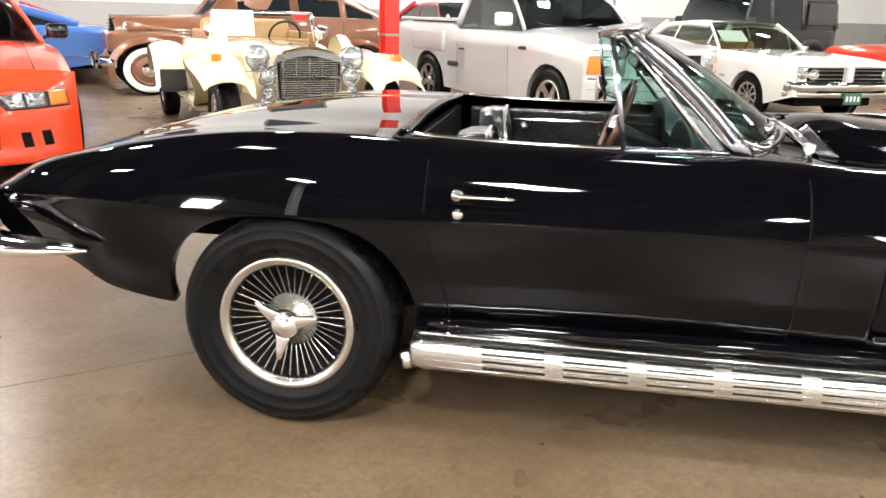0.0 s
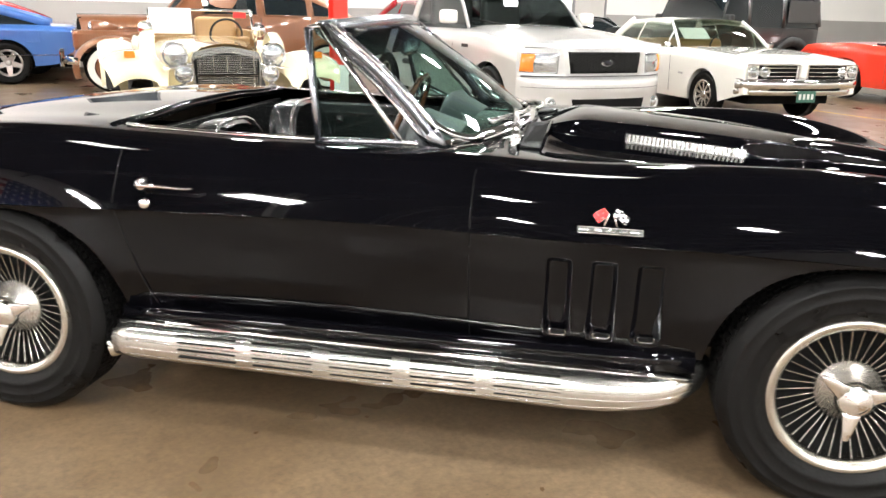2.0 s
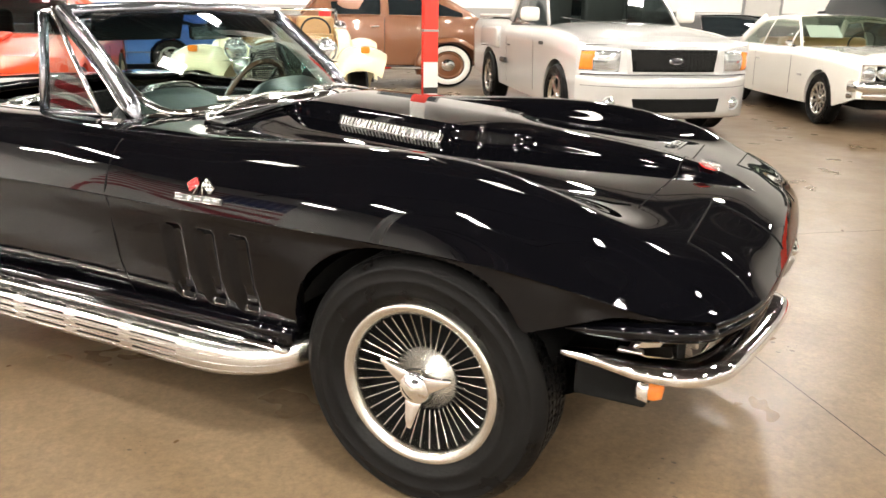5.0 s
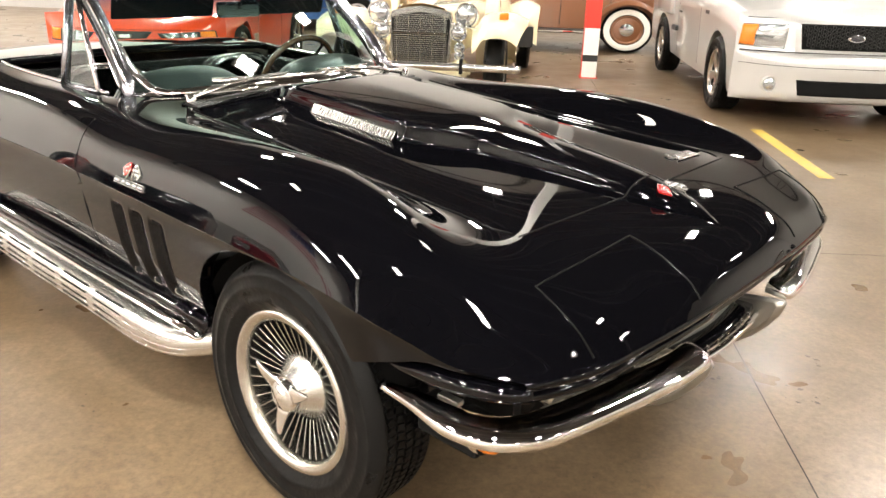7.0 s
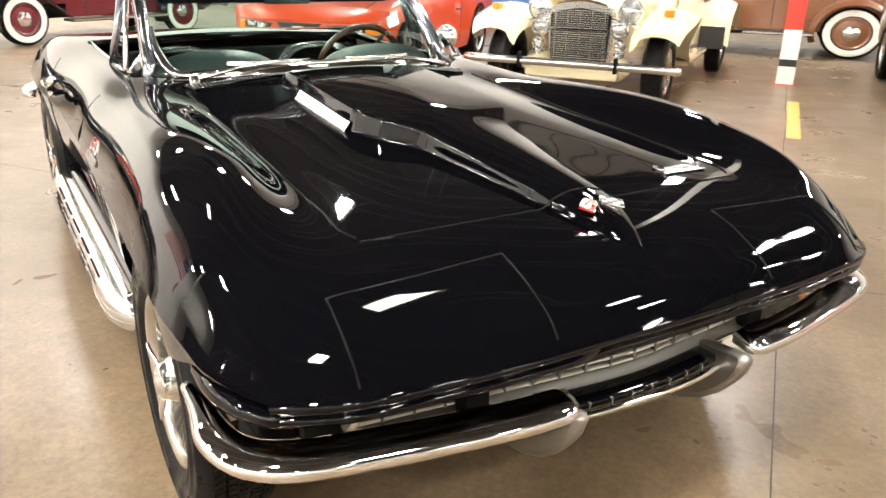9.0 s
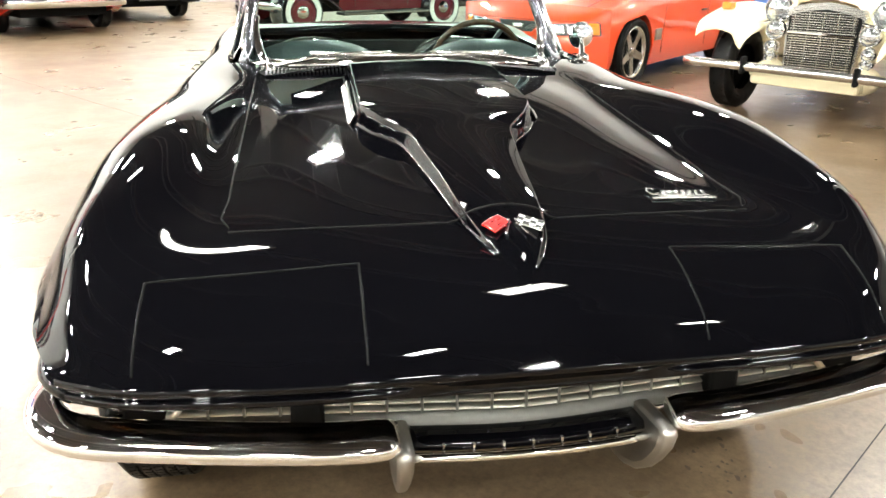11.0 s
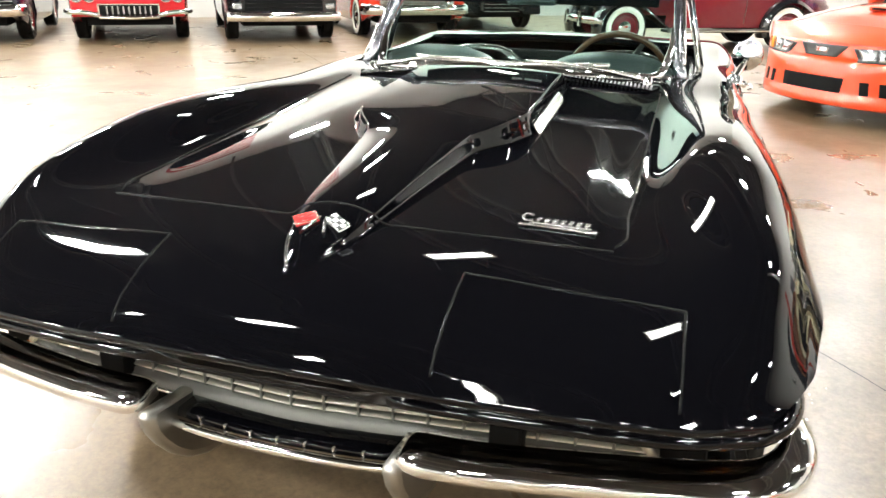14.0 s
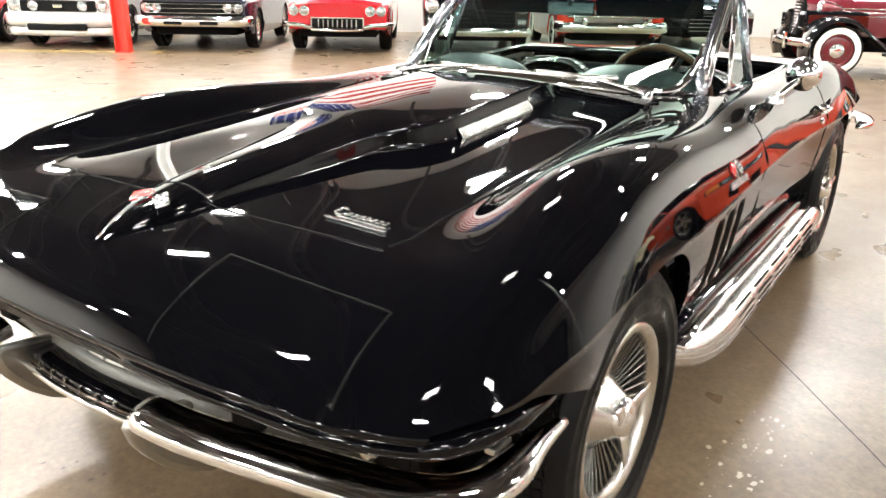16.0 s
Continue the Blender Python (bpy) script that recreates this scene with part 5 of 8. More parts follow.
mesh_part("column", *tube([m @ Vector((0, 0, -0.02)), m @ Vector((0, 0, -0.3))], 0.025, 10), M_TRIM, sw)

# outside mirror on the driver's door
om = new("door_mirror")
om.parent = car
om["label"] = "round chrome door mirror on a stalk"
mesh_part("mirror_head", *moved(lathe([(0.0, 0.045), (0.025, 0.040), (0.045, 0.02), (0.052, 0.0), (0.05, -0.006), (0.0, -0.006)], 28, "x"), Matrix.Translation((0.955, 0.845, 0.955)) @ pose(0, 0, 0, 0, 0, 8) @ Matrix.Diagonal((1.15, 1.15, 1.15, 1))), M_CHROME, om)
mesh_part("mirror_stalk", *tube([(1.12, 0.80, 0.885), (1.05, 0.82, 0.915), (0.965, 0.845, 0.945)], 0.012, 10, 10), M_CHROME, om)
mesh_part("mirror_foot", *moved(lathe([(0.03, -0.01), (0.026, 0.01), (0.012, 0.02)], 14, "z"), pose(1.125, 0.80, 0.88)), M_CHROME, om)


# ---- badges ----
def script_mark(name, m, words_width, h, mat, parent):
    """A word-sized chrome mark of plain strokes."""
    root = new(name)
    root.parent = parent
    root.matrix_basis = m
    root["label"] = "small chrome name mark in plain strokes"
    part("underline", box(words_width, h * 0.16, 0.004, (0, -h * 0.55, 0.002), 0.001), mat, root)
    part("underline", box(words_width * 0.8, h * 0.10, 0.004, (0.03 * words_width, -h * 0.30, 0.002), 0.001), mat, root)
    mesh_part("stroke", *tube([(-0.36 * words_width, 0.35 * h, 0.003), (-0.44 * words_width, 0.45 * h, 0.003), (-0.48 * words_width, 0.1 * h, 0.003), (-0.42 * words_width, -0.2 * h, 0.003), (-0.34 * words_width, -0.12 * h, 0.003)], 0.0028, 6, 14), mat, root)
    for k in range(7):
        x = (-0.26 + 0.105 * k) * words_width
        part("stroke", box(0.05 * words_width, h * 0.34, 0.005, (x, 0, 0.003), 0.0015, pose(0, 0, 0, 0, 0, -14)), mat, root)
    return root


nz = lambda x, y: (Vector((-(on_top(x + 0.02, y) - on_top(x - 0.02, y)) / 0.04, -(on_top(x, y + 0.02) - on_top(x, y - 0.02)) / 0.04, 1))).normalized()


def on_hood(x, y):
    """A frame on the hood whose x runs to the car's left and whose y runs to the windscreen."""
    n = nz(x, y)
    ex = (Vector((0, 1, 0)) - n * n.y).normalized()
    ey = n.cross(ex)
    m = Matrix((ex, ey, n)).transposed().to_4x4()
    m.translation = (x, y, on_top(x, y) + 0.001)
    return m


def flags(name, m, s, parent):
    root = new(name)
    root.parent = parent
    root.matrix_basis = m
    root["label"] = "small crossed-flags emblem, one red, one chequered"
    shapes = {-1: [(-0.058, -0.001), (-0.042, 0.014), (-0.023, 0.025), (-0.012, 0.012), (-0.004, 0.001), (-0.020, -0.010), (-0.038, -0.026), (-0.047, -0.014)],
              1: [(0.006, 0.001), (0.012, 0.014), (0.018, 0.025), (0.036, 0.012), (0.058, -0.005), (0.053, -0.016), (0.046, -0.027), (0.028, -0.012)]}
    for k in (-1, 1):
        o = [(x * s, y * s, 0.005) for x, y in shapes[k]][::-1]
        fp = mesh_part("flag", *solid_fan(o, 0.004), M_ENAMEL_RED if k < 0 else M_ENAMEL_WHITE, root, "red enamel flag" if k < 0 else "black and white chequered flag", smooth=False)
        mesh_part("flag_edge", *tube([*o, o[0]], 0.0013 * s, 5), M_CHROME, fp)
        if k > 0:
            u, w, c = Vector((0.0405, -0.0275, 0)), Vector((0.0118, 0.0235, 0)), Vector((0.0062, 0.0015, 0.0058))
            for i in range(4):
                for j in range(3):
                    if (i + j) % 2:
                        q = [c + u * (i + a) / 4 + w * (j + b) / 3 for a, b in ((0, 0), (1, 0), (1, 1), (0, 1))]
                        mesh_part("check", *solid_fan([(p.x * s, p.y * s, p.z) for p in q], 0.001), M_TRIM, fp, smooth=False)
        else:
            for x, y in ((-0.040, 0.001), (-0.026, 0.008), (-0.028, -0.008)):
                part("mark", box(0.010 * s, 0.003 * s, 0.0015, (x * s, y * s, 0.0062), 0.0005, pose(0, 0, 0, 0, 0, 35)), M_CHROME, fp)
        mesh_part("staff", *tube([(-0.006 * k * s, 0.010 * s, 0.004), (0.008 * -k * s, 0.0, 0.004), (0.020 * -k * s, -0.034 * s, 0.004)], 0.0022 * s, 6), M_CHROME, root)
    return root


M_BADGE = material("bright_badge_metal", (0.52, 0.52, 0.51), 0.26, 1.0)
flags("hood_emblem", on_hood(3.020, 0.0), 1.05, car)
script_mark("hood_script", on_hood(2.848, 0.425), 0.150, 0.05, M_BADGE, car)
for sg in (-1, 1):
    x, z = 1.835, 0.785
    y = on_side(x, z)
    y2 = on_side(x, z + 0.03)
    lean = math.degrees(math.atan2(y - y2, 0.03))
    m = Matrix.Translation((x, sg * (y + 0.001), z)) @ pose(0, 0, 0, 90 - lean, 0, 0 if sg < 0 else 180)
    flags("fender_emblem", m, 0.80, car)
    m2 = Matrix.Translation((x, sg * (on_side(x, z - 0.036) + 0.001), z - 0.036)) @ pose(0, 0, 0, 90 - lean, 0, 0 if sg < 0 else 180)
    pl = part("fender_plate", box(0.165, 0.018, 0.005, (0, 0, 0.002), 0.002), M_TRIM, car, "dark plate with a chrome rim")
    pl.matrix_basis = m2
    for dy in (-0.008, 0.008):
        part("plate_rim", box(0.165, 0.0025, 0.004, (0, dy, 0.004), 0.001), M_BADGE, pl)
    for dx, w in ((-0.066, 0.028), (-0.030, 0.020), (0.0, 0.024), (0.032, 0.022), (0.064, 0.026)):
        part("stroke", box(w, 0.007, 0.003, (dx, 0, 0.005), 0.001), M_BADGE, pl)

# ---- the other vehicles of the hall ----
def simple_wheel(root, x, y, R, W, rim_r, style, rim_mat=None, white=False):
    """A wheel at a side of a car; its face looks away from the car's middle."""
    hub = new("wheel")
    hub.parent = root
    out = 1 if y > 0 else -1
    hub.matrix_basis = Matrix.Translation((x, y, R)) @ pose(0, 0, 0, 0, 0, 0 if out > 0 else 180)
    mesh_part("tyre", *lathe(tyre_profile(R, rim_r, W), 40), M_RUBBER, hub)
    h = W / 2
    if white:
        r0, r1 = rim_r + 0.12 * (R - rim_r), rim_r + 0.72 * (R - rim_r)
        mesh_part("whitewall", *lathe([(r0, h * 0.97), (r0 + 0.01, h * 1.035), ((r0 + r1) / 2, h * 1.06), (r1 - 0.01, h * 1.035), (r1, h * 0.97)], 40), M_WHITEWALL, hub, "broad white tyre band")
    mat = rim_mat or M_CHROME
    mesh_part("rim", *lathe([(rim_r + 0.006, h * 0.70), (rim_r + 0.006, h * 0.86), (rim_r - 0.012, h * 0.88), (rim_r - 0.03, h * 0.74), (rim_r - 0.034, h * 0.3)], 36), mat, hub)
    if style == "disc":
        mesh_part("hubcap", *lathe([(rim_r - 0.02, h * 0.55), (rim_r * 0.75, h * 0.70), (rim_r * 0.55, h * 0.66), (rim_r * 0.46, h * 0.72), (rim_r * 0.40, h * 0.88), (rim_r * 0.2, h * 1.0), (0, h * 1.04)], 32), mat, hub)
        if white:
            mesh_part("chrome_cap", *lathe([(rim_r * 0.46, h * 0.74), (rim_r * 0.40, h * 0.94), (rim_r * 0.2, h * 1.08), (0, h * 1.12)], 28), M_CHROME, hub)
    else:
        mesh_part("barrel", *lathe([(rim_r - 0.033, h * 0.6), (rim_r - 0.034, 0.0), (0, 0.0)], 28), M_DARK, hub)
        n = 5 if style == "five" else 10
        spoke = None
        for k in range(n):
            if spoke is None:
                w = 0.075 if n == 5 else 0.035
                o = [(0.03, -w * 0.6, 0), (rim_r - 0.02, -w * 0.42, 0), (rim_r - 0.02, w * 0.42, 0), (0.03, w * 0.6, 0)]
                V = [(a, h * (0.62 if a < 0.1 else 0.78), b) for a, b, _ in o] + [(a, h * (0.62 if a < 0.1 else 0.78) - 0.03, b * 1.1) for a, b, _ in o]
                F = [(0, 1, 2, 3), (4, 7, 6, 5)] + [(i, i + 4, (i + 1) % 4 + 4, (i + 1) % 4) for i in range(4)]
                spoke = mesh_part("spoke", V, F, mat, hub, smooth=False)
                o = spoke
            else:
                o = new("spoke", spoke.data)
                o.parent = hub
            o.matrix_basis = pose(0, 0, 0, 0, 360 / n * k + 20, 0)
        mesh_part("hub_cap", *lathe([(0.055, h * 0.5), (0.05, h * 0.72), (0.03, h * 0.78), (0, h * 0.8)], 18), mat, hub)
    return hub


def car_body(root, S, mat):
    """Body of a car from its side line, plan and wheels. x runs forward from the middle, y to the left."""
    w = S["W"] / 2
    top = soft_line(*zip(*S["top"]))
    plan = soft_line(*zip(*S["plan"]))
    low = soft_line(*zip(*S["low"]))
    R, wheels = S["R"], S["axles"]
    ar = S.get("arch", R * 1.16)
    drop = S.get("shoulder", 0.10)
    crown = S.get("crown", 0.035)
    x0, x1 = S["top"][0][0], S["top"][-1][0]
    cols = [np.linspace(x0, x1, 46)]
    for c in wheels:
        t = np.linspace(-1, 1, 19)
        cols.append(c + ar * np.sign(t) * (1 - (1 - np.abs(t)) ** 2.2))
    cols.append(x1 - 0.15 * np.linspace(0, 1, 6) ** 2)
    cols.append(x0 + 0.15 * np.linspace(0, 1, 6) ** 2)
    cols = np.unique(np.round(np.clip(np.concatenate(cols), x0, x1), 4))
    T = np.zeros((len(cols), 12, 3))
    B = np.zeros((len(cols), 12, 3))
    hips = S.get("hips", 0.0)
    for i, x in enumerate(cols):
        zt, wi, zl = float(top(x)), w * float(plan(x)), float(low(x))
        for c in wheels:
            q = abs(x - c) / ar
            if q < 1:
                zl = max(zl, R * 0.96 + ar * math.sqrt(1 - q * q) if q < 0.999 else zl)
        zs = zt - drop
        zl = min(zl, zs - 0.02)
        yy = np.array([0, 0.3, 0.55, 0.72, 0.82, 0.89, 0.935, 0.965, 0.985, 0.995, 1.0, 1.0]) * wi
        zz = zt + np.array([crown, crown * 0.95, crown * 0.75, crown * 0.4, hips, -0.006 + hips, -0.16 * drop + hips * 0.8, -0.35 * drop, -0.55 * drop, -0.75 * drop, -0.9 * drop, -drop])
        T[i] = np.stack([np.full(12, x), yy, zz], 1)
        v = np.linspace(0, 1, 12)
        z = zs + (zl - zs) * v
        tuck = wi * (1 - 0.012 * ((zs - z) / 0.3) - 0.05 * np.clip((0.42 - z) / 0.25, 0, 1) ** 2)
        B[i] = np.stack([np.full(12, x), tuck, z], 1)
    full = np.concatenate([T, B[:, 1:]], 1)
    half = grid(full)
    lip = grid(np.stack([B[:, -1], B[:, -1] + np.array([0, -0.12, 0.02])], 1))
    pieces = [half, mirror_y(half), lip, mirror_y(lip)]
    for i in (0, len(cols) - 1):
        row = full[i]
        ring_pts = [tuple(p) for p in row] + [(p[0], -p[1], p[2]) for p in row[::-1]]
        pieces.append((ring_pts, [tuple(range(len(ring_pts)))]))
    v, f = join_lists(*pieces)
    b = mesh_part("body", v, f, mat, root, S.get("body_label", ""))
    me = b.data
    sharp = [p.index for p in me.polygons if len(p.vertices) > 4]
    for k in sharp:
        me.polygons[k].use_smooth = False
    part("underbody", box((x1 - x0) * 0.92, S["W"] * 0.70, 0.16, ((x0 + x1) / 2, 0, S["low"][len(S["low"]) // 2][1] + 0.10)), M_DARK, root)
    return top, plan


def greenhouse(root, S, mat, glass_mat=None):
    """Windows, pillars and roof. cabin: screen foot, screen head, roof rear, rear window foot, roof height, foot half width, roof half width, pillar places."""
    xf, xh, xr, xb, zr, wb, wr, posts = S["cabin"]
    top = soft_line(*zip(*S["top"]))
    prof = [(xf, float(top(xf)) + 0.01), (xf + (xh - xf) * 0.5, 0.0), (xh, zr - 0.025), ((xh + xr) / 2, zr), (xr, zr - 0.035), ((xr + xb) / 2, 0.0), (xb, float(top(xb)) + 0.01)]
    prof[1] = ((xf + xh) / 2 + 0.03, (prof[0][1] + prof[2][1]) / 2 + 0.03)
    prof[5] = ((xr + xb) / 2 - 0.03, (prof[4][1] + prof[6][1]) / 2 + 0.03)
    belt = min(prof[0][1], prof[6][1]) - 0.03

    def wid(z):
        return wb + (wr - wb) * max(0, min(1, (z - belt) / (zr - belt)))

    p = np.array(prof)
    s = np.r_[0, np.cumsum(np.hypot(np.diff(p[:, 0]), np.diff(p[:, 1])))]
    q = np.linspace(0, s[-1], 31)
    px, pz = soft_line(s, p[:, 0])(q) if np.all(np.diff(p[:, 0]) < 0) else np.interp(q, s, p[:, 0]), np.interp(q, s, p[:, 1])
    rows = []
    for x, z in zip(px, pz):
        w = wid(z)
        rows.append([(x, w * 1.0 + 0.0, min(z - 0.02, z)), (x, w * 0.96, z), (x, w * 0.6, z + 0.018), (x, 0, z + 0.025), (x, -w * 0.6, z + 0.018), (x, -w * 0.96, z), (x, -w, z - 0.02)])
    P = np.array(rows)
    gm = glass_mat or M_CARGLASS
    pieces = [grid(P)]
    for sg in (1, -1):
        side = np.array([[(x, sg * wid(z), z - 0.02), (x, sg * wid((z + belt) / 2) * 1.005, (z - 0.02 + belt) / 2), (x, sg * wb, belt)] for x, z in zip(px, pz)])
        pieces.append(grid(side, sg < 0))
    v, f = join_lists(*pieces)
    mesh_part("window_glass", v, f, gm, root, "dark car window glass")
    # roof skin a little proud of the glass
    keep = [i for i in range(len(px)) if xr - 0.02 <= px[i] <= xh + 0.02]
    if len(keep) > 2:
        rr = []
        for i in keep:
            x, z = px[i], pz[i]
            w = wid(z)
            rr.append([(x, w + 0.012, z - 0.075), (x, w + 0.010, z - 0.02), (x, w * 0.95, z + 0.012), (x, w * 0.6, z + 0.03), (x, 0, z + 0.037), (x, -w * 0.6, z + 0.03), (x, -w * 0.95, z + 0.012), (x, -w - 0.010, z - 0.02), (x, -w - 0.012, z - 0.075)])
        mesh_part("roof", *grid(np.array(rr)), mat, root)
    for sg in (1, -1):
        for (a, b, th) in ((0, 2, 0.03), (6, 4, 0.075)):
            A, Bp = prof[a], prof[b]
            pts = [Vector((A[0] + (Bp[0] - A[0]) * t, sg * (wid(A[1] + (Bp[1] - A[1]) * t) - 0.004), A[1] + (Bp[1] - A[1]) * t + 0.02 * math.sin(math.pi * t))) for t in np.linspace(0, 1, 6)]
            mesh_part("pillar", *sweep(pts, ring(th, 8, 0.6), up=(0, 1, 0)), mat, root)
        for x, th in posts:
            zt = float(np.interp(-x, -px, pz))
            pts = [(x, sg * (wb + 0.006), belt), (x, sg * (wid((zt + belt) / 2) * 1.005 + 0.006), (zt + belt) / 2), (x, sg * (wid(zt) + 0.006), zt - 0.03)]
            mesh_part("pillar", *sweep(pts, [(-th, -0.006), (th, -0.006), (th, 0.006), (-th, 0.006)], up=(0, sg, 0)), mat, root)
        mesh_part("belt_trim", *sweep([(x, sg * (wb + 0.010), belt + 0.012) for x in np.linspace(xf - 0.03, xb + 0.05, 8)], ring(0.012, 6)), M_CHROME if S.get("bright", True) else M_TRIM, root)


def lamp_round(root, x, y, z, r, name="headlight", mat=None, ring_mat=None):
    lp = mesh_part(name, *moved(lathe([(0.0, 0.035), (r * 0.5, 0.03), (r * 0.9, 0.012), (r, 0.0)], 24, "x"), pose(x, y, z)), mat or M_LENS, root, "clear round lamp" if name == "headlight" else "")
    mesh_part("lamp_ring", *moved(lathe([(r * 0.97, 0.004), (r * 1.02, 0.02), (r * 1.12, 0.012), (r * 1.14, -0.03)], 24, "x"), pose(x, y, z)), ring_mat or M_CHROME, lp)
    return lp


def bow(root, name, x, half, z, h, d, sweep_back, mat, label="", ends=0.0):
    """A bumper or bar across the car that bends back towards its ends."""
    pts = [(x - sweep_back * (abs(y) / half) ** 2.5 - ends * max(0, abs(y) / half - 0.88) / 0.12, y, z) for y in np.linspace(-half, half, 21)]
    sec = [(-d, -h), (0.4 * d, -h), (0.9 * d, -0.6 * h), (d, 0), (0.9 * d, 0.6 * h), (0.4 * d, h), (-d, h)]
    return mesh_part(name, *sweep(pts, sec), mat, root, label)


def grille_bars(root, x, w, z, h, rows, cols, mat, back=None, label="", y0=0.0, bar=0.008, name="grille"):
    g = part(name, box(0.03, w, h, (x - 0.02, y0, z), 0.006), back or M_DARK, root, label)
    for k in range(rows):
        zz = z - h / 2 + h * (k + 0.5) / rows
        part("grille_bar", box(0.02, w * 0.98, bar, (x + 0.002, y0, zz), 0.002, segs=1), mat, g)
    for k in range(cols):
        yy = y0 - w / 2 + w * (k + 0.5) / cols
        part("grille_bar", box(0.016, bar * 0.7, h * 0.96, (x, yy, z), 0.001, segs=1), mat, g)
    return g


def frame_rect(root, x, w, z, h, t, mat, y0=0.0, name="grille_frame"):
    for s in (-1, 1):
        part(name, box(0.035, w + 2 * t, t, (x, y0, z + s * (h + t) / 2), t * 0.3), mat, root)
        part(name, box(0.035, t, h, (x, y0 + s * (w + t) / 2, z), t * 0.3), mat, root)


def side_mirrors(root, x, y, z, mat, s=1.0):
    for sg in (-1, 1):
        part("door_mirror", box(0.10 * s, 0.18 * s, 0.13 * s, (x, sg * (y + 0.09), z), 0.035 * s, segs=3), mat, root, smooth=True)
        mesh_part("mirror_arm", *tube([(x, sg * (y - 0.03), z - 0.06), (x, sg * (y + 0.05), z - 0.02)], 0.02, 6), M_TRIM, root)


def put_wheels(root, S, style, rim_mat=None, white=False, rim=0.62, W=0.21, inset=0.03):
    for c in S["axles"]:
        for sg in (-1, 1):
            simple_wheel(root, c, sg * (S["W"] / 2 - W / 2 - inset), S["R"], W, S["R"] * rim, style, rim_mat, white)


def seam_line(root, pts, r=0.004, mat=None):
    return mesh_part("panel_gap", *tube(pts, r, 5), mat or M_TRIM, root)


def door_lines(root, S, xs, z0, z1):
    w = S["W"] / 2
    plan = soft_line(*zip(*S["plan"]))
    for sg in (-1, 1):
        for x in xs:
            seam_line(root, [(x, sg * (w * float(plan(x)) + 0.0 - 0.012 * w * ((z1 - z) / 0.3)), z) for z in np.linspace(z1, z0, 5)])
        part("door_handle", box(0.14, 0.02, 0.022, ((min(xs) + 0.14), sg * (w * float(plan(min(xs))) + 0.004), z1 - 0.10), 0.008), M_CHROME if S.get("bright", True) else M_TRIM, root)


def parked(name, label, a, b, heading, group="cars in the hall", askew=0.0):
    """heading: '-b', '+a' or '-a': where the nose points in the hall; askew: degrees off the bay's line."""
    turn = {"-b": TURN - 90, "+a": TURN, "-a": TURN + 180}[heading] - askew
    return thing(name, Matrix.Translation(hall(a, b)) @ pose(0, 0, 0, 0, 0, turn), label, "car" if "truck" not in name else "truck", group)


P_ORANGE = paint("orange_paint", (0.66, 0.05, 0.008), rough=0.3)
P_SILVER = paint("silver_paint", (0.56, 0.555, 0.54), 0.4, 0.28)
P_WHITE = paint("white_paint", (0.80, 0.78, 0.72))
P_CREAM = paint("cream_paint", (0.74, 0.66, 0.44))
P_BROWN = paint("brown_paint", (0.19, 0.075, 0.032), 0.15, 0.3)
P_BLUE = paint("blue_paint", (0.055, 0.15, 0.42), 0.3, 0.3)
P_RED = paint("red_paint", (0.33, 0.006, 0.011))
P_MATTBLACK = paint("soft_black_paint", (0.02, 0.02, 0.02), rough=0.4)
P_GLOSSBLACK = paint("gloss_black_paint", (0.005, 0.005, 0.006), rough=0.1)
P_BURGUNDY = paint("burgundy_paint", (0.10, 0.006, 0.012))
P_NAVY = paint("navy_paint", (0.006, 0.0075, 0.020))
P_REDORANGE = paint("red_orange_paint", (0.68, 0.04, 0.018))
M_TAN = material("tan_leather", (0.38, 0.22, 0.09), 0.45, vary=0.15, scale=8, bump=0.2, bump_scale=90)
M_PAPER = material("white_sheet", (0.82, 0.82, 0.80), 0.7, vary=0.02)
M_PLATE = material("green_plate", (0.03, 0.10, 0.07), 0.4)
M_BAR = material("pale_bar", (0.6, 0.62, 0.58), 0.5)


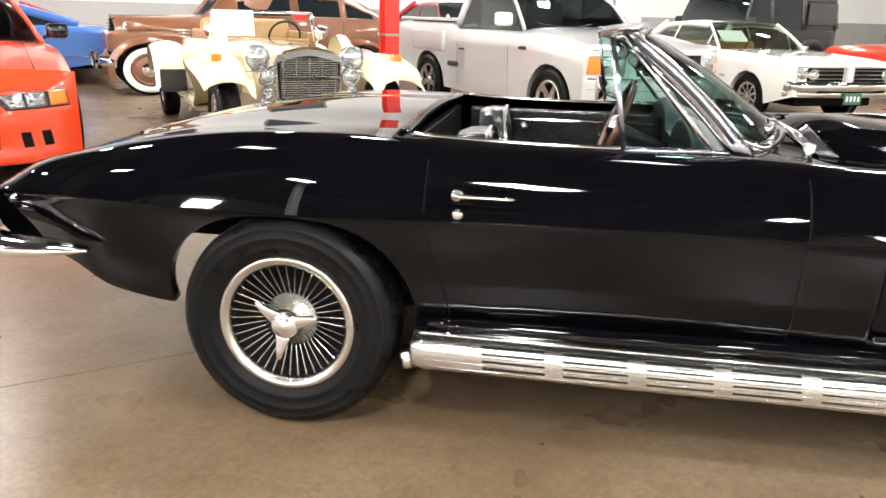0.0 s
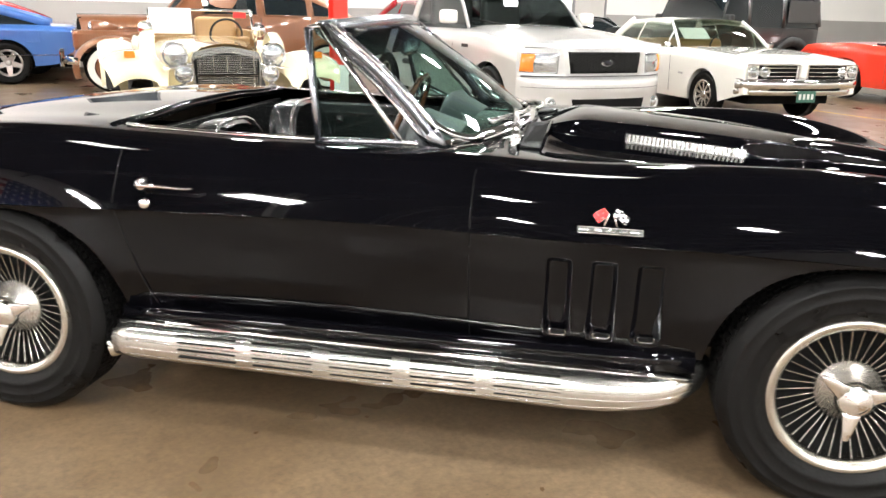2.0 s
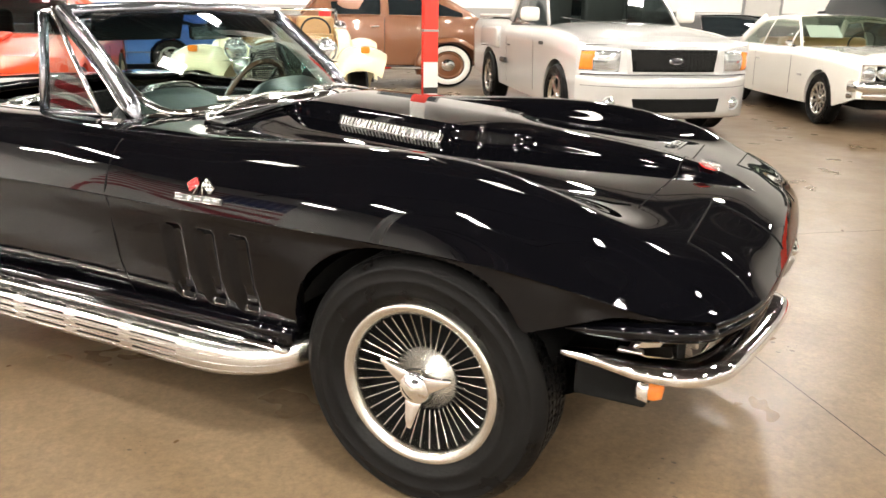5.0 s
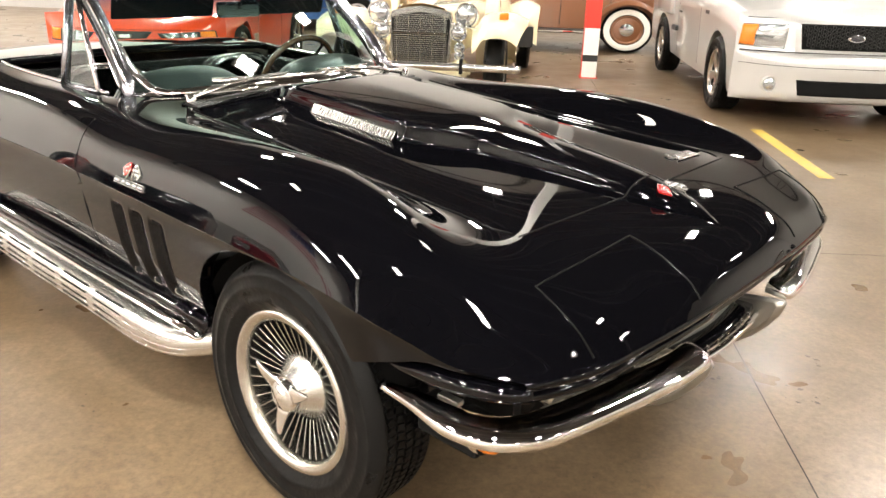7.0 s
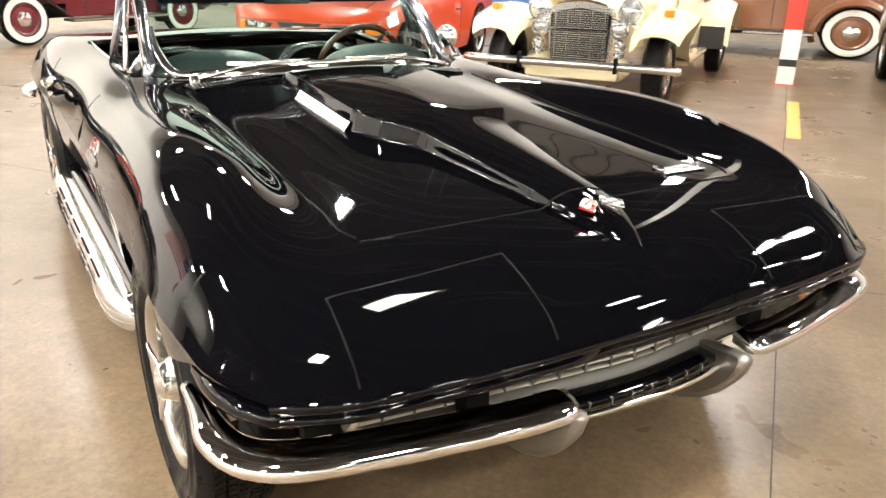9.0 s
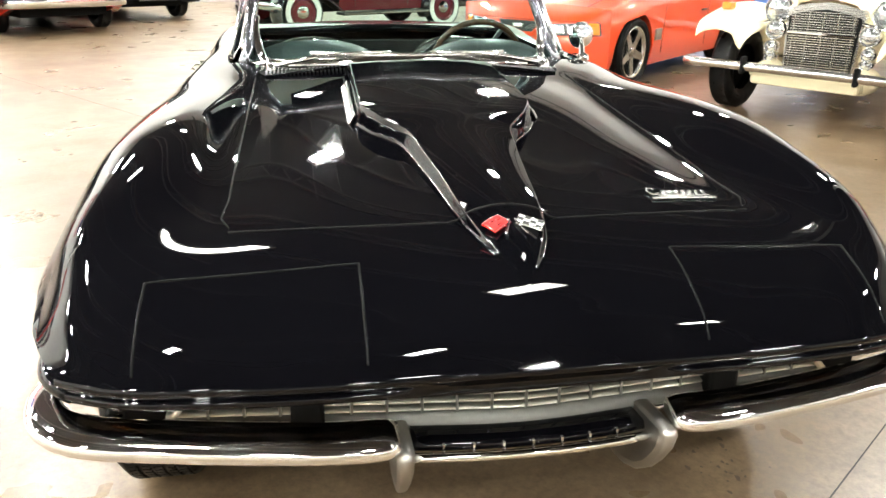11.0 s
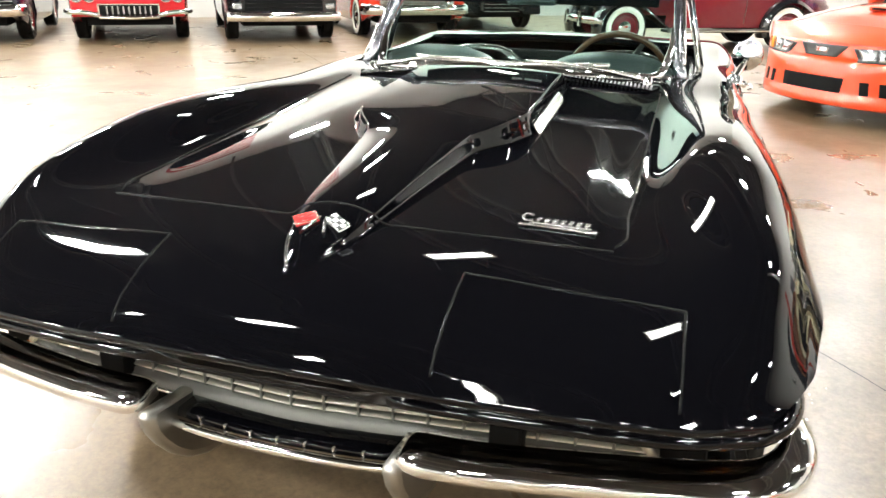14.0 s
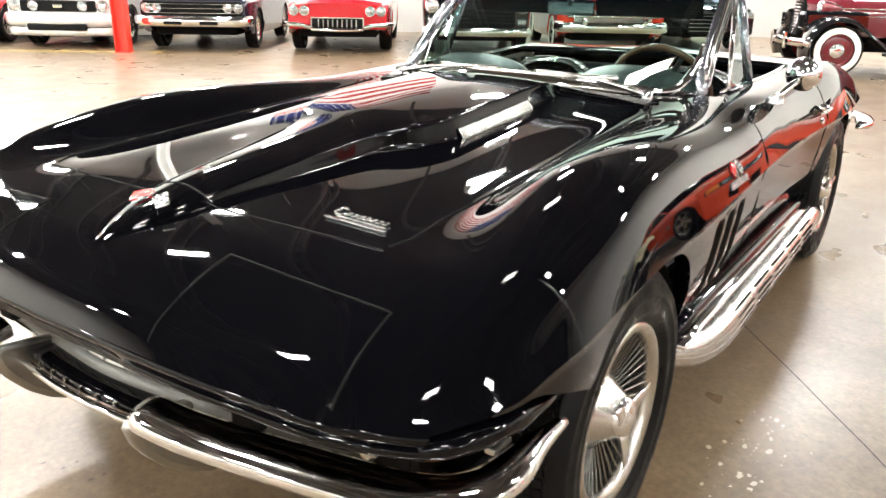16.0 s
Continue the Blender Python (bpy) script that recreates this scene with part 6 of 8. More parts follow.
class Fascia:
    """A curved car front: the profile (x, z) from the hood edge down, drawn back to xb at the corners."""

    def __init__(self, root, xb, half, prof, mat, power=2.6, crown=0.03, label="", name="front_fascia"):
        self.xb, self.half, self.power, self.root = xb, half, power, root
        t = np.r_[0, np.cumsum(np.hypot(*np.diff(np.array(prof), axis=0).T))]
        q = np.linspace(0, t[-1], 44)
        xs, zs = soft_line(t, [p[0] for p in prof])(q), soft_line(t, [p[1] for p in prof])(q)
        self.fx, self.fz = xs[::-1], zs[::-1]
        ys = half * np.sin(np.linspace(-math.pi / 2, math.pi / 2, 41))
        P = np.zeros((len(ys), len(xs), 3))
        for i, y in enumerate(ys):
            k = 1 - (abs(y) / half) ** power
            P[i, :, 0] = xb + (xs - xb) * k
            P[i, :, 1] = y
            P[i, :, 2] = zs + crown * (1 - (y / half) ** 2) * np.clip((xs.max() - xs) / (xs.max() - xb), 0, 1) ** 2 * (zs > 0.5)
        mesh_part(name, *grid(P, True), mat, root, label)

    def at(self, y, z, lift=0.0):
        x = float(np.interp(z, self.fz, self.fx))
        return Vector((self.xb + (x - self.xb) * (1 - (min(abs(y), self.half) / self.half) ** self.power) + lift, y, z))

    def patch(self, name, corners, mat, parent=None, label="", lift=0.006, n=8, bulge=0.0):
        """A piece that follows the front: corners (y, z) wound round, four of them."""
        c = [Vector(q) for q in corners]
        steps = [0, 0.025, *np.linspace(0.025, 0.975, n)[1:-1], 0.975, 1]
        rows = []
        for u in steps:
            row = []
            for v in steps:
                q = c[0].lerp(c[1], u).lerp(c[3].lerp(c[2], u), v)
                edge = min(u, 1 - u, v, 1 - v)
                row.append(self.at(q[0], q[1], (lift if edge > 0 else -0.01) + bulge * math.sin(math.pi * u) * math.sin(math.pi * v)))
            rows.append(row)
        P = np.array(rows)
        d = (P[-1, 0] - P[0, 0])
        e = (P[0, -1] - P[0, 0])
        return mesh_part(name, *grid(P, np.cross(d, e)[0] < 0), mat, parent or self.root, label)


def orange_coupe():
    S = dict(L=4.65, W=1.86, R=0.348, axles=(1.43, -1.25), shoulder=0.16, crown=0.03,
             top=[(-2.32, 0.90), (-2.1, 0.98), (-1.2, 1.0), (0.0, 0.96), (0.85, 0.95), (1.5, 0.87), (1.95, 0.78)],
             plan=[(-2.32, 0.86), (-2.0, 0.95), (-1.2, 1.0), (0, 0.97), (1.3, 1.0), (1.95, 0.96)],
             low=[(-2.32, 0.40), (-1.8, 0.24), (0, 0.19), (1.8, 0.16), (1.95, 0.15)], bright=False,
             cabin=(0.80, 0.10, -0.75, -1.55, 1.34, 0.80, 0.60, ((-0.35, 0.05),)), body_label="bright orange body with a deep front bumper")
    root = parked("muscle_coupe", "bright orange sporty coupe with chrome five-spoke wheels", -1.93, 5.65, "-b", askew=-4.5)
    car_body(root, S, P_ORANGE)
    greenhouse(root, S, P_ORANGE, glass("smoked_glass", (0.16, 0.18, 0.18)))
    put_wheels(root, S, "five", M_PIPE, rim=0.75, W=0.25, inset=0.0)
    F = Fascia(root, 1.95, 0.893, [(1.95, 0.79), (2.08, 0.745), (2.18, 0.69), (2.215, 0.66), (2.225, 0.60), (2.235, 0.56), (2.285, 0.53), (2.305, 0.47), (2.315, 0.38), (2.32, 0.28), (2.345, 0.20), (2.335, 0.165), (2.22, 0.14)], P_ORANGE, label="orange front bumper with slotted intakes")
    for sg in (-1, 1):
        m = lambda *c: [(y * sg, z) for y, z in c]
        hl = F.patch("headlight", m((0.29, 0.645), (0.82, 0.672), (0.84, 0.540), (0.38, 0.535)), M_TRIM, None, "black headlight housing with clear and amber lenses", 0.006)
        F.patch("lens", m((0.35, 0.640), (0.50, 0.655), (0.52, 0.548), (0.42, 0.545)), M_LENS, hl, "", 0.012, 6, 0.012)
        F.patch("lens", m((0.515, 0.656), (0.655, 0.662), (0.665, 0.552), (0.535, 0.548)), M_LENS, hl, "", 0.012, 6, 0.012)
        F.patch("amber_lens", m((0.68, 0.662), (0.805, 0.665), (0.822, 0.552), (0.69, 0.552)), M_AMBER, hl, "", 0.012, 6, 0.010)
        for k in (0.46, 0.60):
            F.patch("intake_slot", m((k, 0.385), (k + 0.07, 0.385), (k + 0.085, 0.27), (k + 0.015, 0.27)), M_DARK, None, "", 0.004)
        part("side_vent", box(0.14, 0.02, 0.12, (0.93, 0.925 * sg, 0.50), 0.006), M_STEEL, root)
    g = F.patch("upper_grille", ((-0.27, 0.662), (0.27, 0.662), (0.17, 0.555), (-0.17, 0.555)), M_TRIM, None, "black mesh upper grille")
    F.patch("grille_badge", ((-0.07, 0.635), (0.07, 0.635), (0.06, 0.595), (-0.06, 0.595)), M_CHROME, g, "plain chrome badge shape", 0.016)
    F.patch("lower_grille", ((-0.34, 0.40), (0.34, 0.40), (0.33, 0.27), (-0.33, 0.27)), M_DARK, None, "black lower air intake", 0.004)
    seam_line(root, [F.at(y, 0.672, 0.002) for y in np.linspace(-0.80, 0.80, 17)], 0.004)
    part("hood_scoop", box(0.42, 0.5, 0.05, (1.25, 0, 0.955), 0.025, pose(0, 0, 0, 0, 5, 0)), P_ORANGE, root)
    part("scoop_mouth", box(0.03, 0.40, 0.022, (1.455, 0, 0.940), 0.008), M_DARK, root)
    for sg in (-1, 1):
        part("seat_back", box(0.15, 0.5, 0.62, (-0.42, 0.36 * sg, 0.90), 0.06, pose(0, 0, 0, 0, -14, 0), segs=3), M_TRIM, root, smooth=True)
    part("dash_top", box(0.45, 1.3, 0.05, (0.55, 0, 0.955), 0.02), M_TRIM, root)
    part("price_tag", box(0.004, 0.20, 0.05, (0.175, 0.34, 1.29), 0.001, pose(0, 0, 0, 0, -55, 0)), M_ENAMEL_RED, root)
    side_mirrors(root, 0.62, 0.84, 1.05, P_GLOSSBLACK)
    door_lines(root, S, (-0.42, 0.78), 0.30, 0.80)
    for sg in (-1, 1):
        seam_line(root, [(x, sg * 0.62, float(soft_line(*zip(*S["top"]))(x)) + 0.022) for x in np.linspace(0.95, 1.93, 6)], 0.004)
    return root


def silver_truck():
    S = dict(L=5.25, W=1.98, R=0.365, axles=(1.72, -1.33), shoulder=0.20, crown=0.06, arch=0.43,
             top=[(-2.62, 1.16), (-2.5, 1.18), (-0.70, 1.18), (-0.62, 1.12), (0.9, 1.12), (1.5, 1.10), (2.15, 1.03), (2.34, 0.99)],
             plan=[(-2.62, 0.92), (-2.4, 0.96), (-1.33, 1.0), (-0.7, 0.95), (0, 0.97), (1.7, 1.0), (2.34, 0.98)],
             low=[(-2.62, 0.46), (-1.8, 0.34), (0, 0.28), (1.8, 0.26), (2.34, 0.24)], bright=False,
             cabin=(0.98, 0.30, -0.48, -0.66, 1.74, 0.84, 0.68, ()), body_label="silver metallic truck body")
    root = parked("pickup_truck", "silver single-cab pickup truck with a stepped bed", 4.93, 6.24, "-b", askew=-1.0)
    car_body(root, S, P_SILVER)
    greenhouse(root, S, P_SILVER, glass("truck_glass", (0.22, 0.25, 0.25)))
    put_wheels(root, S, "five", M_ALU, rim=0.64, W=0.26, inset=0.0)
    # open bed
    part("bed_floor", box(1.74, 1.5, 0.02, (-1.62, 0, 1.235)), M_TRIM, root, "black bed opening")
    for sg in (-1, 1):
        part("bed_rail", box(1.86, 0.09, 0.05, (-1.62, 0.80 * sg, 1.222), 0.02), P_SILVER, root)
        part("bed_step", box(0.26, 0.05, 0.07, (-0.60, 0.95 * sg, 0.64), 0.02), M_TRIM, root)
        part("fender_badge", box(0.16, 0.012, 0.04, (1.18, 0.985 * sg, 0.93), 0.004), M_TRIM, root)
        part("bed_flare", box(1.0, 0.10, 0.30, (-1.33, 0.945 * sg, 0.93), 0.049, segs=3), P_SILVER, root, smooth=True)
    F = Fascia(root, 2.34, 0.968, [(2.34, 1.0), (2.48, 0.975), (2.555, 0.945), (2.585, 0.91), (2.595, 0.80), (2.60, 0.69), (2.605, 0.665), (2.70, 0.65), (2.745, 0.61), (2.75, 0.52), (2.735, 0.43), (2.735, 0.33), (2.70, 0.25), (2.58, 0.22)], P_SILVER, 3.2, 0.05, "silver nose with a body-coloured bumper")
    fr = F.patch("grille_frame", ((-0.535, 0.945), (0.535, 0.945), (0.505, 0.675), (-0.505, 0.675)), P_SILVER, None, "", 0.012)
    g = F.patch("grille", ((-0.500, 0.925), (0.500, 0.925), (0.465, 0.695), (-0.465, 0.695)), M_DARK, fr, "black honeycomb grille with an oval badge", 0.018)
    hexes = []
    for i in range(23):
        for j in range(6):
            y, z = -0.44 + i * 0.040, 0.73 + j * 0.033 + (0.0165 if i % 2 else 0)
            if z > 0.895 or abs(y) > 0.45 - 0.12 * (0.9 - z):
                continue
            V, Fc = lathe([(0.014, 0), (0.014, 0.006), (0.019, 0.006), (0.019, 0)], 6, "x")
            hexes.append(moved((V, Fc), Matrix.Translation(F.at(y, z, 0.018))))
    mesh_part("honeycomb", *join_lists(*hexes), M_TRIM, g, smooth=False)
    bm_at = F.at(0, 0.81, 0.022)
    mesh_part("badge", *moved(lathe([(0, 0.02), (0.05, 0.018), (0.058, 0.01), (0.06, 0)], 24, "x"), Matrix.Translation(bm_at) @ Matrix.Diagonal((1, 1.3, 0.62, 1))), M_CHROME, g, "plain oval chrome badge")
    mesh_part("badge_face", *moved(lathe([(0, 0.024), (0.045, 0.022)], 24, "x"), Matrix.Translation(bm_at) @ Matrix.Diagonal((1, 1.3, 0.62, 1))), P_NAVY, g)
    for sg in (-1, 1):
        m = lambda *c: [(y * sg, z) for y, z in c]
        hl = F.patch("headlight", m((0.565, 0.915), (0.935, 0.905), (0.950, 0.705), (0.580, 0.69)), M_LENS, None, "clear headlight with an amber corner lens", 0.010, 8, 0.02)
        F.patch("amber_lens", m((0.815, 0.900), (0.932, 0.895), (0.947, 0.715), (0.835, 0.708)), M_AMBER, hl, "", 0.022, 6, 0.012)
        at = F.at(0.68 * sg, 0.385, 0.0)
        lamp_round(root, at.x, at.y, at.z, 0.068, "fog_lamp", ring_mat=P_SILVER)
    F.patch("lower_grille", ((-0.50, 0.445), (0.50, 0.445), (0.47, 0.30), (-0.47, 0.30)), M_DARK, None, "black lower intake", 0.004)
    for z, r in ((0.664, 0.010), (0.555, 0.003)):
        seam_line(root, [F.at(y, z, 0.0) for y in np.linspace(-0.93, 0.93, 21)], r)
    seam_line(root, [F.at(y, 0.958, 0.003) for y in np.linspace(-0.9, 0.9, 21)], 0.005)
    for sg in (-1, 1):
        part("seat_back", box(0.15, 0.6, 0.7, (-0.38, 0.38 * sg, 1.15), 0.06, segs=3), M_STEEL, root, "grey cloth seat", smooth=True)
    part("dash_top", box(0.35, 1.4, 0.05, (0.80, 0, 1.12), 0.02), M_TRIM, root)
    side_mirrors(root, 0.78, 0.92, 1.25, P_WHITE, 1.25)
    door_lines(root, S, (-0.50, 0.85), 0.36, 0.95)
    for sg in (-1, 1):
        mesh_part("wiper", *tube([(1.0, 0.1 * sg - 0.2, 1.165), (0.90, 0.45 * sg - 0.2, 1.215)], 0.01, 5), M_TRIM, root)
    return root


def white_coupe():
    S = dict(L=5.15, W=1.86, R=0.335, axles=(1.62, -1.30), shoulder=0.12, crown=0.02, hips=0.012, arch=0.38,
             top=[(-2.57, 0.82), (-2.4, 0.92), (-1.4, 0.95), (0.0, 0.94), (0.75, 0.955), (1.8, 0.92), (2.4, 0.87), (2.55, 0.85)],
             plan=[(-2.57, 0.95), (-2.0, 1.0), (0, 0.98), (1.6, 1.0), (2.3, 0.985), (2.55, 0.97)],
             low=[(-2.57, 0.45), (-1.8, 0.28), (0, 0.23), (1.8, 0.25), (2.4, 0.38), (2.55, 0.42)],
             cabin=(0.75, 0.22, -0.95, -1.45, 1.37, 0.82, 0.64, ((-0.55, 0.012), (0.42, 0.012))), body_label="creamy white sixties coupe body")
    root = parked("hardtop_coupe", "creamy white sixties hardtop with a split grille and twin lamps", 8.55, 6.15, "-b", askew=9.5)
    root.matrix_basis = root.matrix_basis @ Matrix.Diagonal((0.94, 0.94, 0.94, 1))
    car_body(root, S, P_WHITE)
    greenhouse(root, S, P_WHITE, glass("clear_green_glass", (0.55, 0.62, 0.56)))
    put_wheels(root, S, "ten", M_ALU, rim=0.62, W=0.2, inset=0.02)
    for sg in (-1, 1):
        gb = part("grille_half", box(0.06, 0.60, 0.17, (2.535, 0.40 * sg, 0.715), 0.01), M_DARK, root, "black half of the split grille")
        for z in (0.66, 0.715, 0.77):
            part("grille_bar", box(0.03, 0.56, 0.012, (2.565, 0.36 * sg, z), 0.003), M_CHROME, gb)
        frame_rect(root, 2.555, 0.78, 0.715, 0.17, 0.02, M_CHROME, 0.47 * sg)
        for y in (0.62, 0.79):
            lamp_round(root, 2.575, y * sg, 0.715, 0.068)
        part("parking_lamp", box(0.03, 0.16, 0.05, (2.55, 0.68 * sg, 0.505), 0.008), M_AMBER, root)
        part("fender_badge", box(0.12, 0.01, 0.03, (1.05, 0.926 * sg, 0.60), 0.004), M_STEEL, root)
    part("nose_peak", box(0.16, 0.09, 0.20, (2.52, 0, 0.73), 0.03), P_WHITE, root)
    bow(root, "front_bumper", 2.66, 0.93, 0.56, 0.065, 0.05, 0.10, M_CHROME, "broad chrome front bumper", 0.14)
    bow(root, "bumper_lower", 2.61, 0.90, 0.46, 0.05, 0.05, 0.10, M_CHROME, "", 0.14)
    part("bumper_slot", box(0.05, 1.1, 0.05, (2.645, 0, 0.50), 0.01), M_DARK, root)
    pl = part("number_plate", box(0.012, 0.30, 0.15, (2.685, 0.0, 0.40), 0.004), M_PLATE, root, "green number plate with pale bars")
    for k, y in enumerate((-0.10, -0.035, 0.03, 0.095)):
        part("plate_bar", box(0.004, 0.035, 0.07, (2.692, y, 0.40)), M_BAR, pl)
    side_mirrors(root, 0.62, 0.84, 1.0, M_CHROME, 0.55)
    door_lines(root, S, (-0.55, 0.72), 0.32, 0.84)
    sheet = part("paper_sheet", box(0.006, 0.46, 0.26, (0.50, -0.40, 1.16), 0.001, pose(0, 0, 0, 0, -52, 0)), M_PAPER, root, "white paper sheet behind the windscreen")
    part("front_seat", box(0.25, 1.3, 0.5, (-0.35, 0, 0.82), 0.08, segs=3), M_TAN, root, smooth=True)
    part("rear_seat", box(0.25, 1.3, 0.45, (-1.05, 0, 0.82), 0.08, segs=3), M_TAN, root, smooth=True)
    sw = mesh_part("steering_wheel", *moved(lathe([(0.19 + 0.012 * math.cos(t), 0.012 * math.sin(t)) for t in np.linspace(0, 2 * math.pi, 9)], 24, "z"), Matrix.Translation((0.12, 0.36, 1.0)) @ pose(0, 0, 0, 0, -65, 0)), M_TRIM, root)
    return root


def four_by_four():
    S = dict(L=4.2, W=1.8, R=0.40, axles=(1.30, -1.35), shoulder=0.06, crown=0.02, arch=0.48,
             top=[(-2.1, 1.18), (-2.0, 1.20), (0.4, 1.20), (0.5, 1.17), (1.9, 1.12), (2.0, 1.10)], plan=[(-2.1, 0.96), (-1.9, 1.0), (0.4, 1.0), (1.0, 0.86), (2.0, 0.80)],
             low=[(-2.1, 0.6), (-1.7, 0.5), (0, 0.46), (1.6, 0.5), (2.0, 0.6)], bright=False, cabin=(0.55, 0.32, -1.98, -2.07, 1.82, 0.88, 0.80, ((-0.18, 0.05), (-1.1, 0.06))))
    root = parked("off_road_car", "dull black boxy four-door off-road car with flared fenders", 11.45, 9.0, "-a")
    car_body(root, S, P_MATTBLACK)
    greenhouse(root, S, P_MATTBLACK)
    put_wheels(root, S, "five", M_TRIM, rim=0.55, W=0.26, inset=0.0)
    for c in S["axles"]:
        for sg in (-1, 1):
            arc = [(c + 0.50 * math.cos(t), 0.93 * sg, 0.42 + 0.50 * math.sin(t)) for t in np.linspace(0.1, math.pi - 0.1, 11)]
            mesh_part("fender_flare", *sweep(arc, [(-0.09, -0.02), (0.09, -0.02), (0.09, 0.02), (-0.09, 0.02)], up=(0.01, 1, 0)), M_TRIM, root)
    part("hardtop_side", box(0.84, 0.02, 0.42, (-1.60, 0.885, 1.48), 0.005), P_MATTBLACK, root)
    part("hardtop_side", box(0.84, 0.02, 0.42, (-1.60, -0.885, 1.48), 0.005), P_MATTBLACK, root)
    door_lines(root, S, (-1.05, -0.15, 0.55), 0.55, 1.14)
    side_mirrors(root, 0.45, 0.88, 1.32, M_TRIM, 1.2)
    grille_bars(root, 2.02, 0.7, 0.9, 0.35, 0, 7, P_MATTBLACK)
    for sg in (-1, 1):
        lamp_round(root, 2.03, 0.55 * sg, 0.92, 0.09)
    bow(root, "front_bumper", 2.15, 0.75, 0.6, 0.09, 0.08, 0.02, M_TRIM)
    part("spare_wheel", box(0.2, 0.72, 0.72, (-2.2, 0, 1.05), 0.09, segs=3), M_RUBBER, root)
    return root


def low_convertible(name, label, a, b, heading, mat, roof=False, group="cars in the hall"):
    S = dict(L=4.7, W=1.84, R=0.335, axles=(1.45, -1.3), shoulder=0.14, crown=0.03, hips=0.01,
             top=[(-2.35, 0.80), (-2.2, 0.90), (-1.3, 0.95), (-0.2, 0.90), (0.8, 0.93), (1.5, 0.92), (2.1, 0.84), (2.33, 0.72)],
             plan=[(-2.35, 0.9), (-1.8, 1.0), (0, 0.97), (1.5, 1.0), (2.1, 0.96), (2.33, 0.84)], low=[(-2.35, 0.42), (-1.8, 0.28), (0, 0.22), (1.8, 0.24), (2.33, 0.34)],
             cabin=(0.80, 0.30, -0.80, -1.6, 1.30, 0.80, 0.62, ((-0.4, 0.02),)))
    root = parked(name, label, a, b, heading, group)
    car_body(root, S, mat)
    put_wheels(root, S, "ten", M_CHROME, rim=0.62, W=0.22, inset=0.02)
    if roof:
        greenhouse(root, S, mat)
    else:
        top = soft_line(*zip(*S["top"]))
        part("cabin_opening", box(1.5, 1.3, 0.02, (-0.15, 0, 0.958)), M_TRIM, root)
        for sg in (-1, 1):
            part("seat", box(0.18, 0.5, 0.42, (-0.45, 0.36 * sg, 1.0), 0.08, pose(0, 0, 0, 0, -12, 0), segs=3), M_VINYL, root, smooth=True)
            mesh_part("screen_post", *tube([(0.80, 0.74 * sg, 0.93), (0.35, 0.64 * sg, 1.27)], 0.022, 8), M_CHROME, root)
        mesh_part("screen_head", *tube([(0.35, -0.64, 1.27), (0.37, 0, 1.285), (0.35, 0.64, 1.27)], 0.02, 8), M_CHROME, root)
        pn = mesh_part("screen_pane", [(0.80, 0.74, 0.93), (0.80, -0.74, 0.93), (0.35, -0.64, 1.27), (0.35, 0.64, 1.27)], [(0, 1, 2, 3)], M_CLEAR, root, smooth=False)
        sw = mesh_part("steering_wheel", *moved(lathe([(0.19 + 0.014 * math.cos(t), 0.014 * math.sin(t)) for t in np.linspace(0, 2 * math.pi, 9)], 24, "z"), Matrix.Translation((0.25, 0.36, 1.03)) @ pose(0, 0, 0, 0, -65, 0)), M_TRIM, root)
    for sg in (-1, 1):
        for y in (0.52, 0.70):
            lamp_round(root, 2.30 - 0.1 * (y - 0.5), y * sg, 0.62, 0.07)
    grille_bars(root, 2.33, 0.8, 0.60, 0.16, 3, 0, M_CHROME, label="dark grille with bright bars")
    bow(root, "front_bumper", 2.40, 0.90, 0.46, 0.05, 0.05, 0.12, M_CHROME, "chrome front bumper", 0.1)
    side_mirrors(root, 0.6, 0.86, 1.0, mat, 0.7)
    door_lines(root, S, (-0.5, 0.75), 0.32, 0.80)
    return root


def blue_coupe():
    S = dict(L=5.0, W=1.92, R=0.345, axles=(1.55, -1.32), shoulder=0.10, crown=0.03, arch=0.39,
             top=[(-2.5, 0.86), (-2.42, 0.93), (-1.4, 0.96), (0.6, 0.94), (1.6, 0.92), (2.4, 0.86), (2.5, 0.8)], plan=[(-2.5, 0.95), (-2.2, 1.0), (0, 1.0), (1.6, 1.0), (2.5, 0.92)],
             low=[(-2.5, 0.42), (-1.8, 0.30), (0, 0.24), (1.8, 0.26), (2.5, 0.36)], cabin=(0.6, 0.05, -0.75, -2.0, 1.33, 0.82, 0.64, ((-0.4, 0.02),)))
    root = parked("fastback_coupe", "bright blue seventies coupe seen along its rear quarter", -2.53, 12.35, "-a")
    car_body(root, S, P_BLUE)
    greenhouse(root, S, P_BLUE)
    put_wheels(root, S, "five", M_STEEL, rim=0.62, W=0.22, inset=0.02)
    for sg in (-1, 1):
        part("fuel_flap", box(0.20, 0.012, 0.17, (-1.72, 0.962 * sg, 0.76), 0.003), P_BLUE, root)
        mesh_part("flank_trim", *tube([(-2.45, 0.955 * sg, 0.48), (0, 0.962 * sg, 0.46), (1.1, 0.962 * sg, 0.46)], 0.009, 6), M_CHROME, root)
    bow(root, "rear_bumper", -2.5, 0.9, 0.52, 0.05, -0.05, -0.05, M_CHROME)
    door_lines(root, S, (-0.55, 0.75), 0.32, 0.86)
    return root


orange_coupe()
silver_truck()
white_coupe()
four_by_four()
low_convertible("convertible_coupe", "red low convertible with its roof down", 13.0, 5.0, "-b", P_REDORANGE)
blue_coupe()
low_convertible("parked_sedan", "red coupe with a closed roof, parked along the wall", -2.2, 14.45, "-a", P_RED, True)
low_convertible("parked_sedan", "black closed coupe standing behind the other cars", 9.4, 10.8, "-b", P_GLOSSBLACK, True)


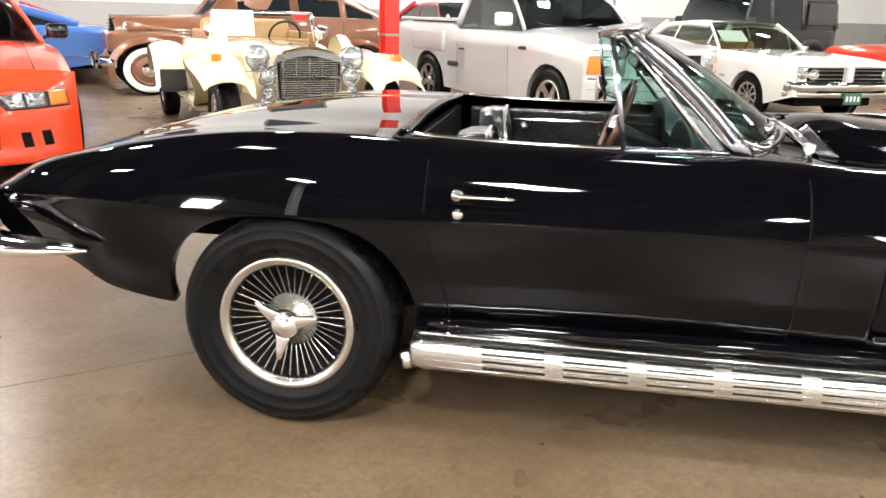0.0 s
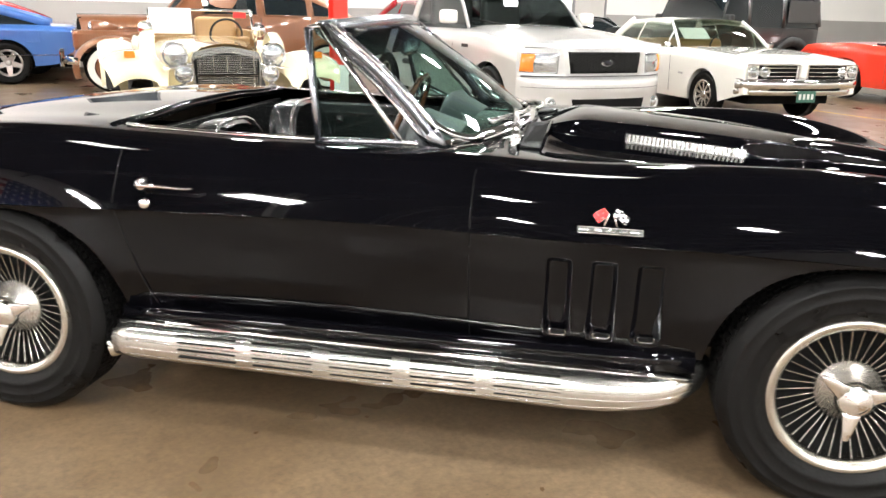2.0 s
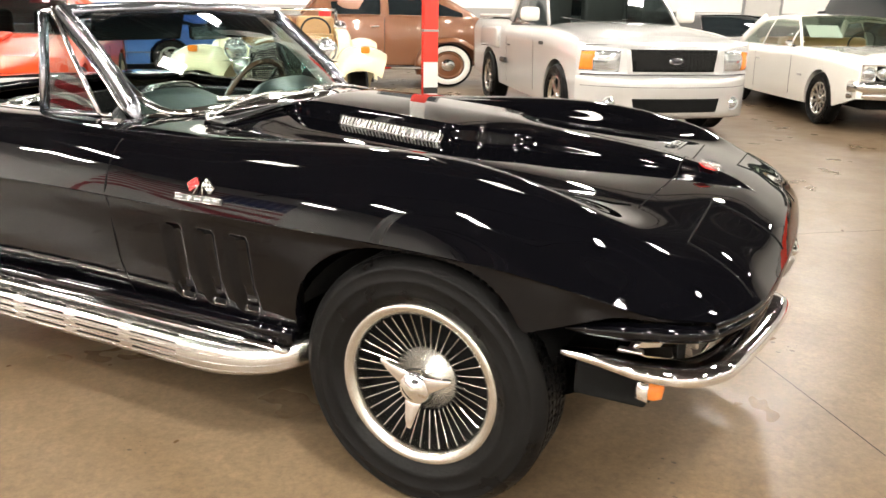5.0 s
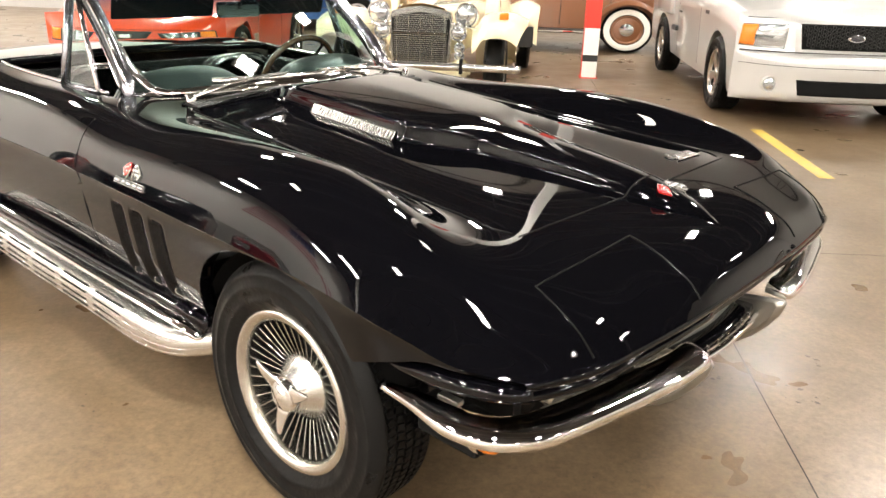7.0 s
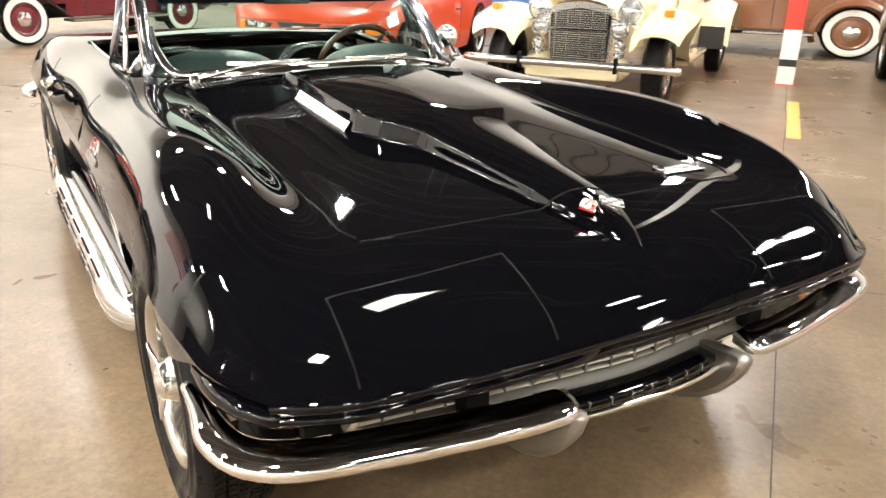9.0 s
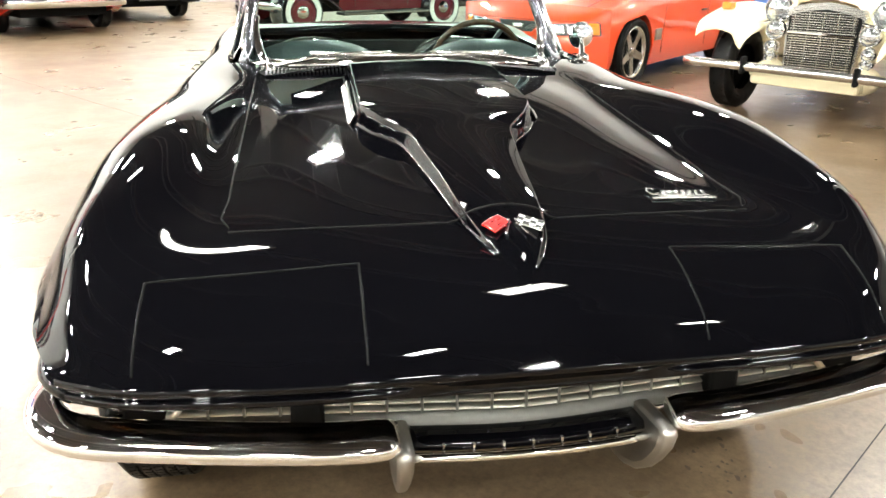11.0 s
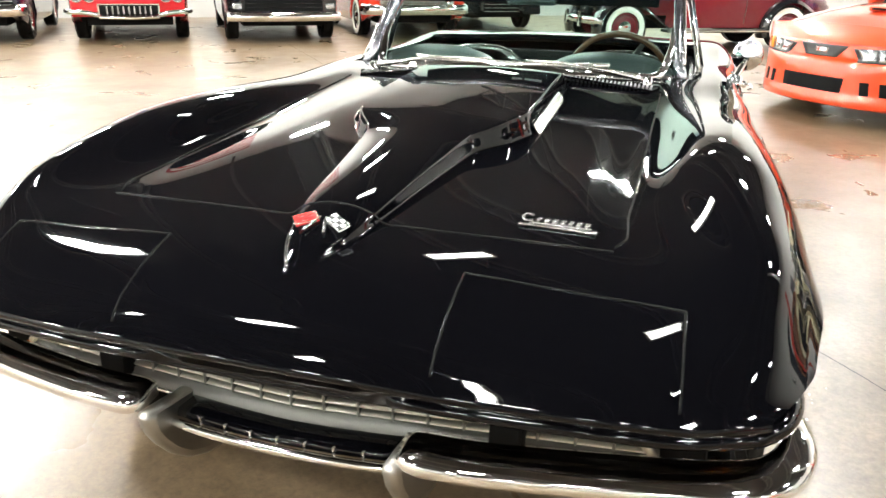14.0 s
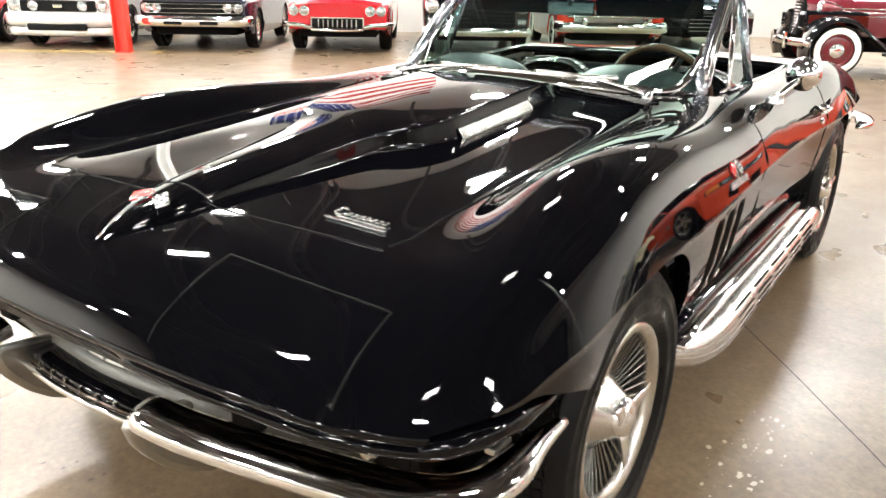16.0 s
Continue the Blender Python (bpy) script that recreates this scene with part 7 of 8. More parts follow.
# ---- pre-war shapes ----
def arch_fender(root, cx, y, R, half_w, x_back, z_back, mat, x_front, skirt=0.30, crown=0.30):
    """A pontoon fender over a wheel: rises from the front tip, rounds the wheel and runs down to the rear."""
    pts = []
    for t in np.linspace(0, 1, 26):
        a = -0.35 + t * 2.6
        px = cx + (R + 0.11) * math.cos(a) * 1.05
        pz = R + (R + 0.11) * math.sin(a)
        pts.append((px, pz))
    pts = [p for p in pts if p[1] > 0.30 or p[0] > cx]
    pts = [p for p in pts if p[0] > x_back]
    pts.append((x_back, z_back))
    rows = []
    n = len(pts)
    for k, (px, pz) in enumerate(pts):
        w = half_w * (0.72 + 0.28 * math.sin(math.pi * min(1, (k + 4) / n)))
        row = []
        for u in np.linspace(-1, 1, 11):
            d = crown * 0.33 * (1 - math.sqrt(max(0, 1 - (abs(u) * 0.98) ** 2.6)))
            dx, dz = px - cx, pz - R
            r = math.hypot(dx, dz) + 1e-6
            row.append((px - dx / r * d, y + u * w, pz - dz / r * d))
        rows.append(row)
    P = np.array(rows)
    return mesh_part("fender", *grid(P), mat, root)


def prewar_sedan(name, label, a, b, heading, mat, fmat, wheel_mat, coupe=False, group="cars in the hall", askew=0.0):
    root = parked(name, label, a, b, heading, group, askew)
    # hood, narrow and tall, widening to the cabin
    xs2 = np.linspace(1.75, 0.65, 12)
    rows = []
    for x in xs2:
        t = (1.75 - x) / 1.1
        w, zt = 0.26 + 0.42 * t ** 0.9, 1.10 + 0.03 * t
        rows.append([(x + 0.05 * (1 - abs(c)), w * s, z) for s, z, c in ((1, 0.55, 1), (1.02, 0.80, 0.9), (0.98, 0.95, 0.8), (0.80, zt - 0.05, 0.5), (0.45, zt, 0.2), (0, zt + 0.02, 0), (-0.45, zt, 0.2), (-0.80, zt - 0.05, 0.5), (-0.98, 0.95, 0.8), (-1.02, 0.80, 0.9), (-1, 0.55, 1))])
    hd = mesh_part("hood", *grid(np.array(rows), True), mat, root)
    for sg in (-1, 1):
        for z in (0.93, 0.88, 0.83):
            mesh_part("hood_trim", *tube([(1.55, 0.37 * sg, z), (1.1, 0.535 * sg, z), (0.8, 0.65 * sg, z)], 0.008, 5), M_CHROME, hd)
    # rounded nose grille
    g = part("grille", box(0.10, 0.42, 0.56, (1.77, 0, 0.80), 0.045, pose(0, 0, 0, 0, -6, 0), segs=3), M_DARK, root, "upright nose grille with bright bars")
    for k in range(11):
        z = 0.57 + k * 0.045
        mesh_part("grille_bar", *tube([(1.68, -0.25, z), (1.825, -0.10, z), (1.84, 0, z), (1.825, 0.10, z), (1.68, 0.25, z)], 0.009, 6), M_CHROME, g)
    # cabin: lofted sections from the cowl to the tail
    side_top = soft_line([-2.35, -2.2, -1.9, -1.5, -1.0, -0.4, 0.1, 0.35, 0.55, 0.70], [0.62, 0.85, 1.12, 1.42, 1.62, 1.68, 1.66, 1.58, 1.32, 1.13])
    wide = soft_line([-2.35, -2.0, -1.4, -0.6, 0.2, 0.70], [0.42, 0.60, 0.74, 0.77, 0.75, 0.68])
    rows = []
    cx = np.linspace(0.70, -2.35, 40)
    for x in cx:
        zt, w = float(side_top(x)), float(wide(x))
        belt = min(1.12, zt - 0.02)
        wr = w * (0.80 if zt > 1.3 else 0.9)
        rows.append([(x, w * 0.96, 0.36), (x, w, 0.7), (x, w * 0.985, belt), (x, wr + 0.02, belt + (zt - belt) * 0.55), (x, wr * 0.90, belt + (zt - belt) * 0.86), (x, wr * 0.6, zt - 0.01), (x, 0, zt + 0.01)])
    P = np.array(rows)
    half = grid(P, False)
    v, f = join_lists(half, mirror_y(half))
    cab = mesh_part("cabin", v, f, mat, root, "rounded prewar cabin shell")
    # side windows and windscreen: panes proud of the shell, with bright frames
    spans = ((0.28, -0.42), (-0.52, -1.12)) if not coupe else ((0.28, -0.55),)
    spans = spans + (((-1.20, -1.62),) if not coupe else ())
    for sg in (-1, 1):
        for x0, x1 in spans:
            outer = []
            for x, hi in ((x0, 0.50 if x0 > 0 else 0.62), (x1, 0.62 if x1 > -1.3 else 0.38)):
                zt, w = float(side_top(x)), float(wide(x))
                wr = w * 0.80
                for q in (0.06, hi):
                    z = 1.12 + (zt - 1.12) * q
                    y = w * 0.985 + (wr + 0.02 - w * 0.985) * q / 0.55 if q <= 0.55 else wr + 0.02 - (0.02 + 0.1 * wr) * (q - 0.55) / 0.31
                    outer.append((x, sg * (y + 0.008), z))
            o = [outer[0], outer[1], outer[3], outer[2]]
            wnd = mesh_part("side_window", o, [(0, 1, 2, 3) if sg < 0 else (3, 2, 1, 0)], M_CARGLASS, root, smooth=False)
            mesh_part("window_frame", *tube([*o, o[0]], 0.014, 5), mat, wnd)
    for sg in (-1, 1):
        o = [(0.705, 0.03 * sg, 1.15), (0.665, 0.58 * sg, 1.15), (0.40, 0.52 * sg, 1.50), (0.43, 0.03 * sg, 1.53)]
        wnd = mesh_part("windscreen", o, [(0, 1, 2, 3)], M_CARGLASS, root, smooth=False)
        mesh_part("window_frame", *tube([*o, o[0]], 0.016, 5), mat, wnd)
        # fenders, running board, lamps and doors
        arch_fender(root, 1.42, 0.66 * sg, 0.36, 0.20, 0.62, 0.34, fmat, 2.0)
        arch_fender(root, -1.40, 0.70 * sg, 0.36, 0.19, -2.15, 0.42, fmat, -0.9)
        part("running_board", box(1.75, 0.26, 0.045, (-0.10, 0.80 * sg, 0.32), 0.015), M_TRIM, root, "dark ribbed running board")
        part("board_trim", box(1.75, 0.012, 0.03, (-0.10, 0.937 * sg, 0.325), 0.004), M_CHROME, root)
        part("fender_inner", box(0.95, 0.30, 0.30, (1.40, 0.42 * sg, 0.75), 0.06), fmat, root)
        pod = mesh_part("headlight", *moved(lathe([(0.0, 0.10), (0.06, 0.095), (0.095, 0.07), (0.10, 0.05)], 20, "x"), pose(1.58, 0.42 * sg, 0.93)), M_LENS, root)
        mesh_part("lamp_shell", *moved(lathe([(0.105, 0.06), (0.11, 0.03), (0.10, -0.06), (0.05, -0.22), (0.0, -0.30)], 20, "x"), pose(1.58, 0.42 * sg, 0.93)), mat, pod)
        for x in (0.42, -0.47, -1.15) if not coupe else (0.42, -0.62):
            seam_line(root, [(x, sg * (float(wide(x)) * q + 0.002), z) for z, q in ((1.12, 0.985), (0.9, 0.995), (0.7, 1.0), (0.42, 0.965))], 0.005)
        part("door_handle", box(0.12, 0.03, 0.022, (-0.33, 0.775 * sg, 0.98), 0.008), M_CHROME, root)
    for c in (1.42, -1.40):
        for sg in (-1, 1):
            simple_wheel(root, c, 0.70 * sg, 0.36, 0.17, 0.22, "disc", wheel_mat, True)
    bow(root, "front_bumper", 2.0, 0.84, 0.46, 0.055, 0.03, 0.16, M_CHROME, "plain chrome bumper bar")
    bow(root, "rear_bumper", -2.5, 0.84, 0.46, 0.055, -0.03, -0.14, M_CHROME)
    for sg in (-1, 1):
        part("bumper_guard", box(0.06, 0.05, 0.24, (2.02, 0.30 * sg, 0.47), 0.02), M_CHROME, root)
        part("bumper_iron", box(0.45, 0.04, 0.06, (1.8, 0.35 * sg, 0.46), 0.01), M_DARK, root)
    part("chassis", box(3.8, 0.9, 0.14, (-0.3, 0, 0.40)), M_DARK, root)
    return root


sedan = prewar_sedan("vintage_sedan", "chocolate brown prewar sedan with whitewall tyres", 2.03, 10.5, "-a", P_BROWN, P_BROWN, P_BROWN)
sedan.matrix_basis = sedan.matrix_basis @ Matrix.Diagonal((1.20, 1.06, 1.03, 1))
prewar_sedan("vintage_coupe", "burgundy prewar coupe with black fenders and whitewall tyres", -7.70, 6.2, "-b", P_BURGUNDY, P_GLOSSBLACK, P_BURGUNDY, True, askew=8.0)


def cream_roadster():
    root = parked("classic_roadster", "cream open roadster with a tall chrome grille and flared fenders", 1.09, 5.93, "-b", askew=2.0)
    root.matrix_basis = root.matrix_basis @ Matrix.Diagonal((0.99, 0.98, 1.0, 1))
    ax, R = 1.90, 0.36          # the front axle
    rows = []
    for x in np.linspace(2.0, 0.25, 12):
        t = (2.0 - x) / 1.75
        w = 0.29 + 0.28 * t
        zt = 0.955 + 0.005 * t
        rows.append([(x, w * s, z) for s, z in ((1, 0.50), (1.0, 0.80), (0.96, zt - 0.08), (0.8, zt - 0.02), (0.4, zt + 0.01), (0, zt + 0.025), (-0.4, zt + 0.01), (-0.8, zt - 0.02), (-0.96, zt - 0.08), (-1.0, 0.80), (-1, 0.50))])
    mesh_part("hood", *grid(np.array(rows), True), P_CREAM, root, "long cream hood")
    # body tub behind
    rows = []
    for x in np.linspace(0.28, -2.2, 14):
        t = (0.28 - x) / 2.5
        w = 0.58 + 0.20 * math.sin(math.pi * min(1, t * 1.1)) - 0.06 * t
        zt = 0.965 - 0.03 * t - 0.25 * max(0, t - 0.7) ** 1.5 * 4
        rows.append([(x, w, 0.40), (x, w * 1.02, 0.75), (x, w * 0.98, zt - 0.05), (x, w * 0.93, zt)])
    half = grid(np.array(rows))
    v, f = join_lists(half, mirror_y(half))
    mesh_part("tub", v, f, P_CREAM, root)
    part("tub_floor", box(2.5, 1.15, 0.05, (-0.95, 0, 0.45)), M_TRIM, root)
    part("rear_deck", box(0.75, 1.1, 0.05, (-1.75, 0, 0.88), 0.02, pose(0, 0, 0, 0, -6, 0)), P_CREAM, root)
    part("inner_trim", box(1.3, 0.06, 0.30, (-0.55, 0.56, 0.90), 0.02), M_TAN, root)
    part("inner_trim", box(1.3, 0.06, 0.30, (-0.55, -0.56, 0.90), 0.02), M_TAN, root)
    for sg in (-1, 1):
        part("seat_back", box(0.16, 0.50, 0.50, (-0.85, 0.28 * sg, 0.93), 0.06, pose(0, 0, 0, 0, -10, 0), segs=3), M_TAN, root, "tan leather seat", smooth=True)
        part("seat_cushion", box(0.5, 0.50, 0.14, (-0.55, 0.28 * sg, 0.72), 0.05, segs=3), M_TAN, root, smooth=True)
    part("dashboard", box(0.12, 1.06, 0.20, (0.10, 0, 0.88), 0.03), M_TAN, root)
    # radiator shell and bar grille
    o = [(2.03, y, z) for y, z in ((-0.29, 0.36), (-0.315, 0.84), (-0.29, 0.90), (-0.15, 0.935), (0, 0.955), (0.15, 0.935), (0.29, 0.90), (0.315, 0.84), (0.29, 0.36))]
    sh = mesh_part("radiator_shell", *solid_fan([(x - 0.015, y, z) for x, y, z in o][::-1], 0.10), M_PIPE, root, "polished radiator shell with fine bars", smooth=False)
    g = mesh_part("grille_back", *solid_fan([(2.024, y * 0.93, 0.37 + (z - 0.37) * (0.90 if z > 0.84 else 0.98)) for x, y, z in o][::-1], 0.01), M_DARK, sh, smooth=False)
    for k in range(5):
        part("grille_bar", box(0.010, 0.008, 0.50, (2.034, -0.24 + k * 0.12, 0.63), 0.002, segs=1), M_PIPE, sh)
    for k in range(26):
        part("grille_bar", box(0.014, 0.54, 0.009, (2.036, 0, 0.385 + k * 0.0195), 0.002, segs=1), M_PIPE, sh)
    part("grille_sash", box(0.016, 0.13, 0.012, (2.048, 0.04, 0.72), 0.003, pose(0, 0, 0, 30, 0, 0)), M_CHROME, sh)
    part("grille_belt", box(0.02, 0.56, 0.022, (2.046, 0, 0.705), 0.004), M_CHROME, sh)
    for sg in (-1, 1):
        for (y, z, r, x) in ((0.445, 0.870, 0.105, 1.92), (0.385, 0.715, 0.075, 2.05), (0.40, 0.575, 0.05, 2.06), (0.40, 0.50, 0.045, 2.05)):
            lamp_round(root, x, y * sg, z, r)
            mesh_part("lamp_shell", *moved(lathe([(r * 1.13, -0.02), (r * 1.0, -0.08), (r * 0.5, -0.14), (0, -0.16)], 18, "x"), pose(x, y * sg, z)), M_CHROME, root)
        # sweeping front fender, open in front
        pts = along([(2.32, 0.78, 0.72), (2.24, 0.79, 0.80), (2.06, 0.80, 0.86), (1.85, 0.80, 0.90), (1.58, 0.79, 0.89), (1.25, 0.72, 0.60), (0.95, 0.72, 0.42), (0.6, 0.72, 0.36)], 30)
        rows = []
        for k, p in enumerate(pts):
            t = k / 29
            wi = 0.20 + 0.06 * math.sin(math.pi * min(1, t * 1.6))
            rows.append([(p[0], sg * (p[1] + u * wi), p[2] - 0.07 * abs(u) ** 2.4 - (0.05 if u < -0.9 else 0)) for u in np.linspace(-1.15, 1, 11)])
        P = np.array(rows)
        v1, f1 = grid(P, sg < 0)
        v2, f2 = grid(P - np.array([0, 0, 0.02]), sg > 0)
        mesh_part("front_fender", *join_lists((v1, f1), (v2, f2)), P_CREAM, root, "flared cream front fender")
        # rear fender
        pts = along([(-0.72, 0.90, 0.42), (-0.80, 0.90, 0.68), (-1.02, 0.91, 0.86), (-1.30, 0.91, 0.90), (-1.7, 0.90, 0.78), (-2.0, 0.86, 0.55)], 20)
        P = np.array([[(p[0], sg * (p[1] + u * 0.20), p[2] - 0.06 * abs(u) ** 2.4) for u in np.linspace(-1, 1, 9)] for p in pts])
        mesh_part("rear_fender", *grid(P, sg < 0), P_CREAM, root)
        part("mud_flap", box(0.03, 0.30, 0.26, (-0.70, 0.90 * sg, 0.47), 0.01), M_TRIM, root)
        part("running_board", box(1.5, 0.28, 0.05, (0.15, 0.74 * sg, 0.33), 0.015), P_CREAM, root)
        part("turn_lamp", box(0.10, 0.09, 0.06, (2.06, 0.83 * sg, 0.885), 0.012), M_AMBER, root, "amber turn lamp on the fender")
        spare = mesh_part("spare_wheel_cover", *moved(lathe([(0.0, 0.10), (0.10, 0.10), (0.26, 0.09), (0.31, 0.05), (0.32, 0.0), (0.31, -0.05)], 30, "y"), pose(0.98, 0.62 * sg, 0.74, 0, 0, 0 if sg > 0 else 180)), P_CREAM, root)
        mesh_part("headlight_bar", *tube([(2.02, 0.30 * sg, 0.80), (2.00, 0.62 * sg, 0.74)], 0.016, 8), M_CHROME, root)
        simple_wheel(root, ax, 0.755 * sg, R, 0.20, 0.21, "ten", M_CHROME)
        simple_wheel(root, -1.28, 0.90 * sg, R, 0.19, 0.21, "ten", M_CHROME)
        part("front_arm", box(0.30, 0.22, 0.07, (1.98, 0.42 * sg, 0.36), 0.02), P_CREAM, root)
        mesh_part("spring_cover", *moved(lathe([(0.0, 0.13), (0.06, 0.12), (0.10, 0.06), (0.105, -0.1)], 16, "x"), pose(2.05, 0.40 * sg, 0.36)), P_CREAM, root)
        mesh_part("spot_mirror", *moved(lathe([(0.0, 0.05), (0.05, 0.045), (0.075, 0.02), (0.08, 0.0), (0.06, -0.05), (0, -0.09)], 18, "x"), pose(0.35, 0.60 * sg, 1.06)), M_CHROME, root)
        mesh_part("mirror_stalk", *tube([(0.30, 0.56 * sg, 0.93), (0.33, 0.6 * sg, 1.03)], 0.012, 6), M_CHROME, root)
        # windscreen posts
        mesh_part("screen_post", *tube([(0.22, 0.56 * sg, 0.95), (0.14, 0.55 * sg, 1.255)], 0.016, 8), M_CHROME, root)
        part("bumper_post", box(0.07, 0.035, 0.14, (2.40, 0.46 * sg, 0.44), 0.01), M_DARK, root)
    mesh_part("front_bumper", *tube([(2.36, -1.03, 0.425), (2.385, -0.5, 0.43), (2.39, 0, 0.43), (2.385, 0.5, 0.43), (2.36, 1.03, 0.425)], 0.038, 10, 15), M_PIPE, root, "plain tubular front bumper")
    part("apron", box(0.35, 0.9, 0.10, (2.10, 0, 0.33), 0.03), P_CREAM, root)
    mesh_part("screen_head", *tube([(0.14, -0.55, 1.255), (0.14, 0.55, 1.255)], 0.014, 8), M_CHROME, root)
    pn = mesh_part("screen_pane", [(0.22, 0.56, 0.95), (0.22, -0.56, 0.95), (0.14, -0.55, 1.255), (0.14, 0.55, 1.255)], [(0, 1, 2, 3)], M_CLEAR, root, smooth=False)
    part("paper_sheet", box(0.008, 0.44, 0.27, (0.19, -0.33, 1.14), 0.002, pose(0, 0, 0, 0, -13, 0)), M_PAPER, root, "white paper sheet taped inside the windscreen")
    part("price_tag", box(0.006, 0.14, 0.06, (0.17, 0.42, 1.21), 0.001), M_ENAMEL_RED, root)
    mesh_part("steering_wheel", *moved(lathe([(0.18 + 0.013 * math.cos(t), 0.013 * math.sin(t)) for t in np.linspace(0, 2 * math.pi, 9)], 24, "z"), Matrix.Translation((-0.10, 0.30, 1.0)) @ pose(0, 0, 0, 0, -65, 0)), M_TRIM, root)
    return root


cream_roadster()


# ---- the west row, facing the camera ----
def west_car(name, label, b, mat, kind, a_front=-9.9, stripes=None, group="west row cars"):
    W = {"pony": 1.88, "muscle": 1.92, "roadster": 1.82, "hotrod": 1.86, "fifties": 1.90, "modern": 1.86}[kind]
    zt = {"pony": (0.92, 0.98), "muscle": (0.90, 0.97), "roadster": (0.84, 0.92), "hotrod": (1.05, 1.12), "fifties": (0.98, 1.02), "modern": (0.80, 0.95)}[kind]
    S = dict(L=4.6, W=W, R=0.34, axles=(1.45, -1.3), shoulder=0.12, crown=0.05, hips=0.01,
             top=[(-2.3, 0.85), (-2.1, zt[1]), (0.7, zt[1]), (1.6, zt[0] + 0.03), (2.2, zt[0]), (2.3, zt[0] - 0.06)],
             plan=[(-2.3, 0.92), (-1.8, 1.0), (1.6, 1.0), (2.1, 0.97), (2.3, 0.92)],
             low=[(-2.3, 0.42), (-1.8, 0.28), (0, 0.24), (1.8, 0.27), (2.3, 0.40)],
             cabin=(0.75, 0.2, -0.9, -1.5, 1.36 if kind != "hotrod" else 1.6, 0.80, 0.62, ((-0.4, 0.03),)))
    root = parked(name, label, a_front - 2.35, b, "+a", group)
    car_body(root, S, mat)
    put_wheels(root, S, "ten" if kind not in ("fifties",) else "disc", M_CHROME, kind == "fifties", rim=0.6)
    if kind != "roadster":
        greenhouse(root, S, mat)
    else:
        for sg in (-1, 1):
            mesh_part("screen_post", *tube([(0.8, 0.68 * sg, 0.92), (0.45, 0.60 * sg, 1.2)], 0.02, 8), M_CHROME, root)
        mesh_part("screen_head", *tube([(0.45, -0.6, 1.2), (0.45, 0.6, 1.2)], 0.018, 8), M_CHROME, root)
        mesh_part("screen_pane", [(0.8, 0.68, 0.92), (0.8, -0.68, 0.92), (0.45, -0.6, 1.2), (0.45, 0.6, 1.2)], [(0, 1, 2, 3)], M_CLEAR, root, smooth=False)
        part("hood_scoop", box(0.8, 0.4, 0.06, (1.3, 0, 0.95), 0.025), mat, root)
    if kind == "pony":
        g = part("grille", box(0.06, 1.30, 0.20, (2.29, 0, 0.70), 0.03), M_DARK, root, "black grille with round lamps in it")
        part("badge", box(0.02, 0.16, 0.06, (2.33, 0, 0.70), 0.01), M_CHROME, g)
        for sg in (-1, 1):
            lamp_round(root, 2.325, 0.42 * sg, 0.70, 0.075)
            lamp_round(root, 2.30, 0.75 * sg, 0.70, 0.095)
            part("parking_lamp", box(0.04, 0.16, 0.05, (2.30, 0.80 * sg, 0.50), 0.01), M_AMBER, root)
        bow(root, "front_bumper", 2.40, 0.92, 0.47, 0.11, 0.07, 0.12, mat, "", 0.1)
        part("lower_grille", box(0.06, 1.0, 0.11, (2.445, 0, 0.36), 0.02), M_DARK, root)
        bow(root, "front_valance", 2.39, 0.90, 0.28, 0.07, 0.06, 0.12, mat, "", 0.1)
    elif kind == "muscle":
        grille_bars(root, 2.31, 1.66, 0.70, 0.22, 3, 0, M_CHROME, label="black grille with bright bars")
        for sg in (-1, 1):
            for y in (0.60, 0.77):
                lamp_round(root, 2.33, y * sg, 0.71, 0.072)
        bow(root, "front_bumper", 2.44, 0.96, 0.50, 0.085, 0.06, 0.08, M_CHROME, "broad chrome front bumper", 0.12)
        for sg in (-1, 1):
            part("bumper_slot", box(0.03, 0.30, 0.055, (2.49, 0.30 * sg, 0.475), 0.01), M_DARK, root)
            part("hood_stripe", box(1.3, 0.24, 0.006, (1.5, 0.28 * sg, zt[0] + 0.072), 0.001, pose(0, 0, 0, 0, 1.5, 0)), M_ENAMEL_WHITE, root, "white hood stripe")
    elif kind == "roadster":
        g = part("grille", box(0.08, 0.90, 0.17, (2.30, 0, 0.50), 0.07, segs=3), M_DARK, root, "wide oval grille with chrome rim")
        for k in range(9):
            part("grille_tooth", box(0.03, 0.020, 0.12, (2.342, -0.32 + 0.08 * k, 0.50), 0.008), M_STEEL, g)
        frame_rect(root, 2.32, 0.86, 0.50, 0.15, 0.025, M_CHROME)
        for sg in (-1, 1):
            for y in (0.56, 0.74):
                lamp_round(root, 2.30, y * sg, 0.70, 0.078)
            mesh_part("front_bumper", *tube([(2.36, 0.46 * sg, 0.43), (2.40, 0.62 * sg, 0.47), (2.36, 0.82 * sg, 0.48), (2.20, 0.92 * sg, 0.48)], 0.04, 8, 12), M_CHROME, root)
        mesh_part("front_bumper", *tube([(2.38, -0.44, 0.40), (2.42, 0, 0.39), (2.38, 0.44, 0.40)], 0.03, 8, 12), M_CHROME, root)
    elif kind == "hotrod":
        grille_bars(root, 2.31, 1.25, 0.62, 0.30, 5, 0, P_GLOSSBLACK, label="black barred grille")
        for sg in (-1, 1):
            lamp_round(root, 2.31, 0.76 * sg, 0.82, 0.10)
            part("parking_lamp", box(0.04, 0.14, 0.09, (2.31, 0.74 * sg, 0.58), 0.02), M_LENS, root)
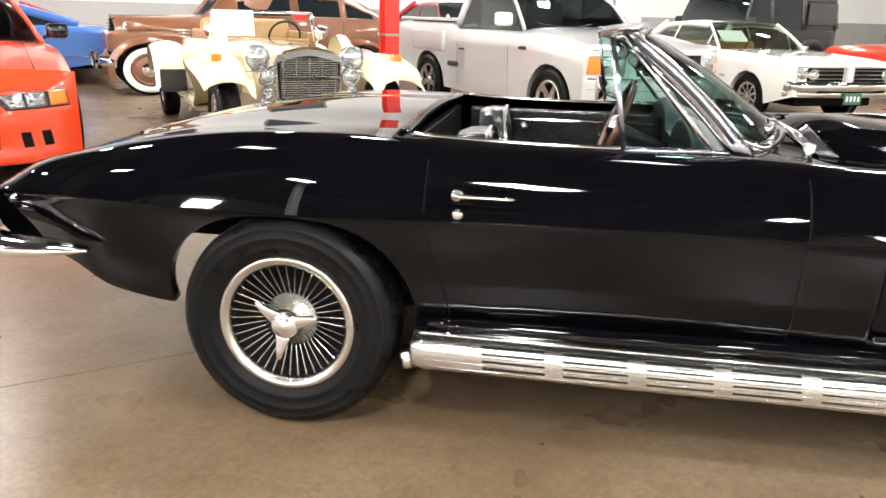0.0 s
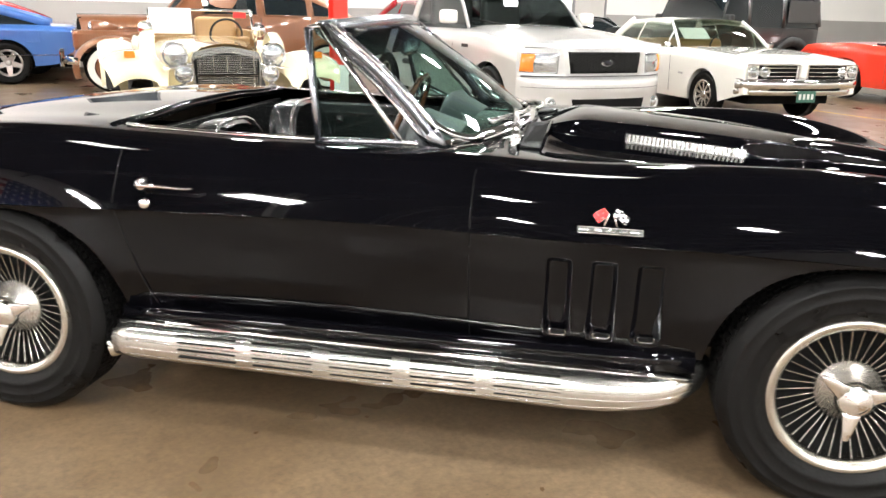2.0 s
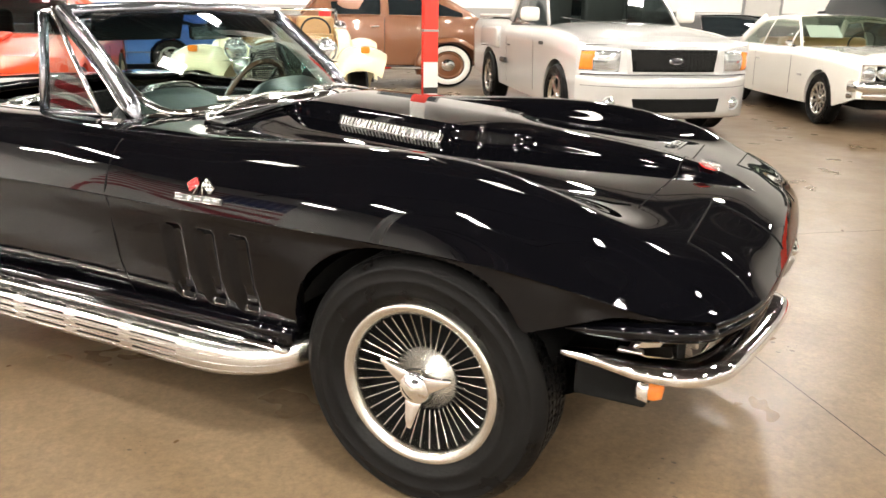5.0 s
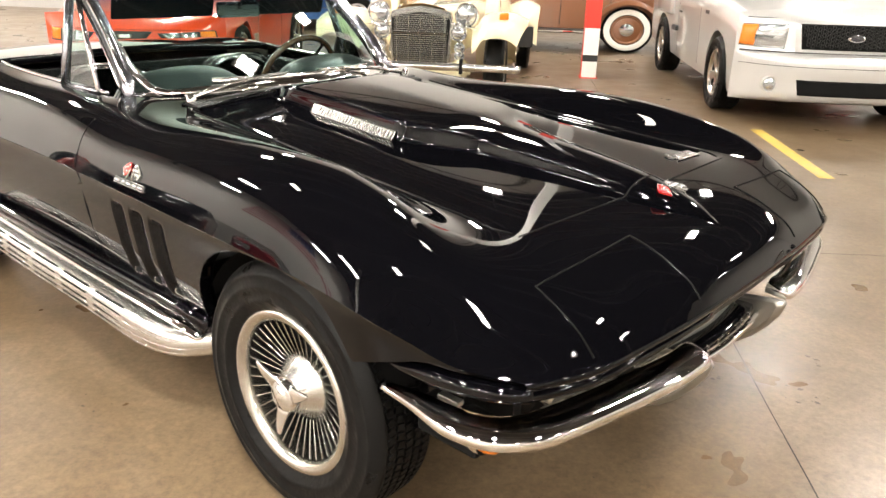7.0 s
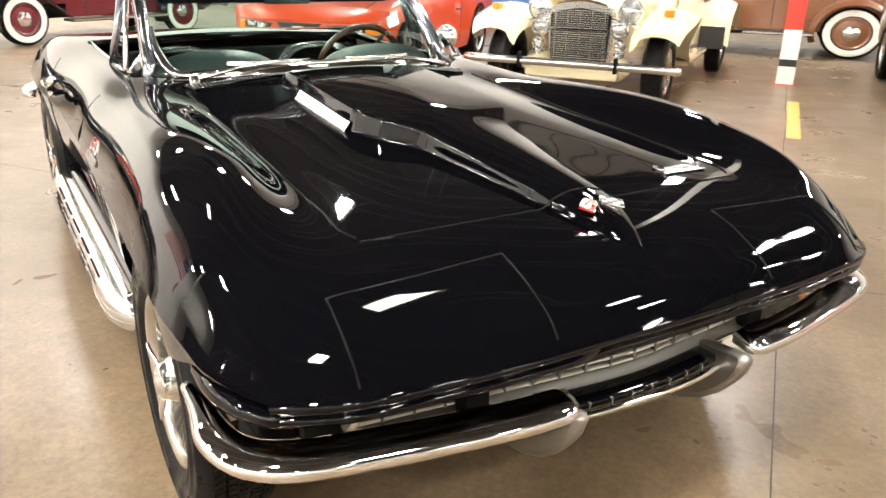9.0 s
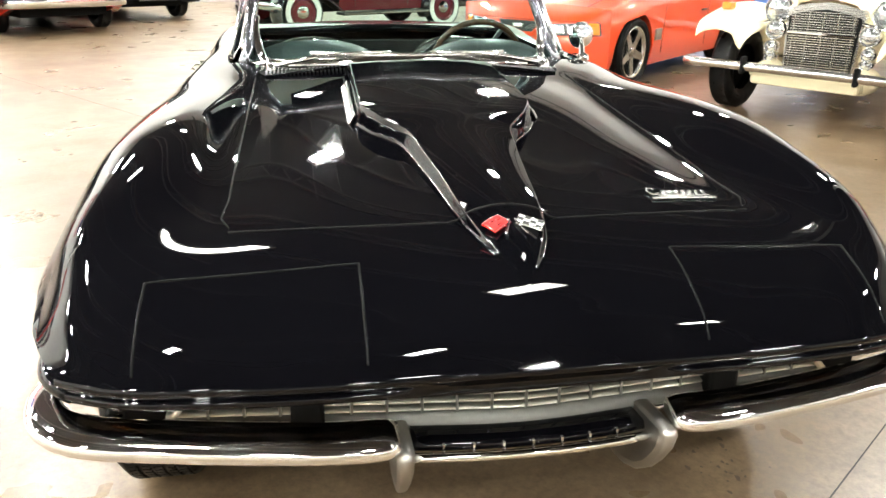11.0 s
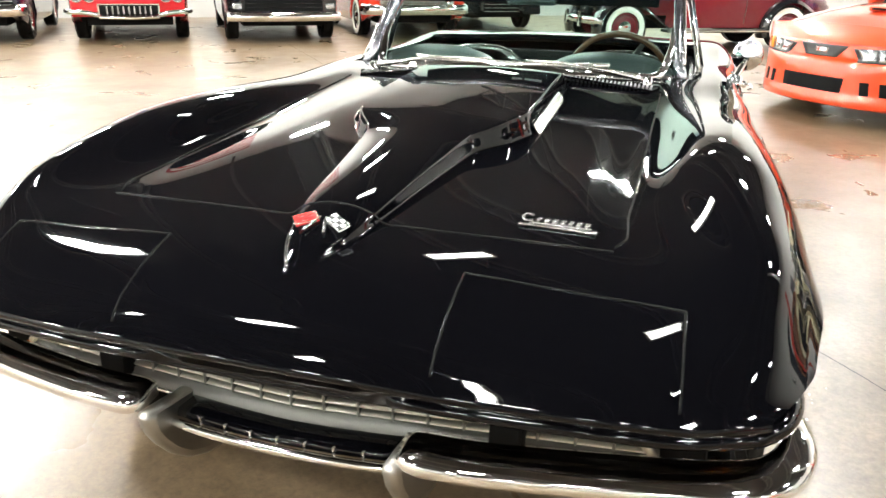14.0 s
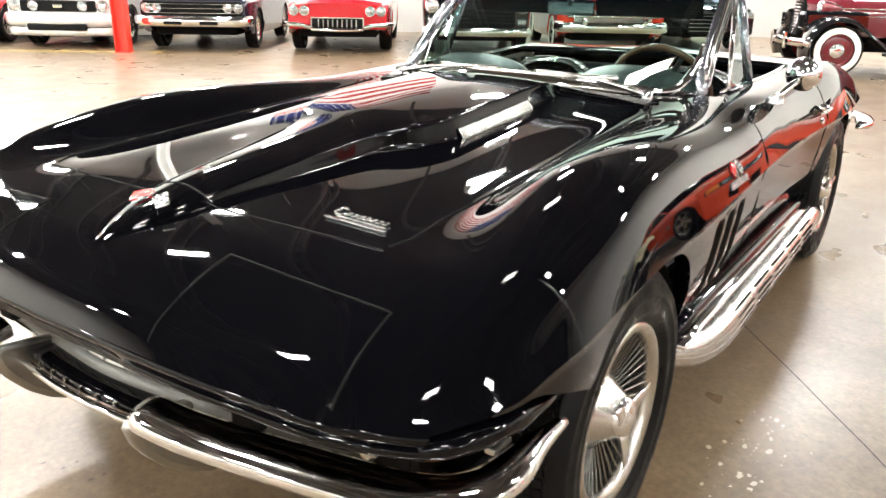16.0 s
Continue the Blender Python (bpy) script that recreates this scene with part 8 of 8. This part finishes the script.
        bow(root, "front_bumper", 2.42, 0.90, 0.42, 0.07, 0.05, 0.1, M_CHROME, "chrome front bumper")
    elif kind == "fifties":
        grille_bars(root, 2.31, 1.35, 0.66, 0.22, 2, 12, M_CHROME, M_STEEL, label="wide chrome mesh grille")
        bow(root, "front_bumper", 2.44, 0.95, 0.50, 0.09, 0.07, 0.12, M_CHROME, "heavy chrome bumper", 0.15)
        bow(root, "bumper_bar", 2.42, 0.80, 0.68, 0.03, 0.05, 0.06, M_CHROME)
        for sg in (-1, 1):
            lamp_round(root, 2.32, 0.78 * sg, 0.86, 0.10, ring_mat=mat)
            mesh_part("bumper_bullet", *moved(lathe([(0.0, 0.12), (0.04, 0.10), (0.06, 0.03), (0.06, -0.05)], 14, "x"), pose(2.46, 0.52 * sg, 0.60)), M_CHROME, root)
    else:
        grille_bars(root, 2.32, 0.75, 0.52, 0.34, 5, 0, M_STEEL, label="dark barred front grille")
        for sg in (-1, 1):
            part("headlight", box(0.16, 0.42, 0.13, (2.22, 0.66 * sg, 0.68), 0.04, pose(0, 0, 0, 0, 0, -16 * sg), segs=3), M_LENS, root)
            part("side_intake", box(0.08, 0.36, 0.14, (2.30, 0.66 * sg, 0.40), 0.03, pose(0, 0, 0, 0, 0, -12 * sg)), M_DARK, root)
    return root


west_car("pony_coupe", "silver modern pony car with a dark grille", -7.50, P_SILVER, "pony", -9.9)
west_car("muscle_car", "navy sixties muscle car with white hood stripes", -5.14, P_NAVY, "muscle", -9.65)
west_car("sports_roadster", "red fifties sports roadster with quad lamps and chrome", -2.69, P_RED, "roadster", -9.6)
west_car("hot_rod_truck", "gloss black old pickup truck with round lamps", -0.33, P_GLOSSBLACK, "hotrod", -9.2)
west_car("fifties_sedan", "red-orange fifties sedan with a heavy chrome bumper", 2.03, P_REDORANGE, "fifties", -9.6)
west_car("modern_coupe", "black modern sports coupe with a barred grille", 4.16, P_GLOSSBLACK, "modern", -10.9)
west_car("parked_coupe", "red coupe at the end of the row", -9.8, P_RED, "modern", -10.1)
tall = low_convertible("tall_coupe", "bright red closed car standing by the far wall", 7.0, 12.5, "-b", P_RED, True)
tall.matrix_basis = tall.matrix_basis @ Matrix.Diagonal((1.0, 1.0, 1.18, 1))

# ---- small things ----
# pale paint flecks on the floor beside the car
rng = random.Random(5)
M_FLECK = material("paint_fleck", (0.45, 0.40, 0.32), 0.7, vary=0.2, scale=60)
verts, faces = [], []
for k in range(60):
    t = rng.random()
    cx = 1.66 + 0.48 * t + rng.gauss(0, 0.04)
    cy = 1.05 - 0.03 * t + rng.gauss(0, 0.055)
    r = 0.0015 + 0.007 * rng.random() ** 3
    n = 6
    c = len(verts)
    turn = rng.random() * 6.28
    for i in range(n):
        q = r * (0.6 + 0.7 * rng.random())
        verts.append((cx + 1.6 * q * math.cos(i * 1.047 + turn), cy + q * math.sin(i * 1.047 + turn), 0.0012))
    faces.append(tuple(range(c, c + n)))
tagged(mesh_part("paint_flecks", verts, faces, M_FLECK, None, smooth=False), "pale dried paint flecks scattered on the concrete floor", "paint fleck", "", "stuff")

# dark tyre scuffs and oil marks under and before the nose
M_SCUFF = material("dark_scuff", (0.075, 0.058, 0.042), 0.6, vary=0.4, scale=30)
verts, faces = [], []
for cx, cy, sp, cnt in ((2.79, 0.68, 0.05, 26), (3.01, 0.62, 0.05, 14), (3.2, 0.97, 0.03, 6), (3.30, 0.69, 0.04, 8), (3.05, -0.35, 0.10, 10), (1.62, -0.98, 0.05, 6)):
    for k in range(cnt):
        x, y = cx + rng.gauss(0, sp), cy + rng.gauss(0, sp)
        r = 0.002 + 0.008 * rng.random() ** 2
        c = len(verts)
        for i in range(7):
            q = r * (0.5 + 0.8 * rng.random())
            verts.append((x + 1.5 * q * math.cos(i * 0.8976), y + q * math.sin(i * 0.8976), 0.0010))
        faces.append(tuple(range(c, c + 7)))
tagged(mesh_part("floor_scuffs", verts, faces, M_SCUFF, None, smooth=False), "dark rubber scuffs and oil marks on the floor", "scuff", "", "stuff")
